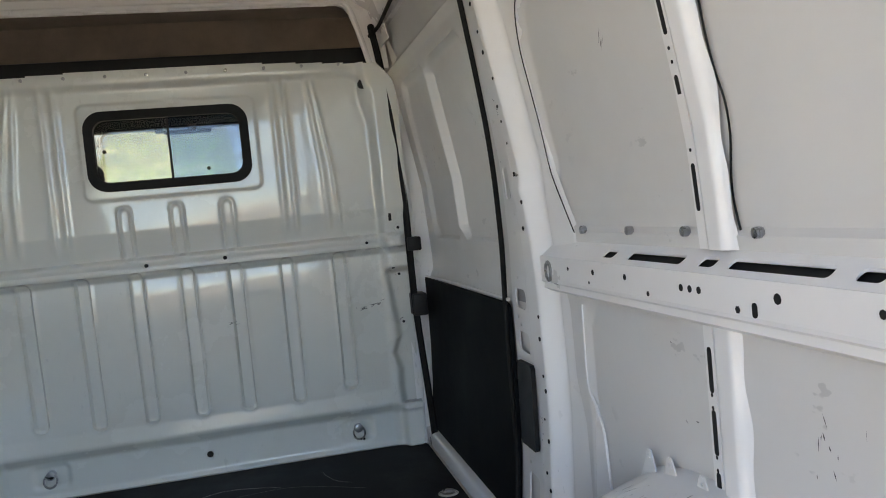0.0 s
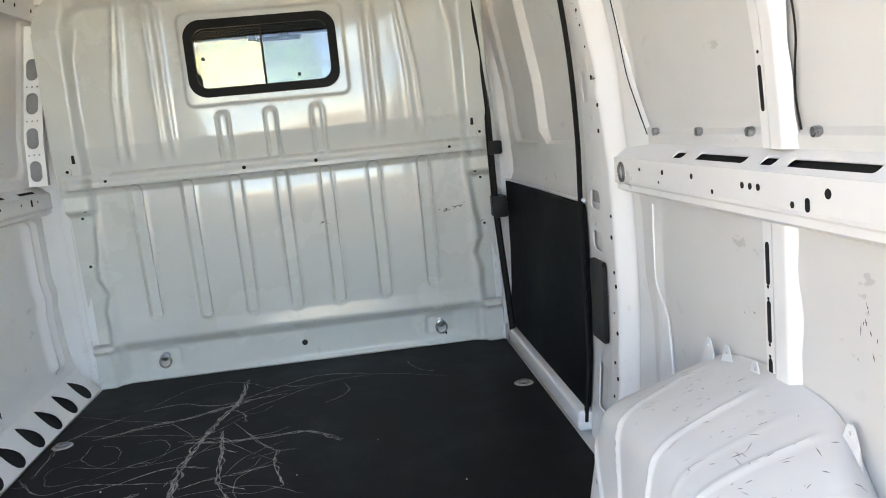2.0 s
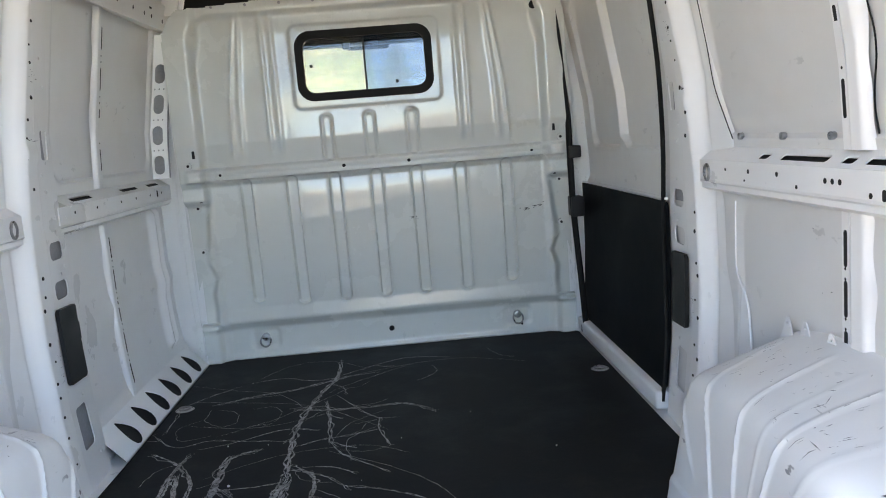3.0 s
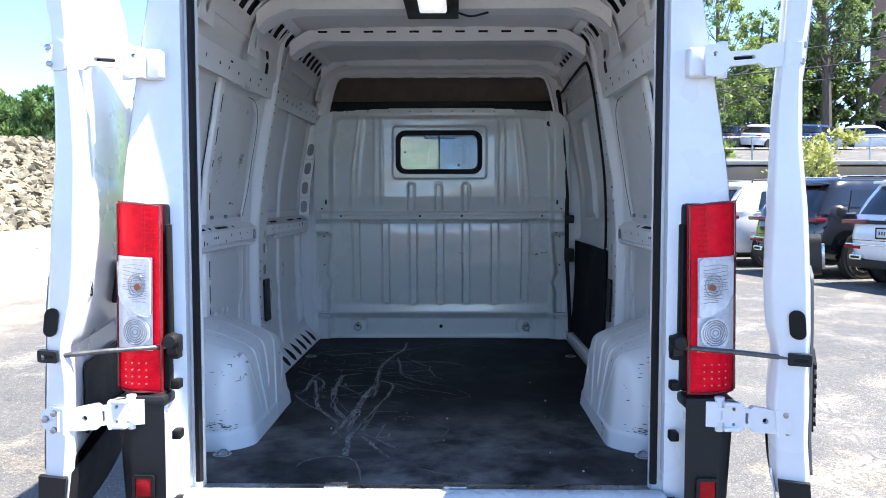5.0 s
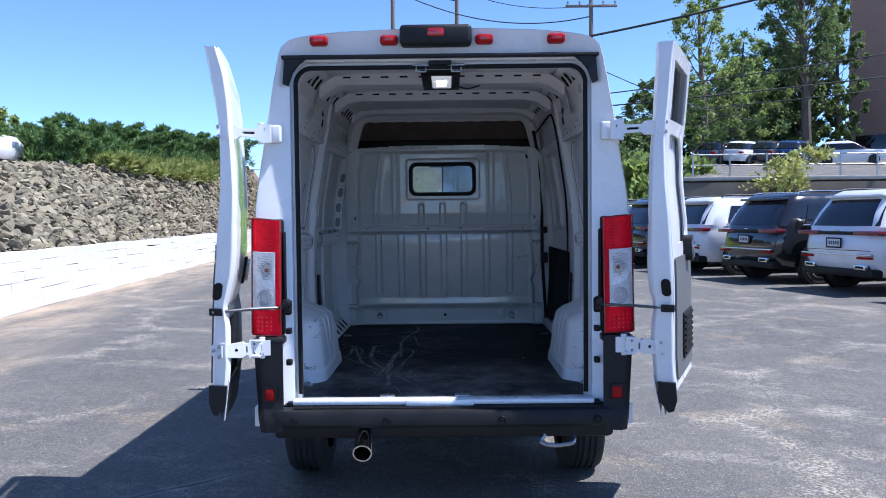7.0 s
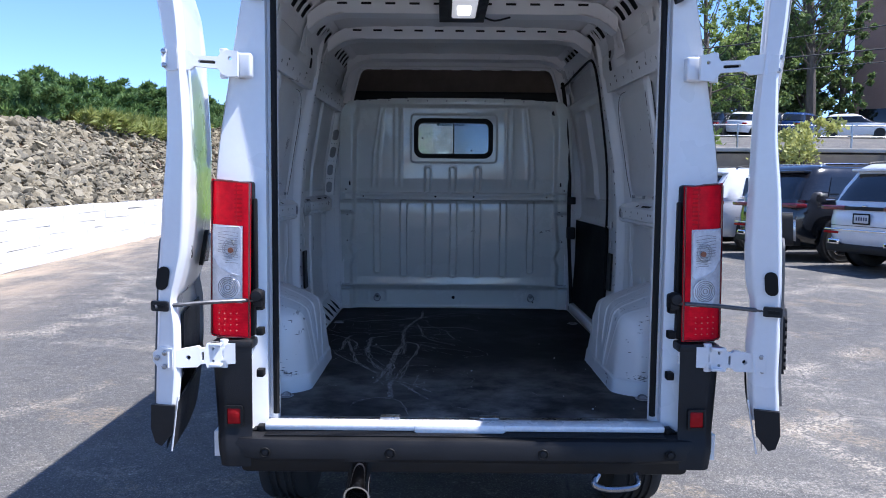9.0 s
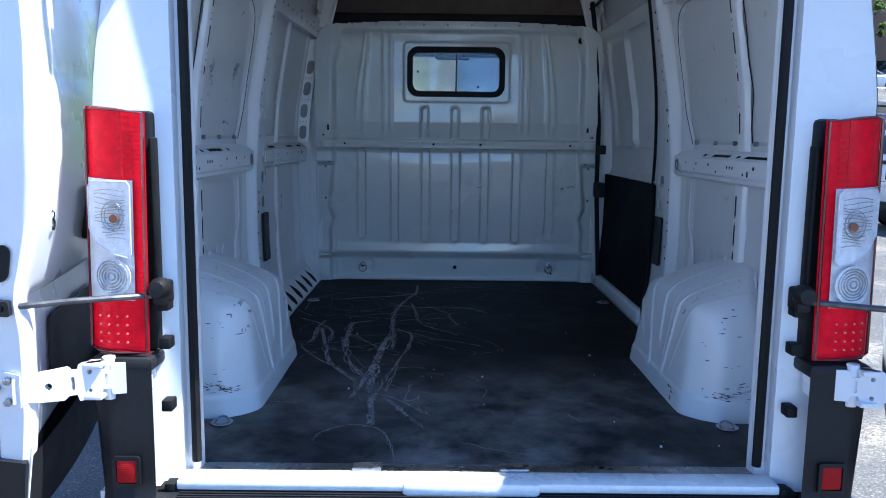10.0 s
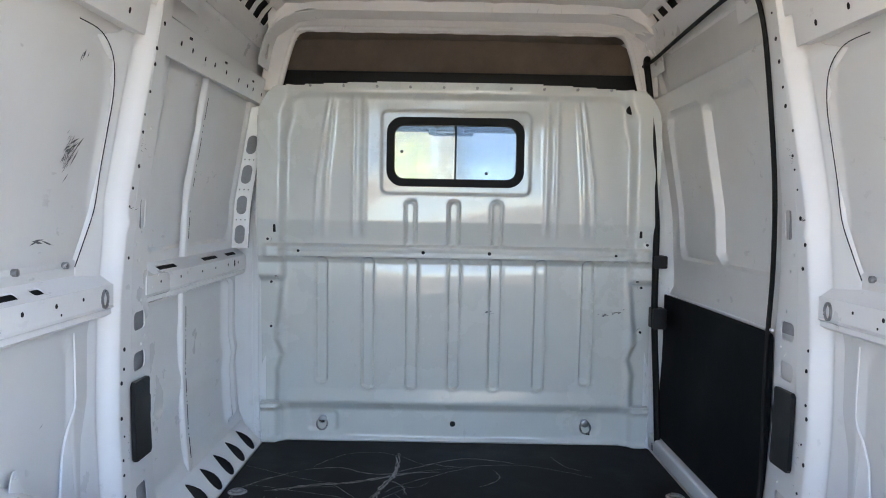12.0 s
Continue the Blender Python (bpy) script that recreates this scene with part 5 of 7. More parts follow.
SCRAPES_MIDDLE = [
    (0.012, [(-0.32, 1.73), (-0.35, 1.39), (-0.36, 1.21), (-0.36, 1.07), (-0.36, 0.91), (-0.36, 0.82)]),
    (0.009, [(-0.33, 1.67), (-0.36, 1.42), (-0.37, 1.19), (-0.4, 0.88), (-0.42, 0.77)]),
    (0.006, [(-0.25, 1.74), (-0.23, 1.61), (-0.25, 1.4), (-0.3, 1.05), (-0.33, 0.82)]),
    (0.006, [(-0.27, 1.26), (-0.28, 1.05), (-0.3, 0.8)]),
    (0.006, [(-0.69, 1.88), (-0.69, 1.71), (-0.68, 1.54), (-0.73, 1.49)]),
    (0.009, [(-0.67, 1.81), (-0.61, 1.48), (-0.56, 1.24), (-0.5, 1.1), (-0.41, 0.94)]),
    (0.006, [(-0.72, 1.48), (-0.63, 1.29), (-0.54, 1.16), (-0.47, 1.06)]),
    (0.003, [(-0.76, 1.49), (-0.62, 1.47), (-0.47, 1.44), (-0.34, 1.42)]),
]
SCRAPES_MIDDLE_MORE = [
    (0.01, [(-0.53, 1.92), (-0.53, 1.66), (-0.51, 1.44), (-0.47, 1.2), (-0.38, 0.98)]),
    (0.004, [(-0.53, 1.66), (-0.46, 1.57), (-0.38, 1.47)]),
    (0.003, [(-0.61, 1.43), (-0.49, 1.34), (-0.43, 1.2), (-0.39, 1.12)]),
    (0.009, [(-0.33, 0.82), (-0.34, 0.76), (-0.33, 0.58)]),
    (0.005, [(-0.32, 0.8), (-0.26, 0.76), (-0.13, 0.59)]),
    (0.007, [(-0.3, 0.77), (-0.24, 0.66), (-0.21, 0.58)]),
    (0.005, [(-0.21, 0.93), (-0.22, 0.82), (-0.23, 0.73)]),
]
SCRAPES_CROSSING = [
    (0.003, [(-0.80, 2.52), (-0.55, 2.44), (-0.30, 2.33), (-0.02, 2.02)]),
    (0.003, [(-0.36, 2.58), (-0.05, 2.74), (0.28, 2.80), (0.56, 2.66)]),
    (0.0025, [(-0.12, 2.30), (-0.46, 2.16), (-0.74, 2.24)]),
    (0.003, [(-0.62, 2.10), (-0.40, 2.26), (-0.18, 2.52)]),
    (0.0025, [(-0.58, 1.75), (-0.36, 1.88), (-0.10, 1.90), (0.05, 1.80)]),
    (0.0022, [(-0.70, 2.30), (-0.78, 2.22), (-0.74, 2.10), (-0.64, 2.12)]),
    (0.0025, [(0.42, 2.92), (0.46, 2.80), (0.52, 2.74)]),
]
SCRAPES_REAR = [
    (0.004, [(-0.49, 0.36), (-0.48, 0.42), (-0.44, 0.47), (-0.39, 0.5), (-0.33, 0.49), (-0.28, 0.44), (-0.25, 0.33), (-0.23, 0.22)]),
    (0.01, [(-0.35, 0.79), (-0.33, 0.59), (-0.32, 0.5)]),
    (0.004, [(-0.28, 0.74), (-0.21, 0.59), (-0.15, 0.47)]),
    (0.003, [(-0.23, 0.72), (-0.18, 0.69), (-0.14, 0.6)]),
    (0.003, [(-0.06, 0.38), (0.02, 0.33), (0.1, 0.29), (0.2, 0.27)]),
    (0.003, [(0.32, 0.65), (0.36, 0.54)]),
]
for i, (w, pts) in enumerate(SCRAPES_FRONT + SCRAPES_FRONT_MORE + SCRAPES_MIDDLE + SCRAPES_MIDDLE_MORE + SCRAPES_CROSSING + SCRAPES_REAR):
    scrape(pts, w, i)
# fine side strokes that leave the main ones
rnd = random.Random(21)
for i, (w, pts) in enumerate(SCRAPES_FRONT + SCRAPES_FRONT_MORE + SCRAPES_MIDDLE):
    for k in range(1 if w < 0.005 else 2):
        j = rnd.randrange(len(pts) - 1)
        f = rnd.random()
        x, y = (pts[j][0] + (pts[j + 1][0] - pts[j][0]) * f, pts[j][1] + (pts[j + 1][1] - pts[j][1]) * f)
        a = math.atan2(pts[j + 1][1] - pts[j][1], pts[j + 1][0] - pts[j][0]) + rnd.choice((-1, 1)) * rnd.uniform(0.35, 1.3)
        l, bend = rnd.uniform(0.05, 0.30), rnd.uniform(-0.5, 0.5)
        scrape([(x, y), (x + 0.5 * l * math.cos(a), y + 0.5 * l * math.sin(a)), (max(x + l * math.cos(a + bend), -0.84), min(y + l * math.sin(a + bend), 3.0))], rnd.choice((0.0016, 0.0022, 0.003, 0.004)), 300 + 10 * i + k)
rnd = random.Random(8)
for i in range(7):
    x, y, a = rnd.uniform(-0.80, 0.05), rnd.uniform(1.5, 2.75), rnd.uniform(0, 6.28)
    pts = [(x, y)]
    for k in range(rnd.choice((2, 3, 4))):
        a += rnd.uniform(-0.7, 0.7)
        x, y = x + 0.14 * math.cos(a), y + 0.20 * math.sin(a)
        pts.append((min(max(x, -0.82), 0.4), min(max(y, 0.4), 2.95)))
    scrape(pts, rnd.choice((0.0035, 0.005, 0.007)), 200 + i)
rnd = random.Random(5)
for i in range(10):
    x, y, a = rnd.uniform(-0.7, 0.1), rnd.uniform(0.7, 2.8), rnd.uniform(0, 3.14)
    l = rnd.uniform(0.06, 0.22)
    scrape([(x, y), (x + l * 0.5 * math.cos(a) + 0.02, y + l * 0.5 * math.sin(a)), (x + l * math.cos(a + 0.3), y + l * math.sin(a + 0.3))], rnd.uniform(0.002, 0.005), 100 + i)
for i in range(24):
    x, y = rnd.uniform(-0.6, 0.78), rnd.uniform(0.3, 2.6)
    bm = bmesh.new()
    bmesh.ops.create_icosphere(bm, subdivisions=1, radius=rnd.choice((0.0015, 0.002, 0.003, 0.005)))
    moved(bm, Matrix.Translation((x, y, 0.5515)))
    solo("debris_crumb", bm, PLATE_BAR, "tiny pale crumb of debris on the black mat", "debris", group="crumbs on the mat")

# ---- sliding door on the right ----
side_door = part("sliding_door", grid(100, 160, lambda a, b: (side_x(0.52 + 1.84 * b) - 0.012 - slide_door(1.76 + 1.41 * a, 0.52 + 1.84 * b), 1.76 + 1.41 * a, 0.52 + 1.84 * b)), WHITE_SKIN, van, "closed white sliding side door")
bm = plate(rrect(2.535, 0.935, 1.17, 0.63, 0.02, 3), [], 0.012, lambda u, v, w: (side_x(v) - 0.070 - w, u, v), [0.8, 0.95, 1.1])
part("trim_panel", bm, BLACK_TRIM, side_door, "black hardboard lower trim panel")
edge = [(3.128, 0.62), (3.128, 1.255), (2.535, 1.262), (1.945, 1.262)]
part("trim_edge", tube([(side_x(z) - 0.078, y, z) for y, z in edge], 0.0055, 6), WHITE_IN, side_door)
part("door_sill_rail", block((0.885, 1.95, 0.55), (0.955, 3.10, 0.618), 0.012, 3), WHITE_IN, side_door)
loop = [(liner_x(z) - (0.055 if y > 3.0 else 0.018), y, z) for y, z in [(3.075, 2.10), (3.07, 2.16), (3.03, 2.235), (2.9, 2.262), (2.5, 2.278), (2.0, 2.290), (1.86, 2.265), (1.815, 2.17), (1.83, 2.0), (1.885, 1.7), (1.93, 1.45), (1.965, 1.25), (1.975, 1.05), (1.955, 0.8), (1.955, 0.58)]]
part("door_weatherstrip", tube(smooth_path(loop, 5), 0.0075, 8), RUBBER, side_door, "black rubber weatherstrip round the sliding door")
run = [(0.790, 2.93, 2.268), (0.800, 2.975, 2.25), (0.812, 2.99, 2.20), (0.832, 2.99, 2.05), (0.849, 2.99, 1.885), (0.860, 2.99, 1.70), (0.867, 2.99, 1.56), (0.868, 2.99, 1.30), (0.871, 2.99, 1.12), (0.890, 2.99, 0.785), (0.900, 2.99, 0.57)]
part("front_gasket", tube(smooth_path(run, 4), 0.0145, 8), RUBBER, side_door, "black rubber gasket beside the bulkhead")
for z0, z1, w in ((1.375, 1.43, 0.020), (1.11, 1.20, 0.030)):
    part("roller_bracket", block((0.858, 2.985 - w, z0), (0.915, 3.05, z1), 0.006), BLACK_PLASTIC, side_door, "black door bracket")
part("track_roller", cyl((0.885, 3.02, 0.575), (0.915, 3.02, 0.575), 0.018, 12), BLACK_PLASTIC, side_door)
part("door_header", grid(20, 5, lambda a, b: (liner_x(2.28 + 0.10 * b) - 0.012 - 0.015 * b, 1.9 + 1.2 * a, 2.28 + 0.10 * b)), WHITE_IN, van)

# ---- tail lamps ----
def lamp_face(s, x0, x1, z0, z1, mat_, parent, name, puff=0.0, label="", off=0.0):
    def f(a, b):
        x, z = x0 + (x1 - x0) * a, z0 + (z1 - z0) * b
        k = (x - 0.825) / 0.165
        edge = 16 * a * (1 - a) * b * (1 - b)
        lean = 0.010 * (1 - (z - 0.92) / 0.61)
        z += 0.016 * (k - 0.7) * step(1.36 - z, 0.08)
        return (s * (x + lean), REAR - 0.034 + 0.050 * max(k, 0) ** 4.0 - off - puff * min(edge, 1) ** 0.4, z)
    return part(name, grid(14, 14, f), mat_, parent, label)


for s in (-1, 1):
    tl = part("tail_lamp", block((s * 0.83 if s > 0 else -0.985, REAR + 0.01, 0.915), (0.985 if s > 0 else -0.83, REAR + 0.11, 1.525), 0.012), BLACK_PLASTIC, van, "tall red and clear tail lamp")
    lamp_face(s, 0.828, 0.996, 0.918, 1.530, RED_LENS, tl, "red_lens", 0.004)
    def on_lamp(u, v, w, s=s):
        k = max((u - 0.825) / 0.165, 0)
        return (s * (u + 0.010 * (1 - (v - 0.92) / 0.61)), REAR - 0.040 + 0.050 * k ** 4 - w, v)
    ol = [(0.868, 1.352), (0.966, 1.352), (0.976, 1.338), (0.974, 1.235), (0.950, 1.200), (0.905, 1.175), (0.868, 1.166), (0.860, 1.174), (0.860, 1.342)]
    lamp_face(s, 0.858, 0.986, 1.056, 1.358, CLEAR_LENS, tl, "lens_backing", 0.001, "", 0.0095)
    part("clear_lens", plate(ol, [], 0.006, lambda a, b, w: on_lamp(a, b, 0.0135 + w)), CLEAR_LENS, tl, "clear ribbed indicator lens")
    part("lens_border", tube([on_lamp(u, v, 0.0195) for u, v in ol], 0.0022, 6, True), CLEAR_LENS, tl)
    part("reverse_lens", plate(disc(0.913, 1.116, 0.050, 28), [], 0.006, lambda a, b, w: on_lamp(a, b, 0.0135 + w)), CLEAR_LENS, tl, "clear round reversing lens")
    for i in range(9):
        part("lens_ridge", plate(rrect(0.874, 1.375 + 0.0165 * i, 0.030, 0.0070, 0.002, 2), [], 0.002, lambda a, b, w: on_lamp(a, b, 0.0060 + w), ), RED_DARK, tl)
    part("lens_ridge", plate(rrect(0.882, 1.44, 0.004, 0.165, 0.001, 1), [], 0.002, lambda a, b, w: on_lamp(a, b, 0.0075 + w)), RED_DARK, tl)
    rim = [(0.832, 0.923), (0.90, 0.923), (0.96, 0.923), (0.991, 0.928), (0.991, 1.20), (0.991, 1.525), (0.96, 1.530), (0.90, 1.525), (0.832, 1.517), (0.832, 1.20)]
    part("lens_rim", tube([on_lamp(u, v, 0.003) for u, v in rim], 0.0042, 6, True), TAIL_DARK, tl, "dark red lens rim")
    for r in (0.040, 0.033, 0.026, 0.018, 0.009):
        ring = [on_lamp(0.911 + r * math.cos(a), 1.118 + r * math.sin(a), 0.0195) for a in (2 * math.pi * k / 24 for k in range(24))]
        part("reverse_ring", tube(ring, 0.0018, 6, True), LENS_SHADE, tl)
    for i in range(13):
        v = 1.212 + 0.0098 * i
        arc = [on_lamp(0.872 + 0.010 * j, v + 0.004 * math.sin(0.5 * j + i), 0.0205) for j in range(9 if i > 3 else 6 + i // 2)]
        part("optic_facet", tube(arc, 0.0011, 5), LENS_SHADE, tl)
    for r_ in (0.028, 0.020):
        ring = [on_lamp(0.905 + r_ * math.cos(a), 1.268 + 1.25 * r_ * math.sin(a), 0.0208) for a in (2 * math.pi * k / 18 for k in range(18))]
        part("reflector_ring", tube(ring, 0.0014, 5, True), STEEL, tl)
    part("amber_bulb", plate(disc(0.900, 1.262, 0.011, 12), [], 0.003, lambda a, b, w: on_lamp(a, b, 0.0215 + w)), AMBER, tl, "amber bulb behind the lens")
    for i in range(4):
        for k in range(4):
            part("reflex_bead", plate(rrect(0.878 + 0.024 * k, 0.950 + 0.022 * i, 0.006, 0.005, 0.002, 1), [], 0.004, lambda a, b, w: on_lamp(a, b, 0.008 + w)), BEAD, tl)
    part("lamp_side_trim", block((s * 0.823 - 0.007, REAR - 0.018, 1.09), (s * 0.823 + 0.007, REAR + 0.02, 1.46), 0.006), RUBBER, tl, "black lamp edge trim")
    # corner bumper piece under the lamp
    def corner(a, b, s=s):
        z = 0.425 + b * 0.475
        out = lerp_table([(0.42, 0.952), (0.55, 0.972), (0.9, 0.992)], z)
        x = 0.828 + (out - 0.828) * min(a / 0.7, 1)
        y = lerp_table([(0, -0.012), (0.5, -0.016), (0.66, -0.002), (0.72, 0.045), (1, 0.34)], a) - 0.03 * step(z - 0.53, 0.03)
        return (s * x, y, z)
    cb = part("bumper_corner", grid(24, 14, corner), BLACK_PLASTIC, van, "black plastic bumper corner")
    part("corner_cap", block((s * 0.905 - 0.078, -0.014, 0.875), (s * 0.905 + 0.078, 0.10, 0.912), 0.010), BLACK_PLASTIC, cb)
    part("reflector", block((s * 0.898 - 0.026, -0.024, 0.586), (s * 0.898 + 0.026, -0.010, 0.648), 0.005), RED_DIM, cb, "red reflector")
    part("reflector_bezel", plate(rrect(s * 0.898, 0.617, 0.070, 0.082, 0.008), [rrect(s * 0.898, 0.617, 0.052, 0.062, 0.004)], 0.010, lambda u, v, w: (u, -0.026 + w, v)), BLACK_PLASTIC, cb)
    for z in (0.55, 0.775, 0.94, 1.04):
        part("buffer", block((s * 0.806 - 0.014, REAR - 0.022, z - 0.015), (s * 0.806 + 0.014, REAR + 0.02, z + 0.015), 0.004), RUBBER, van, "small black rubber buffer")
    part("corner_gusset", plate([(0.700, 2.350), (0.805, 2.352), (0.815, 2.225), (0.790, 2.215), (0.765, 2.285), (0.735, 2.325)], [], 0.03, lambda u, v, w: (s * u, REAR - 0.002 + w, v)), BLACK_PLASTIC, van)

# ---- bumper ----
def bumper_face(a, b):
    x = -0.955 + 1.91 * a
    y, z = [(0.09, 0.545), (-0.025, 0.541), (-0.050, 0.534), (-0.062, 0.515), (-0.060, 0.462), (-0.045, 0.446), (0.09, 0.436)][round(b * 6)]
    return (x, y + 0.05 * (abs(x) / 0.955) ** 10, z)


bp = part("rear_bumper", grid(50, 6, bumper_face), BLACK_PLASTIC, van, "black moulded rear step bumper")
for i in range(6):
    part("tread_rib", block((-0.78, -0.028 + i * 0.014, 0.542), (0.78, -0.021 + i * 0.014, 0.547), 0.001, 1), BLACK_PLASTIC, bp)
for x in (-0.77, -0.29, 0.30, 0.79):
    ring = [(x + 0.018 * math.cos(a), -0.062, 0.487 + 0.018 * math.sin(a)) for a in (2 * math.pi * k / 18 for k in range(18))]
    sn = part("parking_sensor", cyl((x, -0.064, 0.487), (x, -0.04, 0.487), 0.013, 16, 0.002), BLACK_PLASTIC, bp, "round parking sensor")
    part("sensor_ring", tube(ring, 0.0035, 6, True), RUBBER, sn)
# Black block fills the gap under the sill, painting in its shade.
part("sill_gap_shade", block((-0.84, 0.026, 0.520), (0.84, 0.09, 0.549), 0.003), RUBBER, van)

# ---- rear doors, swung right round ----
# x of the outer and inner corners of each door's hinge edge, by height
OUTER_EDGE = {-1: [(0.52, 1.115), (0.70, 1.090), (0.80, 1.080), (1.00, 1.080), (1.085, 1.096), (1.15, 1.076), (1.25, 1.052), (1.36, 1.040), (1.66, 1.032), (1.80, 1.036), (1.97, 1.046), (2.11, 1.052), (2.25, 1.068), (2.39, 1.110)],
              1: [(0.52, 1.110), (0.70, 1.071), (0.93, 1.054), (1.05, 1.066), (1.09, 1.066), (1.16, 1.045), (1.28, 1.037), (1.45, 1.040), (1.80, 1.047), (2.01, 1.064), (2.15, 1.071), (2.40, 1.085)]}
INNER_EDGE = {-1: [(0.60, 1.165), (0.94, 1.152), (1.20, 1.141), (1.28, 1.132), (1.46, 1.121), (1.66, 1.101), (1.80, 1.099), (2.02, 1.102), (2.10, 1.116), (2.27, 1.142), (2.40, 1.168)],
              1: [(0.60, 1.168), (0.82, 1.152), (1.10, 1.152), (1.34, 1.142), (1.50, 1.134), (1.70, 1.115), (1.93, 1.112), (2.07, 1.130), (2.33, 1.150), (2.40, 1.162)]}


def soft_table(pts, z):
    return (lerp_table(pts, z - 0.02) + lerp_table(pts, z) * 2 + lerp_table(pts, z + 0.02)) / 4


def rear_door(s, ay, ux, uy, width):
    nx, ny = s * uy, -abs(ux)
    lag = 0.030 if s < 0 else 0.0

    def thick(z):
        return (soft_table(INNER_EDGE[s], z) - soft_table(OUTER_EDGE[s], z)) / uy

    def at(u, v, z):
        return (s * soft_table(OUTER_EDGE[s], z) + ux * u + nx * v, ay + uy * u + ny * v, z)

    def inside(u, w, z):
        """On the inner face, w proud of it."""
        return at(u, thick(z) + w, z)

    z0, z1, n = 0.64, 2.385, 44

    def zz(b):
        return z0 + (z1 - z0) * b

    # hinge edge, gently dished, with rounded corners
    def strip(a, b):
        t = thick(zz(b))
        dish = 0.014 * min(1, 7 * a, 7 * (1 - a)) ** 0.5
        return at(0.016 - dish + lag * a - 0.004 * step(abs(zz(b) - 2.0) - 0.02, 0.01), t * a, zz(b))
    d = part("rear_door", grid(14, n, strip), WHITE_OUT, van, "open white rear cargo door")

    # outer skin with a window pressing, a belt crease and the plate recess
    def skin(a, b):
        u, z = width * a, zz(b)
        out = 0.012 * math.sin(math.pi * a) ** 0.8 + 0.012 * min(u / 0.035, 1) ** 0.5
        out -= 0.010 * step(sd_rrect(u, z, width * 0.52, 1.90, width * 0.74, 0.62, 0.06), 0.008)
        out -= 0.004 * hump(z - 1.50, 0.014)
        if s < 0:
            out -= 0.034 * step(sd_rrect(u, z, width * 0.62, 0.86, width * 1.10, 0.44, 0.03), 0.012)
        return at(0.016 + (width - 0.016) * a ** 1.2, 0.002 - out, z)
    part("outer_skin", grid(40, 90, skin), WHITE_OUT, d)
    part("free_edge", grid(3, n, lambda a, b: at(width, -0.008 + (thick(zz(b)) + 0.008) * a, zz(b))), WHITE_OUT, d)
    part("top_edge", grid(10, 3, lambda a, b: at(0.014 + (width - 0.014) * a, -0.006 + (thick(z1) + 0.006) * b, z1)), WHITE_OUT, d)
    part("bottom_edge", grid(10, 3, lambda a, b: at(0.014 + (width - 0.014) * a, thick(z0) * b, z0)), WHITE_OUT, d)

    # inner panel with its window, pressed pocket and trim board
    ol = [(0.014 + lag, z0), (width, z0), (width, z1), (0.014 + lag, z1)]
    holes = [[(0.10, 2.31), (width - 0.08, 2.31), (width - 0.07, 2.03), (0.10, 2.01)], rrect(width * 0.55, 1.665, width * 0.70, 0.57, 0.09, 6)]
    part("inner_panel", plate(ol, holes, 0.012, lambda u, v, w: inside(u, -w, v), [0.8, 1.0, 1.2, 1.34, 1.43, 1.5, 1.6, 1.7, 1.8, 1.93, 2.01, 2.07, 2.2, 2.33]), WHITE_OUT, d)
    part("inner_recess", grid(8, 20, lambda a, b: inside(0.06 + (width - 0.09) * a, -0.034, 1.33 + 0.66 * b)), WHITE_OUT, d)
    part("door_glass", grid(6, 10, lambda a, b: inside(0.07 + (width - 0.12) * a, -0.042, 1.99 + 0.34 * b)), TINTED, d, "dark recessed glass")
    bm = plate(rrect(width * 0.53, 1.00, width * 0.90, 0.62, 0.02, 3), [], 0.008, lambda u, v, w: inside(u, 0.002 + w, v), [0.8, 0.9, 1.0, 1.1, 1.2])
    part("lower_trim", bm, TRIM_GREY, d, "dark grey hardboard lower trim")
    if s > 0:
        g = part("vent_grille", plate(rrect(0.47, 0.885, 0.36, 0.24, 0.012, 3), [], 0.010, lambda u, v, w: inside(u, 0.010 + w, v), [0.82, 0.94]), BLACK_PLASTIC, d, "black vent grille")
        for i in range(7):
            part("louvre", plate(rrect(0.47, 0.790 + i * 0.032, 0.32, 0.016, 0.003, 2), [], 0.008, lambda u, v, w: inside(u, 0.020 + w, v)), RUBBER, g)
    part("latch", plate(rrect(0.52, 1.345, 0.11, 0.14, 0.03, 4), [], 0.045, lambda u, v, w: inside(u, w, v)), BLACK_PLASTIC, d, "black door latch")
    part("latch_catch", plate(rrect(0.50, 1.34, 0.022, 0.09, 0.008, 3), [], 0.010, lambda u, v, w: inside(u, 0.045 + w, v)), STEEL, d)

    # fittings on the hinge edge; e runs across it
    def edge_on(e, v, w):
        return at(0.006 + lag * (0.5 + e / thick(v)) - w, thick(v) * 0.5 + e, v)
    shift = 0.020 if s > 0 else 0.018
    part("rubber_bung", plate(rrect(shift, 1.165, 0.046, 0.088, 0.022, 6), [], 0.010, edge_on), RUBBER, d, "oval black rubber bung")
    cm = part("check_mount", plate(rrect(shift, 1.062, 0.066, 0.036, 0.006, 3), [], 0.026, edge_on), BLACK_PLASTIC, d, "black check-strap bracket")
    part("mount_slot", plate(rrect(shift + 0.004, 1.062, 0.040, 0.012, 0.003, 2), [], 0.004, lambda e, v, w: edge_on(e, v, 0.026 + w)), RUBBER, cm)
    bm = plate([(-0.040, 0.590), (0.0, 0.535), (0.026, 0.545), (0.046, 0.600), (0.050, 0.690), (-0.040, 0.690)], [], 0.022, edge_on)
    part("lower_cladding", bm, BLACK_PLASTIC, d, "black lower door cladding")
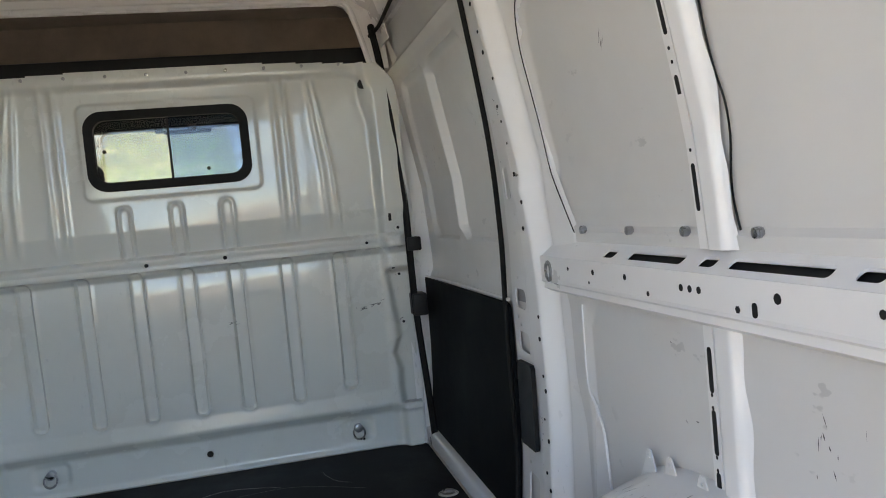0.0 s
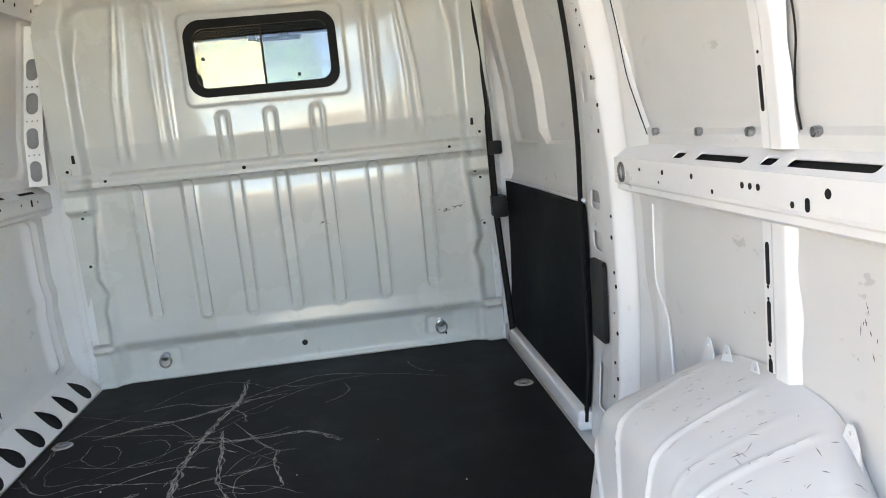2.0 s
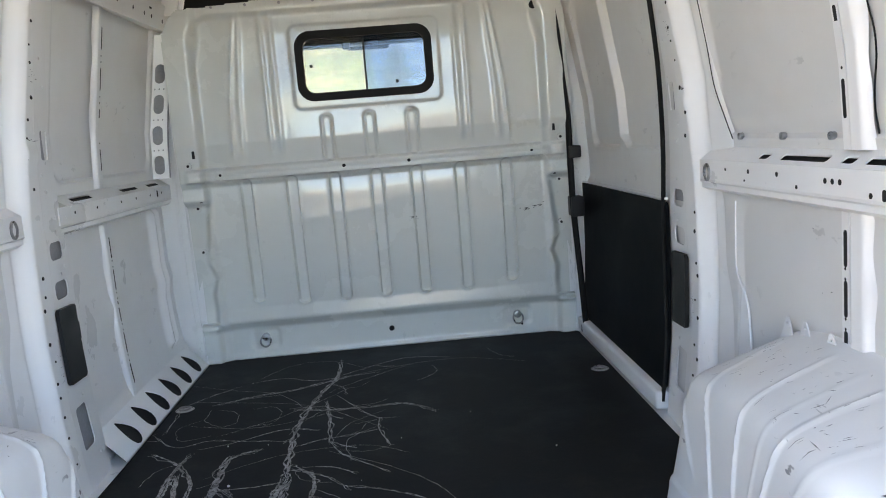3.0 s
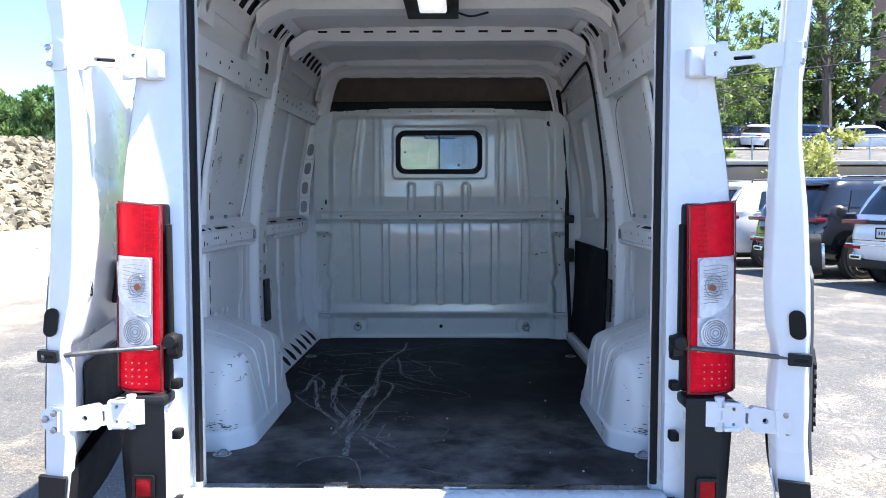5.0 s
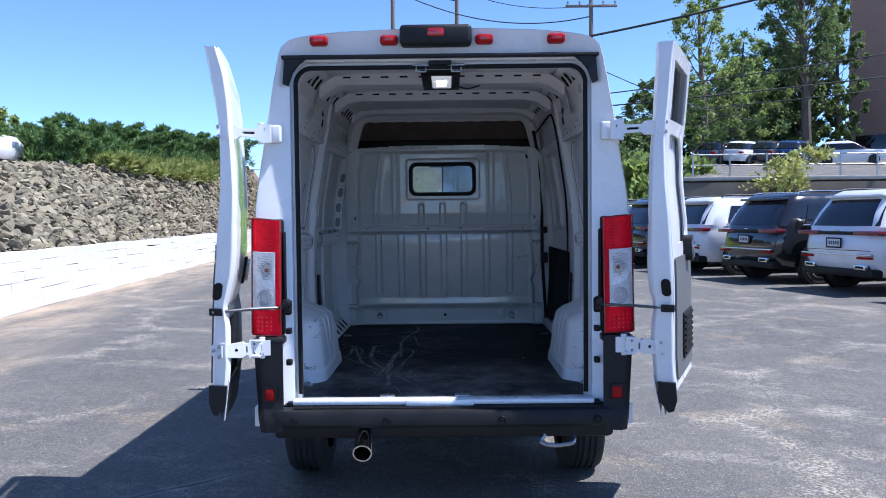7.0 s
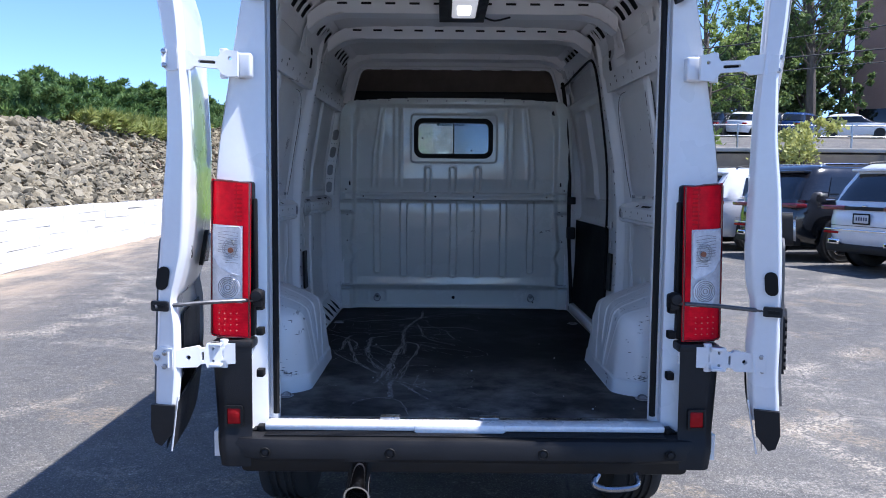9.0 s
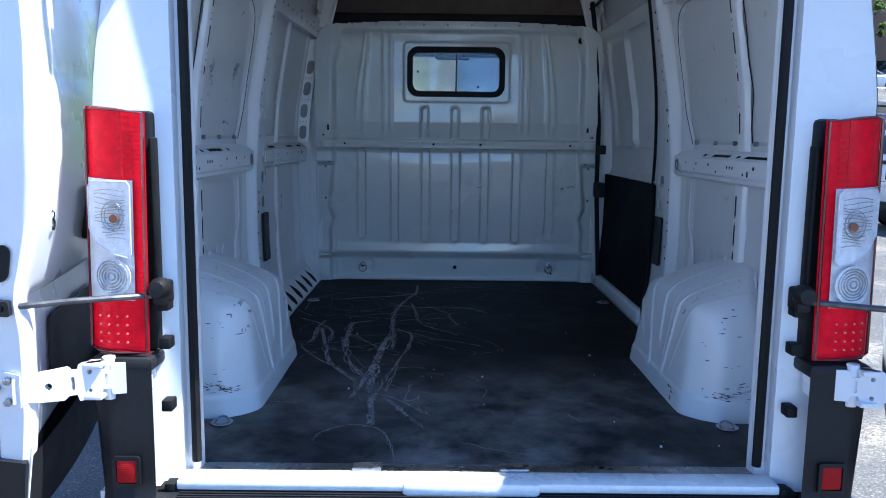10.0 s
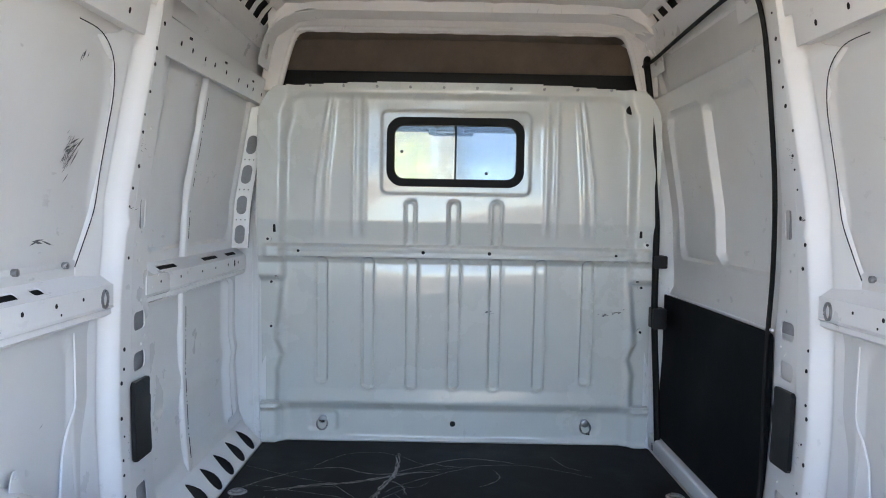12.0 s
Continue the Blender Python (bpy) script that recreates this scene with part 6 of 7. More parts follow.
    part("cladding_face", grid(10, 4, lambda a, b: at(0.01 + width * a * 0.98, -0.012 - 0.022 * math.sin(math.pi * a), 0.515 + (0.185 + 0.10 * a) * b + 0.05 * a * (1 - b))), BLACK_PLASTIC, d)
    part("cladding_back", grid(10, 4, lambda a, b: at(0.01 + width * a * 0.98, 0.010, 0.515 + (0.185 + 0.10 * a) * b + 0.05 * a * (1 - b))), BLACK_PLASTIC, d)
    part("cladding_edge", tube([at(0.004, -0.010, 0.72), at(0.004, -0.010, 0.62), at(0.004, -0.010, 0.512)], 0.0035, 6), WHITE_OUT, d)
    if s < 0:
        fc = bpy.data.curves.new("numeral", "FONT")
        fc.body, fc.size, fc.extrude = "3", 0.075, 0.001
        tmp = new("numeral", fc)
        me = bpy.data.meshes.new_from_object(tmp)
        bpy.data.objects.remove(tmp)
        me.materials.append(RUBBER)
        px, py, pz = at(0.105, -0.024, 1.232)
        me.transform(Matrix.Translation((px, py, pz)) @ Matrix(((ux, 0, uy, 0), (uy, 0, -ux, 0), (0, 1, 0, 0), (0, 0, 0, 1))))
        hang(new("numeral", me), d, "black stick-on numeral")
        hd = part("handle", plate(rrect(0.445, 1.245, 0.085, 0.15, 0.035, 5), [], 0.016, lambda u, v, w: at(u, -0.026 - w, v)), BLACK_PLASTIC, d, "black outer door handle")
        part("handle_grip", plate(rrect(0.452, 1.245, 0.022, 0.12, 0.010, 4), [], 0.016, lambda u, v, w: at(u, -0.042 - w, v)), STEEL, hd)
        # Part black plastic, part the recess's shade put in as black.
        part("plate_recess", plate(rrect(width * 0.58, 0.88, width * 0.66, 0.24, 0.03, 4), [], 0.004, lambda u, v, w: at(u, 0.004 - w, v)), BLACK_PLASTIC, d, "black plastic inset that also paints in the plate recess's shade")
    return d, at


DOORS = {1: rear_door(1, -0.110, 0.39, 0.921, 0.72), -1: rear_door(-1, -0.130, -0.18, 0.984, 0.80)}

for s in (-1, 1):
    at = DOORS[s][1]
    for z in (0.862, 1.965):
        bx = side_x(z) * 0.957 - (0.10 if z < 1 else 0.05)
        h = part("hinge", block((s * bx - 0.034, REAR - 0.030, z - 0.046), (s * bx + 0.034, REAR + 0.02, z + 0.046), 0.010, 3), WHITE_OUT, van, "white painted door hinge")
        low = z < 1
        if low:
            half = [(0.0, 0.040), (0.045, 0.040), (0.048, 0.024), (0.070, 0.024), (0.073, 0.046), (0.125, 0.046), (0.130, 0.030), (0.150, 0.030), (0.160, 0.040), (0.215, 0.036), (0.245, 0.030), (0.27, 0.030)]
            cut = [rrect(0.059, 0.0, 0.010, 0.030, 0.003, 2), rrect(0.140, 0.0, 0.009, 0.034, 0.003, 2), disc(0.195, 0.0, 0.009, 10), disc(0.100, 0.024, 0.006, 8), disc(0.100, -0.024, 0.006, 8)]
        else:
            half = [(0.0, 0.046), (0.040, 0.050), (0.062, 0.040), (0.075, 0.022), (0.16, 0.020), (0.175, 0.034), (0.235, 0.036), (0.27, 0.028)]
            cut = [rrect(0.115, 0.0, 0.062, 0.012, 0.005, 3), disc(0.030, 0.018, 0.008, 8)]
        bm = plate(half + [(u, -v) for u, v in reversed(half)], cut, 0.022, lambda u, v, w: (s * (bx + 0.01 + u * (1.10 - bx) / 0.27), REAR - 0.035 - 0.125 * (u / 0.27) ** 1.3 - w, z + v))
        part("hinge_arm", bm, WHITE_OUT, h)
        # Near-black strip added behind the arm paints shade into its cutouts.
        part("hinge_web", grid(8, 1, lambda a, b: (s * (bx + 0.05 + a * (1.04 - bx)), REAR - 0.038 - 0.12 * a ** 1.3, z - 0.018 + 0.036 * b)), DARK_VOID, h)
        if low:
            for e in (-1, 1):
                part("arm_flange", block((s * (bx + 0.085) - 0.022, REAR - 0.100, z + e * 0.040 - 0.006), (s * (bx + 0.085) + 0.022, REAR - 0.050, z + e * 0.040 + 0.006), 0.003), WHITE_OUT, h)
        part("knuckle", cyl((s * (bx + 0.06), REAR - 0.055, z - 0.055), (s * (bx + 0.06), REAR - 0.055, z + 0.055), 0.016, 14, 0.003), WHITE_OUT, h)
        part("door_leaf", plate([(-0.045, z - 0.040), (0.010, z - 0.046), (0.048, z - 0.012), (0.048, z + 0.022), (0.012, z + 0.046), (-0.045, z + 0.040)] if z < 1 else rrect(-0.018, z, 0.062, 0.085, 0.012, 3), [], 0.010, lambda u, v, w: at(0.026 + 0.4 * u - w, 0.050 + 0.8 * u, v)), WHITE_OUT, h)
        for v, dz in (((0.050, 0.026), (0.052, -0.026), (0.084, 0.006)) if z < 1 else ((0.068, 0.024), (0.068, -0.024))):
            part("bolt", cyl(at(0.020 + 0.3 * (v - 0.05), v * 0.85, z + dz), at(-0.002 + 0.3 * (v - 0.05), v * 0.85, z + dz), 0.010, 6, 0.002), STEEL, h)
    rod0, rod1 = (s * 0.815, REAR - 0.015, 1.066), at(0.010, 0.062, 1.060)
    cs = part("check_strap", tube([rod0, tuple((Vector(rod0) + Vector(rod1)) / 2 + Vector((0, -0.02, 0.006))), rod1], 0.0080, 8), ROD, van, "dark steel door check rod")
    part("strap_knob", moved(lathe([(0.0, -0.060), (0.020, -0.058), (0.027, -0.040), (0.027, -0.020), (0.020, -0.010), (0.0, -0.008)], 12), Matrix.Translation((s * 0.812, REAR + 0.01, 1.084))), BLACK_PLASTIC, cs)
    part("strap_block", block((s * 0.810 - 0.018, REAR - 0.035, 1.040), (s * 0.810 + 0.018, REAR + 0.03, 1.100), 0.008), BLACK_PLASTIC, cs, "black rod bracket")

# ---- roof-edge lamps ----
for x in (-0.625, -0.262, 0.230, 0.600):
    m_ = part("marker_lamp", block((x - 0.046, REAR - 0.022, 2.418), (x + 0.046, REAR + 0.04, 2.466), 0.016, 3), RED_DIM, van, "small red roof marker lamp")
    part("marker_lens", block((x - 0.026, REAR - 0.028, 2.432), (x + 0.026, REAR - 0.017, 2.456), 0.005), BRAKE_GLOW, m_)
hb = part("high_brake_lamp", block((-0.205, REAR - 0.045, 2.408), (0.165, REAR + 0.10, 2.515), 0.022, 3), BLACK_PLASTIC, van, "black housing with a red centre brake lamp")
part("brake_lens", block((-0.062, REAR - 0.055, 2.450), (0.022, REAR - 0.040, 2.492), 0.008), BRAKE_GLOW, hb, "red centre lens")
part("rain_gutter", block((-0.82, REAR - 0.010, 2.352), (0.82, REAR + 0.03, 2.370), 0.004), BLACK_PLASTIC, van)

# ---- underside, exhaust and wheels ----
part("underbody", block((-0.90, 0.05, 0.36), (0.90, 5.1, 0.46), 0.03), BLACK_PLASTIC, van)
part("rear_axle", cyl((-0.75, 0.94, 0.33), (0.75, 0.94, 0.33), 0.05, 12), BLACK_PLASTIC, van)
bm = lathe([(0.042, 0.40), (0.045, 0.40), (0.047, -0.06), (0.050, -0.085), (0.050, -0.10), (0.043, -0.10), (0.041, -0.05), (0.040, 0.20), (0.0, 0.20)], 24)
moved(bm, Matrix.Translation((-0.415, 0.0, 0.362)) @ pose(0, 0, 0, 20, 0, 0))
part("exhaust_pipe", bm, CHROME, van, "bright steel exhaust tailpipe")
part("exhaust_hanger", cyl((-0.415, 0.2, 0.40), (-0.415, 0.2, 0.45), 0.012, 8), BLACK_PLASTIC, van)
part("tow_eye", tube(smooth_path([(0.52, -0.03, 0.40), (0.50, -0.06, 0.37), (0.56, -0.07, 0.355), (0.66, -0.06, 0.365), (0.67, -0.02, 0.40)], 5), 0.012, 8), STEEL, van, "bare metal tow eye")


def wheel(parent, x, y, r, w, name="wheel", lab="black tyre on a steel wheel"):
    s = 1 if x > 0 else -1
    prof = [(r * 0.62, -w / 2), (r * 0.86, -w * 0.52), (r * 0.95, -w * 0.48), (r, -w * 0.36)]
    for k in (-0.22, -0.08, 0.08, 0.22):
        prof += [(r, w * (k - 0.045)), (r - 0.010, w * (k - 0.03)), (r - 0.010, w * (k + 0.03)), (r, w * (k + 0.045))]
    prof += [(r, w * 0.36), (r * 0.95, w * 0.48), (r * 0.86, w * 0.52), (r * 0.62, w / 2)]
    t = Matrix.Translation((x, y, r - 0.004 - DIP))
    wh = part(name, moved(lathe(prof, 40, "x"), t), TYRE, parent, lab)
    rim = [(0.0, s * w * 0.28), (r * 0.18, s * w * 0.30), (r * 0.22, s * w * 0.22), (r * 0.50, s * w * 0.20), (r * 0.56, s * w * 0.40), (r * 0.63, s * w * 0.47), (r * 0.64, -s * w * 0.4)]
    part("rim", moved(lathe(rim, 30, "x"), t), STEEL, wh)


for x in (-0.845, 0.845):
    for y in (0.94, 4.39):
        wheel(van, x, y, 0.36, 0.235)

# ---- cab, seen through the bulkhead window ----
for s in (-1, 1):
    ol = [(BODY_END, 0.42), (5.02, 0.42), (5.05, 1.05), (4.62, 1.25), (3.80, 2.36), (BODY_END, 2.36)]
    win = [(3.45, 1.30), (4.42, 1.30), (3.92, 2.05), (3.45, 2.05)]
    bm = plate(ol, [win], 0.05, lambda u, v, w: (s * (side_x(v) - w) * (1 - 0.03 * max(0, u - 4.2)), u, v), [0.8, 1.0, 1.35, 1.63, 2.0, 2.25])
    cd = part("cab_side", bm, WHITE_OUT, van)
    gl = part("cab_door_glass", plate([(3.44, 1.29), (4.45, 1.29), (3.93, 2.06), (3.44, 2.06)], [], 0.004, lambda u, v, w: (s * (side_x(v) - 0.02 - w) * (1 - 0.03 * max(0, u - 4.2)), u, v), [1.63, 2.0]), PANE, cd)
    gl.visible_shadow = False
    part("cab_pillar_trim", grid(4, 8, lambda a, b: (s * (0.86 + 0.05 * a - 0.04 * b), 3.12 + 0.14 * a, 0.6 + 1.8 * b)), HEADLINER, van)
part("cab_roof", grid(14, 8, lambda a, b: ((-0.9 + 1.8 * a) * (0.97 - 0.05 * b), BODY_END - 0.01 + 0.58 * b, lerp_table([(-0.01, 2.36), (0.05, 2.43), (0.15, 2.48), (0.5, 2.51), (1, 2.36)], 0.5 - abs(a - 0.5)) - 0.09 * b ** 2)), WHITE_OUT, van)
wsm = (grid(10, 10, lambda a, b: ((-0.84 + 1.68 * a) * (1 + 0.06 * (1 - b)), 4.62 - 0.80 * b + 0.10 * (1 - (2 * a - 1) ** 2), 1.22 + 1.13 * b)))
bmesh.ops.solidify(wsm, geom=wsm.faces, thickness=0.006)
ws = part("windscreen", wsm, PANE, van, "clear windscreen")
ws.visible_shadow = False
part("bonnet", grid(12, 8, lambda a, b: ((-0.96 + 1.92 * a), 4.60 + 0.62 * b + 0.12 * (1 - (2 * a - 1) ** 2) * b, 1.24 - 0.22 * b - 0.35 * max(0, b - 0.8) * 2)), WHITE_OUT, van)
part("nose", grid(12, 6, lambda a, b: ((-0.96 + 1.92 * a), 5.22 + 0.12 * (1 - (2 * a - 1) ** 2) + 0.03 * math.sin(3 * b), 0.36 + 0.55 * b)), BLACK_PLASTIC, van)
part("dashboard", block((-0.92, 4.10, 0.95), (0.92, 4.62, 1.20), 0.06, 3), BLACK_PLASTIC, van, "dark cab dashboard")
part("cab_floor", block((-0.95, 3.2, 0.44), (0.95, 4.7, 0.52), 0.0), BLACK_PLASTIC, van, smooth=False)
part("cab_mirror", block((-0.14, 3.98, 2.03), (0.10, 4.03, 2.10), 0.015, 3), BLACK_PLASTIC, van, "black rear-view mirror")
for x in (-0.46, 0.46):
    seat = part("cab_seat", block((x - 0.25, 3.36, 0.98), (x + 0.25, 3.50, 1.62), 0.05, 3), CLOTH, van, "black cloth cab seat")
    part("headrest", block((x - 0.13, 3.36, 1.655), (x + 0.13, 3.46, 1.86), 0.045, 3), CLOTH, seat, "black seat headrest")
    part("cushion", block((x - 0.25, 3.45, 0.78), (x + 0.25, 3.98, 0.98), 0.06, 3), CLOTH, seat)

part("windscreen_header", block((-0.80, 3.80, 2.035), (0.80, 3.88, 2.16), 0.015, 3), BLACK_PLASTIC, van, "dark upper edge of the windscreen")
for x in (-0.13, 0.02):
    part("visor_clip", block((x - 0.02, 3.78, 2.015), (x + 0.02, 3.82, 2.05), 0.005), BLACK_PLASTIC, van)

# ---- surroundings: left side, timber wall, rock bank and junipers ----
def wall_x(y):
    return -6.36 - 0.0878 * y


wall_l = thing("retaining_wall", "low retaining wall of white-painted horizontal timbers", "wall", (wall_x(0), 0, 0), kind="structure")
PLANK = {}
for n_len in (2.4, 1.8):
    bm = block((-0.09, -n_len / 2 + 0.001, -0.0838), (0.09, n_len / 2 - 0.001, 0.0838), 0.003, 1)
    PLANK[n_len] = mesh_of("timber", bm, TIMBER, False)
yaw = math.degrees(math.atan2(0.0878, 1))
rnd = random.Random(3)
for row in range(6):
    y = -14.0 + (row % 2) * 1.1
    while y < 46:
        ln = 2.4 if rnd.random() < 0.7 else 1.8
        c = y + ln / 2
        ob = new("timber", PLANK[ln])
        ob.matrix_basis = pose(wall_x(c) - 0.09 - 0.010 * row + rnd.uniform(-0.003, 0.003), c, 0.085 + row * 0.168, rnd.uniform(-1, 1), rnd.uniform(-0.2, 0.2), yaw)
        ob.parent = wall_l
        ob.matrix_parent_inverse = wall_l.matrix_basis.inverted()
        y += ln


def crest(y):
    """Top edge of the rock bank: x and z at y."""
    return -10.2 - 0.062 * y, 2.05 + 0.058 * y


def bank(y, k):
    """A place on the bank, k from the wall top (0) to the crest (1)."""
    cx, cz = crest(y)
    x0 = wall_x(y) - 0.22
    return Vector((x0 + (cx - x0) * k, y, 0.93 + (cz - 0.93) * k ** 0.92))


bm = grid(60, 14, lambda a, b: bank(-16 + 66 * a, b) + Vector((0, 0, -0.10)))
rock_bank = solo("rock_bank", bm, SOIL, "sloping bank of loose grey quarry rock behind the wall", "rock bank", "structure")


def rock_mesh(seed, r):
    rg = random.Random(seed)
    bm = bmesh.new()
    for _ in range(20):
        v = Vector((rg.gauss(0, 1), rg.gauss(0, 1), rg.gauss(0, 1))).normalized() * rg.uniform(0.72, 1.05)
        bm.verts.new((v.x * r * rg.uniform(0.9, 1.3), v.y * r * rg.uniform(0.8, 1.1), v.z * r * 0.46))
    got = bmesh.ops.convex_hull(bm, input=bm.verts)
    bmesh.ops.delete(bm, geom=[g for g in got["geom_interior"] if isinstance(g, bmesh.types.BMVert)], context="VERTS")
    return bm


ROCKS = [mesh_of("rock", rock_mesh(i, 0.18), ROCK, False) for i in range(10)]
rnd = random.Random(11)
for i in range(300):
    y, k = rnd.uniform(5.0, 17.0), rnd.random()
    p = bank(y, k)
    sc = rnd.choice((0.5, 0.65, 0.8, 1.0, 1.25)) * rnd.uniform(0.85, 1.15)
    ob = new("rock", ROCKS[i % 10])
    ob.matrix_basis = Matrix.Translation(p + Vector((0, 0, 0.02))) @ pose(0, 0, 0, rnd.uniform(-35, 35), rnd.uniform(10, 50), rnd.uniform(0, 360)) @ Matrix.Scale(sc, 4)
    ob.parent = rock_bank
verts, faces = [], []
protos = []
for i in range(8):
    b = rock_mesh(50 + i, 0.18)
    b.verts.index_update()
    protos.append(([v.co.copy() for v in b.verts], [[v.index for v in f.verts] for f in b.faces]))
    b.free()
for i in range(10500):
    y = rnd.uniform(3, 48) if i % 3 else rnd.uniform(4, 20)
    p = bank(y, rnd.uniform(0, 1.02))
    sc = rnd.choice((0.32, 0.45, 0.6, 0.75, 0.95)) * rnd.uniform(0.8, 1.2)
    m = Matrix.Translation(p + Vector((0, 0, rnd.uniform(-0.06, 0.03)))) @ pose(0, 0, 0, rnd.uniform(-40, 40), rnd.uniform(0, 60), rnd.uniform(0, 360)) @ Matrix.Scale(sc, 4)
    vs, fs = protos[i % 8]
    o = len(verts)
    verts += [tuple(m @ v) for v in vs]
    faces += [[o + k for k in f] for f in fs]
me = bpy.data.meshes.new("rock_fill")
me.from_pydata(verts, [], faces)
me.materials.append(ROCK_STUFF)
rf = new("rock_fill", me)
tagged(rf, "smaller grey and tan rocks filling the bank", "rocks", "", "stuff")

# strip of soil and the upper lot behind the crest
solo("upper_lot", grid(20, 6, lambda a, b: Vector((crest(-16 + 90 * a)[0] + 0.15 - 30 * b, -16 + 90 * a, crest(-16 + 90 * a)[1] - 0.06 + 0.05 * b))), SOIL, "bare brown soil edge above the rock bank", "ground", "structure")


def spray_mesh(name, centres, mat_, count, size, up, seed, aspect=0.35, droop=0.0):
    """Many small leaf blades scattered through round clumps."""
    rg = random.Random(seed)
    vs, fs = [], []
    for c, r in centres:
        c = Vector(c)
        for _ in range(count):
            d = Vector((rg.gauss(0, 1), rg.gauss(0, 1), rg.gauss(0, 1))).normalized()
            p = c + Vector((d.x * r, d.y * r, d.z * r * 0.8)) * abs(rg.gauss(0, 0.75))
            g = (d * 0.8 + Vector((rg.uniform(-0.6, 0.6), rg.uniform(-0.6, 0.6), up + rg.uniform(-0.5, 0.5) - droop))).normalized()
            side = g.cross(Vector((rg.gauss(0, 1), rg.gauss(0, 1), rg.gauss(0, 1)))).normalized()
            l = size * rg.uniform(0.6, 1.4)
            w = l * aspect
            o = len(vs)
            vs += [tuple(p - side * w * 0.3), tuple(p + g * l * 0.5 - side * w), tuple(p + g * l), tuple(p + g * l * 0.5 + side * w)]
            fs.append((o, o + 1, o + 2, o + 3))
    me = bpy.data.meshes.new(name)
    me.from_pydata(vs, [], fs)
    me.materials.append(mat_)
    return me


def bush(name, loc, r, h, mat_, seed, label, category, group, count=130, size=0.28, up=0.6, aspect=0.2):
    rg = random.Random(seed)
    e = thing(name, label, category, loc, group)
    cs, stems = [], []
    lumps = 34 if mat_ is LEAF_J else 13
    for i in range(lumps):
        a, k = rg.uniform(0, 6.28), rg.random() ** 0.6
        c = (loc[0] + r * k * math.cos(a), loc[1] + r * k * math.sin(a), loc[2] + h * rg.uniform(0.25, 0.85) * (1.1 - 0.45 * k))
        cs.append((c, (0.30 if lumps < 20 else 0.17) * max(r, h) * rg.uniform(0.7, 1.2)))
        stems.append(c)
    for i in range(7 if lumps < 20 else 13):
        a = rg.uniform(0, 6.28)
        if lumps < 20:
            cs.append(((loc[0] + r * 1.05 * math.cos(a), loc[1] + r * 1.05 * math.sin(a), loc[2] + h * rg.uniform(0.8, 1.12)), 0.12 * h))
            continue
        # arching shoots that taper to a feathery point
        reach, rise = rg.uniform(0.7, 1.35) * r, h * rg.uniform(0.75, 1.35)
        for q in (0.45, 0.6, 0.75, 0.88, 1.0):
            cs.append(((loc[0] + reach * q * math.cos(a), loc[1] + reach * q * math.sin(a), loc[2] + rise * (1 - (1 - q) ** 1.7)), h * (0.15 - 0.105 * q)))
    cr = new("foliage", spray_mesh("foliage", cs, mat_, count, size, up, seed, aspect))
    hang(cr, e)
    bm = bmesh.new()
    for c in stems[:6]:
        t = tube([loc, tuple((Vector(loc) + Vector(c)) / 2 + Vector((0, 0, 0.1))), c], lambda q: 0.03 * (1 - 0.7 * q), 5)
        me = bpy.data.meshes.new("tmp")
        t.to_mesh(me)
        t.free()
        bm.from_mesh(me)
        bpy.data.meshes.remove(me)
    part("stems", bm, BARK, e)
    return e


rnd = random.Random(21)
y = 8.0
i = 0
while y < 48:
    cx, cz = crest(y)
    hh = rnd.uniform(0.75, 1.15) * (0.95 + 0.008 * y)
    if not 15.8 < y < 19.6:
        bush("juniper_bush", (cx - 1.0 + rnd.uniform(-0.4, 0.3), y, cz - 0.1), rnd.uniform(0.95, 1.25), hh, LEAF_J, 300 + i, "spreading dark green juniper bush on top of the rock bank", "bush", "junipers along the bank", 105, 0.17, 0.7, 0.13)
    y += rnd.uniform(1.15, 1.6)
    i += 1
for k, (y, kk) in enumerate(((22.6, 0.97), (24.0, 0.93), (25.2, 0.97), (26.4, 0.86), (27.6, 0.93), (28.8, 0.80), (30.0, 0.90), (31.4, 0.97), (32.4, 0.78), (33.8, 0.88), (35.5, 0.94))):
    p = bank(y, kk)
    bush("weed_clump", tuple(p), 0.75, 0.24, GRASS, 420 + k, "pale green weeds growing on the rock bank", "weeds", "weeds on the bank", 90, 0.25, 0.9, 0.12)


# ---- trees ----
def lot_z(y):
    """Height of the raised lot, which climbs away from its wall."""
    return 3.0 + 0.085 * (y - 28.5)


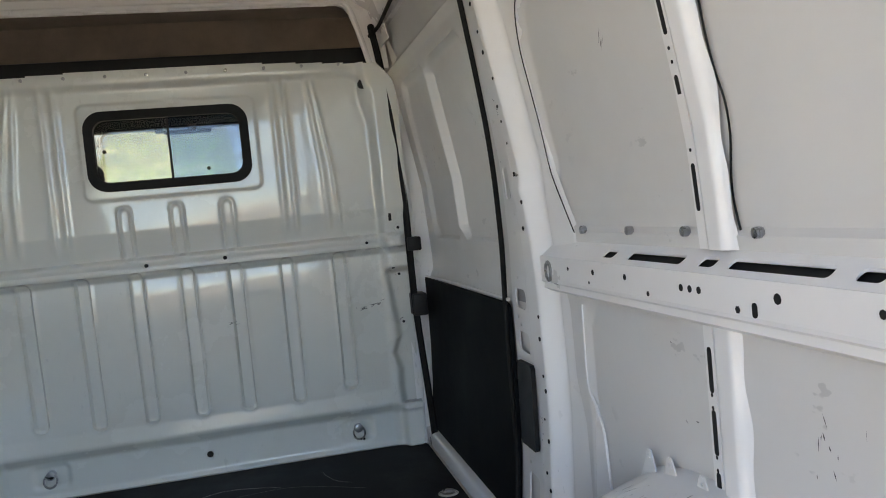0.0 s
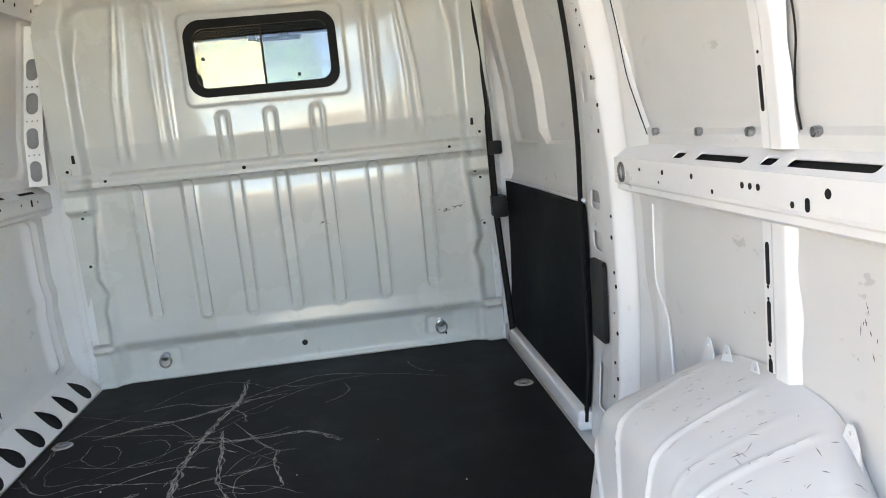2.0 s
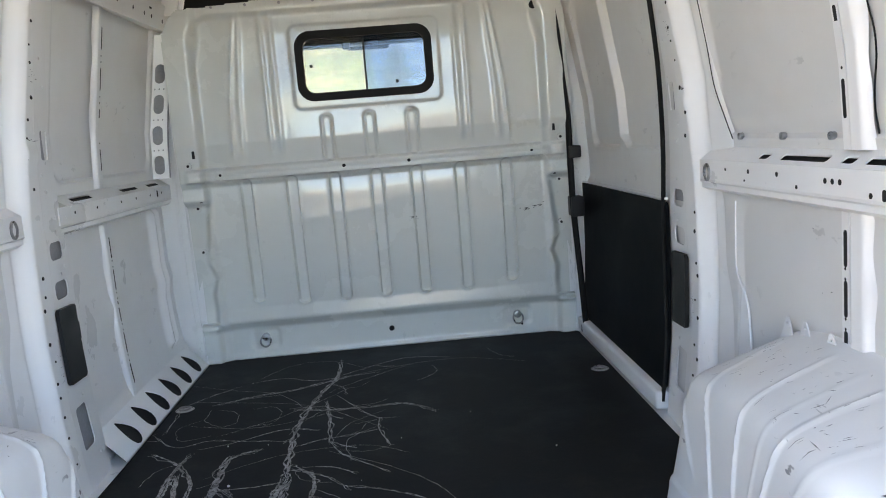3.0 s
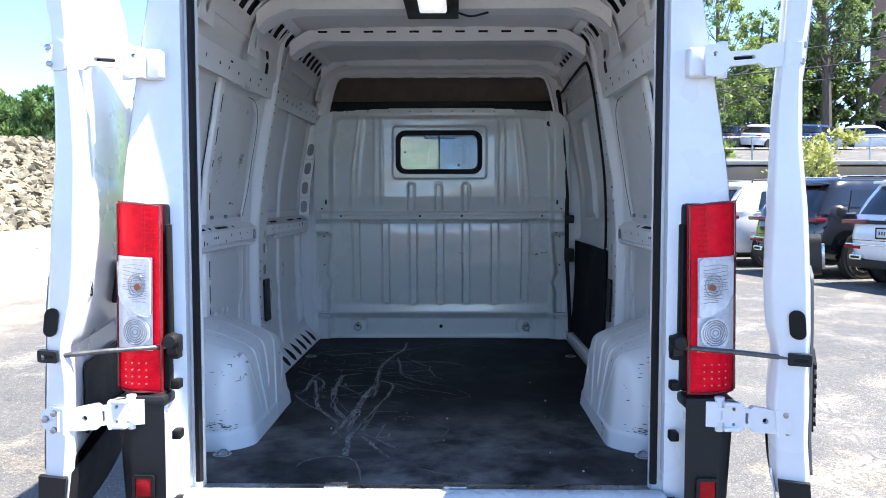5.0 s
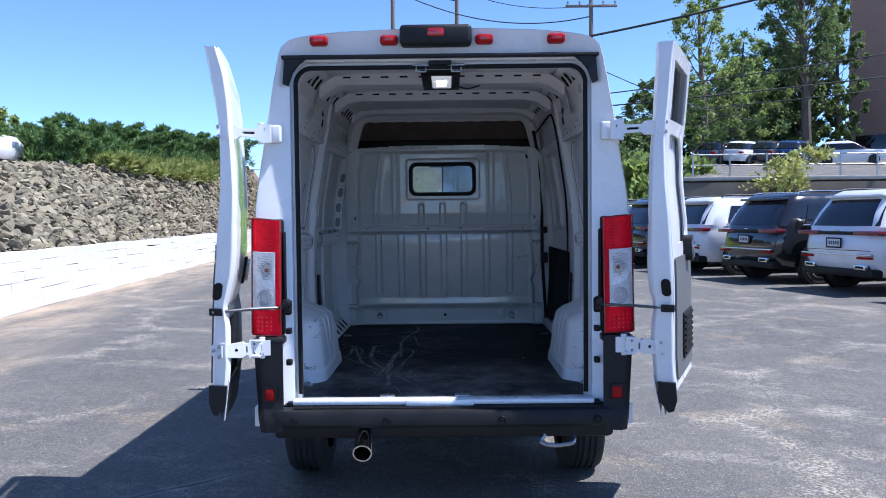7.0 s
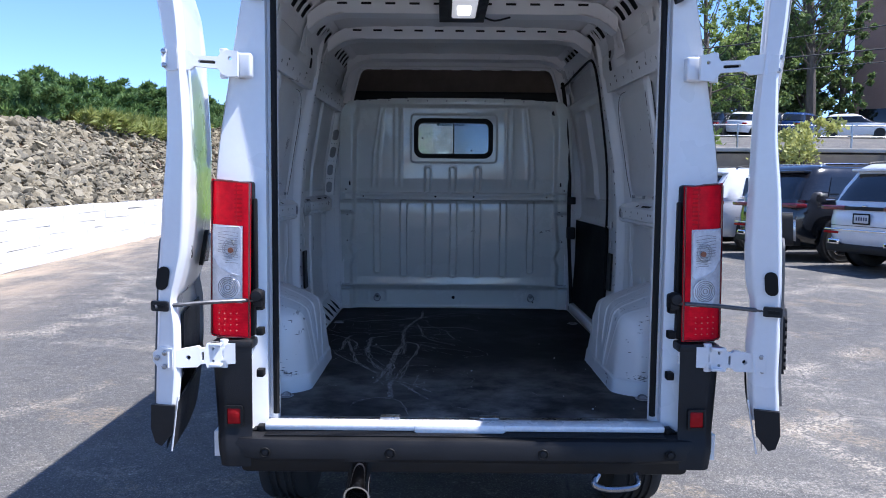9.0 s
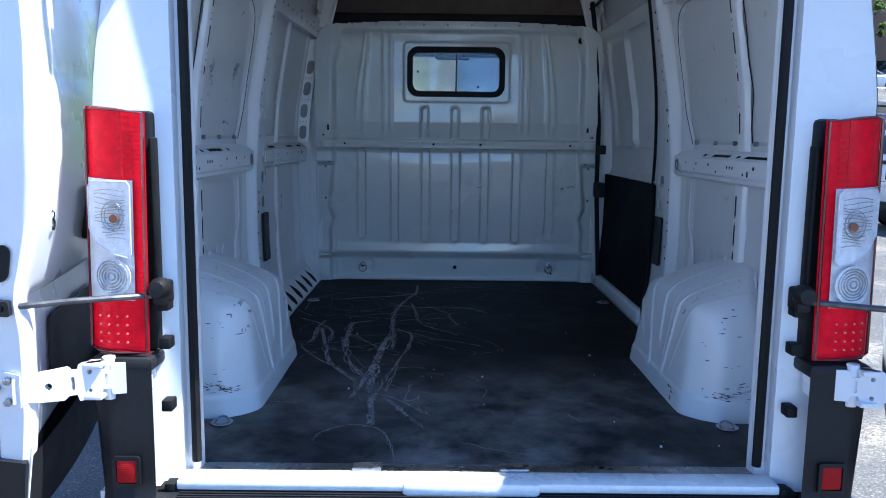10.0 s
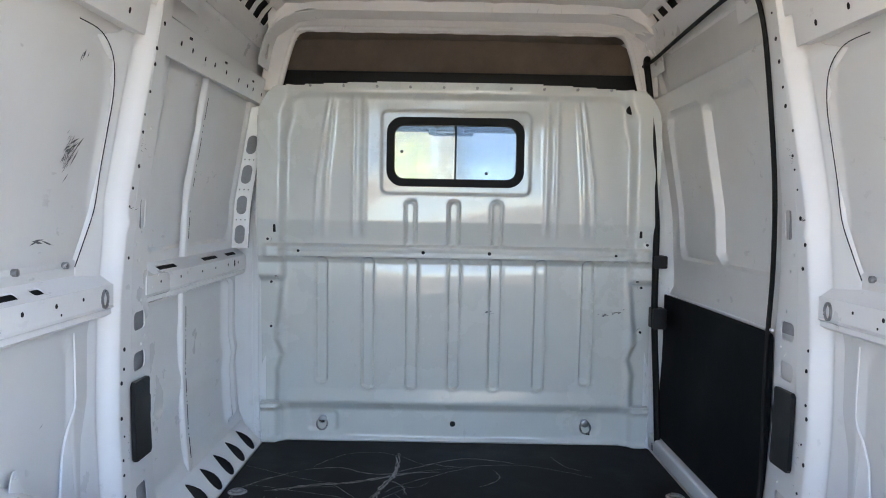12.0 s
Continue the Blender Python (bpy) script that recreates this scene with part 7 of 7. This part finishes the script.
def tree(name, x, y, z0, h, spread, mat_, seed, label, group, clumps=46, count=120, size=0.42, low=0.28):
    clumps, count, size = int(clumps * 1.45), int(count * 1.3), size * 0.52
    rg = random.Random(seed)
    e = thing(name, label, "tree", (x, y, z0), group)
    bm = bmesh.new()
    cs = []

    def add(pts, r0, r1, n=7):
        t = tube(smooth_path(pts, 4), lambda q: r0 + (r1 - r0) * q, n)
        me = bpy.data.meshes.new("tmp")
        t.to_mesh(me)
        t.free()
        bm.from_mesh(me)
        bpy.data.meshes.remove(me)

    lean = rg.uniform(-0.06, 0.06) * h
    trunk = [(x, y, z0 - 0.1), (x + lean * 0.3, y, z0 + h * 0.3), (x + lean * 0.7, y + 0.2, z0 + h * 0.6), (x + lean, y, z0 + h * 0.93)]
    add(trunk, 0.022 * h, 0.005 * h, 9)
    for k in range(clumps):
        q = low + (0.98 - low) * (k + rg.random()) / clumps
        a = k * 2.4 + rg.uniform(-0.5, 0.5)
        out = spread * (math.sin(math.pi * min(max((q - low) / (1.02 - low), 0.02), 1) ** 0.75) * 0.85 + 0.18) * rg.uniform(0.45, 1.1)
        base = Vector(trunk[0]).lerp(Vector(trunk[3]), min(q * 0.82, 0.95))
        tip = Vector((x + lean * q + out * math.cos(a), y + out * math.sin(a), z0 + h * q + rg.uniform(-0.03, 0.05) * h))
        if k % 2 == 0:
            add([base, base.lerp(tip, 0.5) + Vector((0, 0, -0.02 * h)), tip], 0.007 * h * (1.1 - q), 0.0015 * h, 5)
        cs.append((tip, spread * rg.uniform(0.05, 0.135)))
        if k % 3 == 0:
            cs.append((base.lerp(tip, 0.65), spread * 0.10))
    part("trunk", bm, BARK, e)
    hang(new("crown", spray_mesh("crown", cs, mat_, count, size, 0.0, seed, 0.42, 0.25)), e)
    return e


G = "trees beyond the car park"
LT = "tall leafy tree with light green foliage behind parked cars"
DT = "tall dark green broadleaf tree with gaps of sky"
tree("tree", 17.6, 50.0, lot_z(50.0), 12.6, 3.0, LEAF_A, 1, LT, G, 56, 95, 0.30, 0.10)
tree("tree", 20.9, 53.6, lot_z(53.6), 9.4, 3.1, LEAF_A, 2, LT, G, 50, 95, 0.30, 0.08)
tree("tree", 26.6, 54.8, lot_z(54.8), 17.9, 3.5, LEAF_B, 3, DT, G, 62, 110, 0.34, 0.34)
tree("tree", 29.0, 60.8, lot_z(60.8), 19.0, 2.9, LEAF_B, 4, DT, G, 80, 120, 0.36, 0.10)
tree("tree", 24.0, 60.8, lot_z(60.8), 7.3, 4.3, LEAF_B, 5, DT, G, 50, 170, 0.42, 0.02)
tree("tree", 27.6, 62.0, lot_z(62.0), 9.5, 4.1, LEAF_B, 6, DT, G, 50, 170, 0.42, 0.02)
tree("tree", 32.4, 62.0, lot_z(62.0), 13.2, 2.1, LEAF_B, 11, DT, G, 60, 130, 0.36, 0.05)
tree("tree", 11.3, 47, 1.5, 5.6, 2.8, LEAF_B, 7, DT, G, 40, 150, 0.40, 0.02)
tree("tree", 16.8, 65.6, lot_z(65.6), 3.4, 3.0, LEAF_B, 8, DT, G, 44, 150, 0.42, 0.02)
tree("tree", 25.7, 65.6, lot_z(65.6), 8.6, 3.6, LEAF_B, 9, DT, G, 50, 150, 0.45, 0.05)
tree("tree", -20.2, 30, 3.6, 3.4, 1.5, LEAF_A, 10, "small light green tree above the rock bank", G, 24, 150, 0.3, 0.1)
tree("tree", 0.35, 38, 0.4, 5.3, 1.0, LEAF_B, 12, "small dark tree on the grass bank", G, 26, 120, 0.3, 0.05)
for k, (x, y, r, h) in enumerate(((9.5, 31.5, 1.4, 2.4), (11.0, 33.5, 1.5, 2.2), (8.2, 34, 1.5, 2.6))):
    bush("hedge_shrub", (x, y, 1.2), r, h, LEAF_A, 500 + k, "dense green shrub beside the retaining wall", "shrub", "shrubs by the wall", 160, 0.3, 0.3, 0.35)
bush("pale_shrub", (13.35, 26.9, 1.9), 1.15, 1.75, LEAF_Y, 520, "pale yellow-green shrub in front of the concrete wall", "shrub", "", 85, 0.17, 0.3, 0.35)
part("planter_soil", block((11.6, 26.2, 0.0), (15.0, 27.8, 1.9), 0.05), SOIL, bpy.data.objects["pale_shrub"])

for k, (x, y, h, sp) in enumerate(((19.5, 70, 8.0, 3.6), (31.5, 70, 9.5, 3.6), (34.0, 74, 10.0, 3.4), (28.5, 71, 8.0, 3.8), (23.0, 72, 8.0, 3.8))):
    tree("tree", x, y, lot_z(y) - 0.5, h, sp, LEAF_B, 40 + k, "dense dark green tree filling the back of the lot", G, 44, 120, 0.5, 0.02)

# ---- raised parking deck on the right ----
deck = thing("deck_retaining_wall", "long weathered concrete retaining wall of a raised lot", "wall", (30, 28, 0), kind="structure")
part("wall_face", block((9.6, 28.0, 0.0), (70, 28.5, 2.80), 0.02), CONCRETE, deck)
part("wall_cap", block((9.5, 27.9, 2.86), (70, 28.7, 3.02), 0.03), surface("pale_concrete_kerb", (0.36, 0.345, 0.31), (0.44, 0.42, 0.385), 1.5, 0.85, 0.05, 0, 25, 0.3, 0.01), deck, "pale concrete kerb")
solo("upper_deck", moved(block((9.6, 0, -0.4), (95, 75, 0.0), 0), Matrix.Translation((0, 28.5, 3.0)) @ pose(0, 0, 0, math.degrees(math.atan(0.085)), 0, 0)), ASPHALT, "grey asphalt of the raised parking lot", "ground", "structure", smooth=False)
rail_thing = thing("guard_rail", "thin grey metal guard rail along the raised lot", "railing", (20, 28.3, 3.06))
for i in range(26):
    x = 10.0 + i * 1.5
    part("post", block((x - 0.03, 28.27, 3.05), (x + 0.03, 28.33, 3.98), 0.006, 1), STEEL, rail_thing)
for z in (3.5, 3.93):
    part("rail", tube([(10, 28.3, z), (48, 28.3, z)], 0.025, 6), STEEL, rail_thing)

# ---- brown building ----
bld = thing("brown_building", "tall plain brown stucco building", "building", (44, 68, 3.0))
turn = Matrix.Translation((36.2, 67.9, 2.0)) @ pose(0, 0, 0, 0, 0, -29)
part("wall", moved(block((0, 0, 3.0), (27.4, 24, 34.0), 0.05), turn), BRICK_FAR, bld)
part("cornice", moved(block((-0.1, -0.1, 33.6), (27.5, 24.1, 34.3), 0.05), turn), BRICK_FAR, bld)
part("door", moved(block((0.6, -0.07, 3.0), (3.8, 0.05, 6.4), 0.02), turn), TINTED, bld, "dark doorway")

# ---- vehicles ----
LEVELS = [(0.30, -2.25, 2.30, 0.86), (0.42, -2.40, 2.40, 0.93), (0.60, -2.45, 2.44, 0.96), (0.80, -2.45, 2.44, 0.975), (0.98, -2.41, 2.34, 0.975), (1.07, -2.37, 2.15, 0.955), (1.12, -2.34, 1.05, 0.93), (1.36, -2.20, 0.66, 0.86), (1.56, -2.04, 0.28, 0.79), (1.68, -1.96, -0.02, 0.73), (1.745, -1.86, -0.30, 0.62)]


def level(z, col):
    return lerp_table([(l[0], l[col]) for l in LEVELS], z)


def suv(m, paint, label, number_bars=True):
    """A large sport utility vehicle; local x is forwards."""
    e = thing("parked_suv", label, "car", (0, 0, 0), "vehicles in the car park")
    bm = bmesh.new()
    rings = []
    n = 44
    for z, xr, xf, w in LEVELS:
        ring = []
        for k in range(n):
            a = 2 * math.pi * k / n
            ex = 0.30 if z < 1.1 else 0.24
            ring.append(bm.verts.new(((xr + xf) / 2 + (xf - xr) / 2 * sgnpow(math.cos(a), ex), w * sgnpow(math.sin(a), ex), z)))
        rings.append(ring)
    for a, b in zip(rings, rings[1:]):
        for k in range(n):
            bm.faces.new((a[k], a[(k + 1) % n], b[(k + 1) % n], b[k]))
    bm.faces.new(rings[-1])
    bm.faces.new(rings[0][::-1])
    body = part("body", bm, paint, e)
    part("rear_glass", grid(10, 6, lambda a, b: (level(1.14 + 0.44 * b, 1) - 0.012 + 0.06 * abs(2 * a - 1) ** 5, (2 * a - 1) * (0.80 - 0.12 * b), 1.14 + 0.44 * b)), TINTED, e, "dark tinted rear glass")
    part("spoiler", block((-2.10, -0.66, 1.615), (-1.80, 0.66, 1.665), 0.02), paint, e)
    for s in (-1, 1):
        for x0, x1 in ((-1.78, -1.05), (-0.98, -0.10), (-0.03, 0.72)):
            part("side_glass", grid(6, 5, lambda a, b: (x0 + (x1 - x0) * a + (0.16 * b if x0 < -1.5 else 0) - (0.42 * b * a if x1 > 0.5 else 0), s * (level(1.16 + 0.38 * b, 3) + 0.010), 1.16 + 0.38 * b)), TINTED, e, "dark side glass")
        part("window_trim", tube([(-1.85, s * 0.945, 1.135), (0.9, s * 0.945, 1.125)], 0.012, 6), CHROME, e)
        arc = [(-1.02, 1.14), (-1.00, 1.36), (-0.90, 1.52), (-0.70, 1.575), (-0.2, 1.585), (0.25, 1.55)]
        part("window_trim", tube(smooth_path([(x, s * (level(z, 3) + 0.016), z) for x, z in arc], 4), 0.013, 6), CHROME, e)
        lamp_ = part("tail_light", block((-2.44, s * 0.66 - 0.26, 0.985), (-2.20, s * 0.66 + 0.27, 1.060), 0.02), TAIL_DARK, e, "slim dark red tail light")
        part("light_strip", block((-2.447, s * 0.66 - 0.10, 1.010), (-2.43, s * 0.66 + 0.06, 1.020), 0.003), BRAKE_GLOW, lamp_)
        part("low_reflector", block((-2.462, s * 0.66 - 0.16, 0.600), (-2.42, s * 0.66 + 0.16, 0.640), 0.008), RED_DIM, e)
        part("exhaust_tip", block((-2.475, s * 0.58 - 0.13, 0.42), (-2.36, s * 0.58 + 0.13, 0.515), 0.025), CHROME, e, "wide chrome exhaust tip")
        part("exhaust_dark", block((-2.479, s * 0.58 - 0.095, 0.445), (-2.40, s * 0.58 + 0.095, 0.49), 0.015), RUBBER, e)
        part("roof_rail", tube(smooth_path([(-1.75, s * 0.66, 1.72), (-1.6, s * 0.66, 1.775), (-0.5, s * 0.66, 1.775), (-0.2, s * 0.66, 1.70)], 4), 0.018, 6), CHROME if paint is CAR_BLACK else BLACK_PLASTIC, e)
        part("mirror", block((0.55, s * 1.03 - 0.09, 1.08), (0.72, s * 1.03 + 0.09, 1.24), 0.04), paint, e)
        for x in (-1.48, 1.50):
            well = part("wheel_well", lathe([(0.0, s * 0.955), (0.43, s * 0.985), (0.45, s * 0.95)], 26, "y"), BLACK_PLASTIC, e)
            well.data.transform(Matrix.Translation((x, 0, 0.40)))
            t = Matrix.Translation((x, s * 0.86, 0.385))
            prof = [(0.24, -0.13), (0.36, -0.13), (0.385, -0.10), (0.388, 0), (0.385, 0.10), (0.36, 0.135), (0.27, 0.135)]
            tyre = part("wheel", moved(lathe(prof, 30, "y"), t), TYRE, e, "black tyre")
            part("rim", moved(lathe([(0.27, s * 0.11), (0.25, s * 0.05), (0.0, s * 0.05)], 26, "y"), t), BLACK_PLASTIC, tyre)
            part("rim_ring", moved(lathe([(0.275, s * 0.125), (0.268, s * 0.142), (0.250, s * 0.140), (0.238, s * 0.10)], 26, "y"), t), CHROME, tyre)
            for k in range(5):
                a = 2 * math.pi * k / 5
                bm = block((-0.035, -0.02, 0.0), (0.035, 0.02, 0.265), 0.008, 1)
                part("spoke", moved(bm, t @ Matrix.Translation((0, s * 0.13, 0)) @ Matrix.Rotation(a, 4, "Y")), CHROME, tyre)
    part("bumper_chrome", block((-2.468, -0.80, 0.655), (-2.40, 0.80, 0.685), 0.010), CHROME, e, "chrome bumper strip")
    part("diffuser", block((-2.43, -0.80, 0.30), (-2.20, 0.80, 0.44), 0.03), BLACK_PLASTIC, e)
    part("light_bar", block((-2.432, -0.45, 0.992), (-2.38, 0.45, 1.050), 0.006), BLACK_PLASTIC, e, "dark strip between the tail lights")
    part("tailgate_line", block((-2.462, -0.78, 0.735), (-2.44, 0.78, 0.742), 0.001, 1), RUBBER, e)
    part("badge", block((-2.425, -0.045, 1.05), (-2.375, 0.045, 1.075), 0.006), CHROME, e)
    np_ = part("number_plate", block((-2.472, -0.155, 0.79), (-2.44, 0.155, 0.925), 0.004), PLATE_BAR, e, "white number plate")
    part("plate_frame", plate(rrect(0, 0.857, 0.35, 0.175, 0.012, 3), [rrect(0, 0.857, 0.30, 0.13, 0.006, 2)], 0.012, lambda u, v, w: (-2.474 + w, u, v)), RUBBER, np_)
    for k in range(5):
        part("plate_bar", block((-2.475, -0.12 + k * 0.05, 0.83), (-2.46, -0.09 + k * 0.05, 0.885), 0.001, 1), INK, np_)
    e.matrix_basis = m
    return e


AX, AY = 0.966, 0.259
heading = math.degrees(math.atan2(AY, AX))
row = [(0, CAR_BLACK, "glossy black sport utility vehicle parked tail outwards"), (1, CAR_WHITE, "glossy white sport utility vehicle parked tail outwards"), (-1, CAR_WHITE, "white sport utility vehicle parked tail outwards"), (-2, CAR_BLACK, "black sport utility vehicle parked behind the white one"), (-3, CAR_GREY, "dark grey sport utility vehicle parked far along the row"), (2, CAR_WHITE, "glossy white sport utility vehicle parked tail outwards")]
for k, paint, lab in row:
    rx, ry = 7.86 + 0.259 * 2.75 * k, 13.95 - 0.966 * 2.75 * k
    suv(pose(rx + AX * 1.48, ry + AY * 1.48, 0, 0, 0, heading) @ Matrix.Scale(1.12, 4), paint, lab)


def small_car(m, paint, label):
    """A saloon or crossover seen far off."""
    e = thing("distant_car", label, "car", (0, 0, 0), "cars on the raised lot")
    lev = [(0.22, -2.1, 2.1, 0.82), (0.45, -2.22, 2.22, 0.89), (0.70, -2.2, 2.18, 0.90), (0.92, -2.1, 2.0, 0.88), (0.97, -2.0, 1.1, 0.85), (1.22, -1.80, 0.66, 0.78), (1.40, -1.62, 0.36, 0.72), (1.50, -1.48, 0.12, 0.66), (1.56, -1.2, -0.1, 0.52)]
    for nm, l0, mt, grow in (("body", lev, paint, 0.0), ("glass", lev[4:7], TINTED, 0.012)):
        bm = bmesh.new()
        rings = []
        for z, xr, xf, w in l0:
            rings.append([bm.verts.new(((xr + xf) / 2 + ((xf - xr) / 2 + grow) * sgnpow(math.cos(a), 0.3), (w + grow) * sgnpow(math.sin(a), 0.3), z + (0.04 if grow and z < 1 else 0))) for a in (2 * math.pi * k / 28 for k in range(28))])
        for a, b in zip(rings, rings[1:]):
            for k in range(28):
                bm.faces.new((a[k], a[(k + 1) % 28], b[(k + 1) % 28], b[k]))
        if not grow:
            bm.faces.new(rings[-1])
        part(nm, bm, mt, e)
    for s in (-1, 1):
        for x in (-1.35, 1.35):
            part("wheel", moved(lathe([(0.0, s * 0.10), (0.2, s * 0.10), (0.3, s * 0.11), (0.33, 0.06), (0.33, -0.08), (0.2, -0.1)], 18, "y"), Matrix.Translation((x, s * 0.82, 0.33))), TYRE, e)
        part("tail_light", block((-2.2, s * 0.7 - 0.14, 0.72), (-2.02, s * 0.7 + 0.14, 0.84), 0.02), RED_DIM, e)
    e.matrix_basis = m
    return e


for x, y, a, paint, lab in ((26.3, 48.0, -24, CAR_WHITE, "white crossover on the raised lot"), (23.3, 48.9, 40, CAR_BLUE, "blue car on the raised lot"), (21.9, 49.4, 42, CAR_GREY, "dark grey car on the raised lot"), (20.3, 49.6, 38, CAR_WHITE, "white car on the raised lot"), (18.6, 50.2, 40, CAR_GREY, "dark grey car on the raised lot"), (22.9, 51.8, 35, CAR_SILVER, "silver car on the raised lot"), (31.6, 46.0, -20, CAR_GREY, "grey car on the raised lot"), (19.6, 52.5, 35, CAR_SILVER, "silver car on the raised lot")):
    small_car(pose(x, y, lot_z(y), 4.86, 0, a), paint, lab)
small_car(pose(-14.75, 18.8, crest(18.8)[1] - 0.05, 0, 0, 0), CAR_WHITE, "white vehicle parked above the rock bank")


# ---- poles and wires ----
def pole(x, y, z0, h, arms, label):
    e = thing("utility_pole", label, "utility pole", (x, y, z0), "utility poles")
    part("post", tube([(x, y, z0 - 0.1), (x, y, z0 + h)], lambda q: 0.16 - 0.06 * q, 10), WOOD_POLE, e)
    for dz, w in arms:
        arm = part("crossarm", block((x - w / 2, y - 0.14, z0 + h - dz - 0.06), (x + w / 2, y - 0.02, z0 + h - dz + 0.06), 0.01), WOOD_POLE, e)
        for k in range(5):
            px = x - w / 2 + 0.1 + k * (w - 0.2) / 4
            part("insulator", cyl((px, y - 0.08, z0 + h - dz + 0.06), (px, y - 0.08, z0 + h - dz + 0.24), 0.05, 8, 0.01), STEEL, arm)
    return e


pole(7.35, 36.5, 0, 13.0, [(0.9, 2.6)], "wooden utility pole with a crossarm and insulators")
pole(0.55, 37, 0, 13.5, [], "plain grey utility pole behind the van")
pole(-2.75, 37, 0, 13.6, [], "plain grey utility pole behind the van")
pole(15.3, 50, 0, 11.5, [(1.8, 1.6), (3.6, 1.3), (5.2, 1.2)], "far wooden utility pole with several crossarms")


def wire(a, b, sag, r, label):
    pts = [Vector(a).lerp(Vector(b), k / 18) - Vector((0, 0, sag * 4 * (k / 18) * (1 - k / 18))) for k in range(19)]
    return solo("overhead_wire", tube(pts, r, 5), CABLE, label, "cable", group="overhead wires")


TH = "thick black overhead cable strung between poles"
THN = "thin dark overhead wire"
wire((-2.7, 37, 13.2), (7.3, 36.5, 11.6), 0.9, 0.03, THN)
wire((0.5, 37, 13.2), (7.3, 36.5, 12.2), 0.5, 0.02, THN)
wire((7.35, 36.4, 10.6), (30, 22, 14.0), 0.5, 0.06, TH)
wire((-30, 30, 21.0), (0.5, 37, 12.6), 1.0, 0.03, THN)
wire((7.4, 36.4, 9.1), (22, 52, 8.0), 0.4, 0.025, THN)
wire((7.4, 36.4, 7.0), (40, 24, 9.3), 0.3, 0.035, TH)
wire((7.4, 36.4, 7.6), (40, 26, 11.5), 0.4, 0.03, THN)
wire((7.4, 36.4, 6.4), (40, 26, 9.0), 0.3, 0.025, THN)

# ---- ahead of the van, seen through the cab glass ----
solo("grass_bank", grid(30, 14, lambda a, b: Vector((-6.6 + 6.1 * a, 24 + 24 * b, 0.02 + 7.4 * min(b * 1.6, 1) ** 1.1 * min(1, (1 - a) * 12, a * 5 + 0.3) ** 0.6))), GRASS_SOIL, "sunlit mown grass bank ahead of the van", "grass bank", "structure")
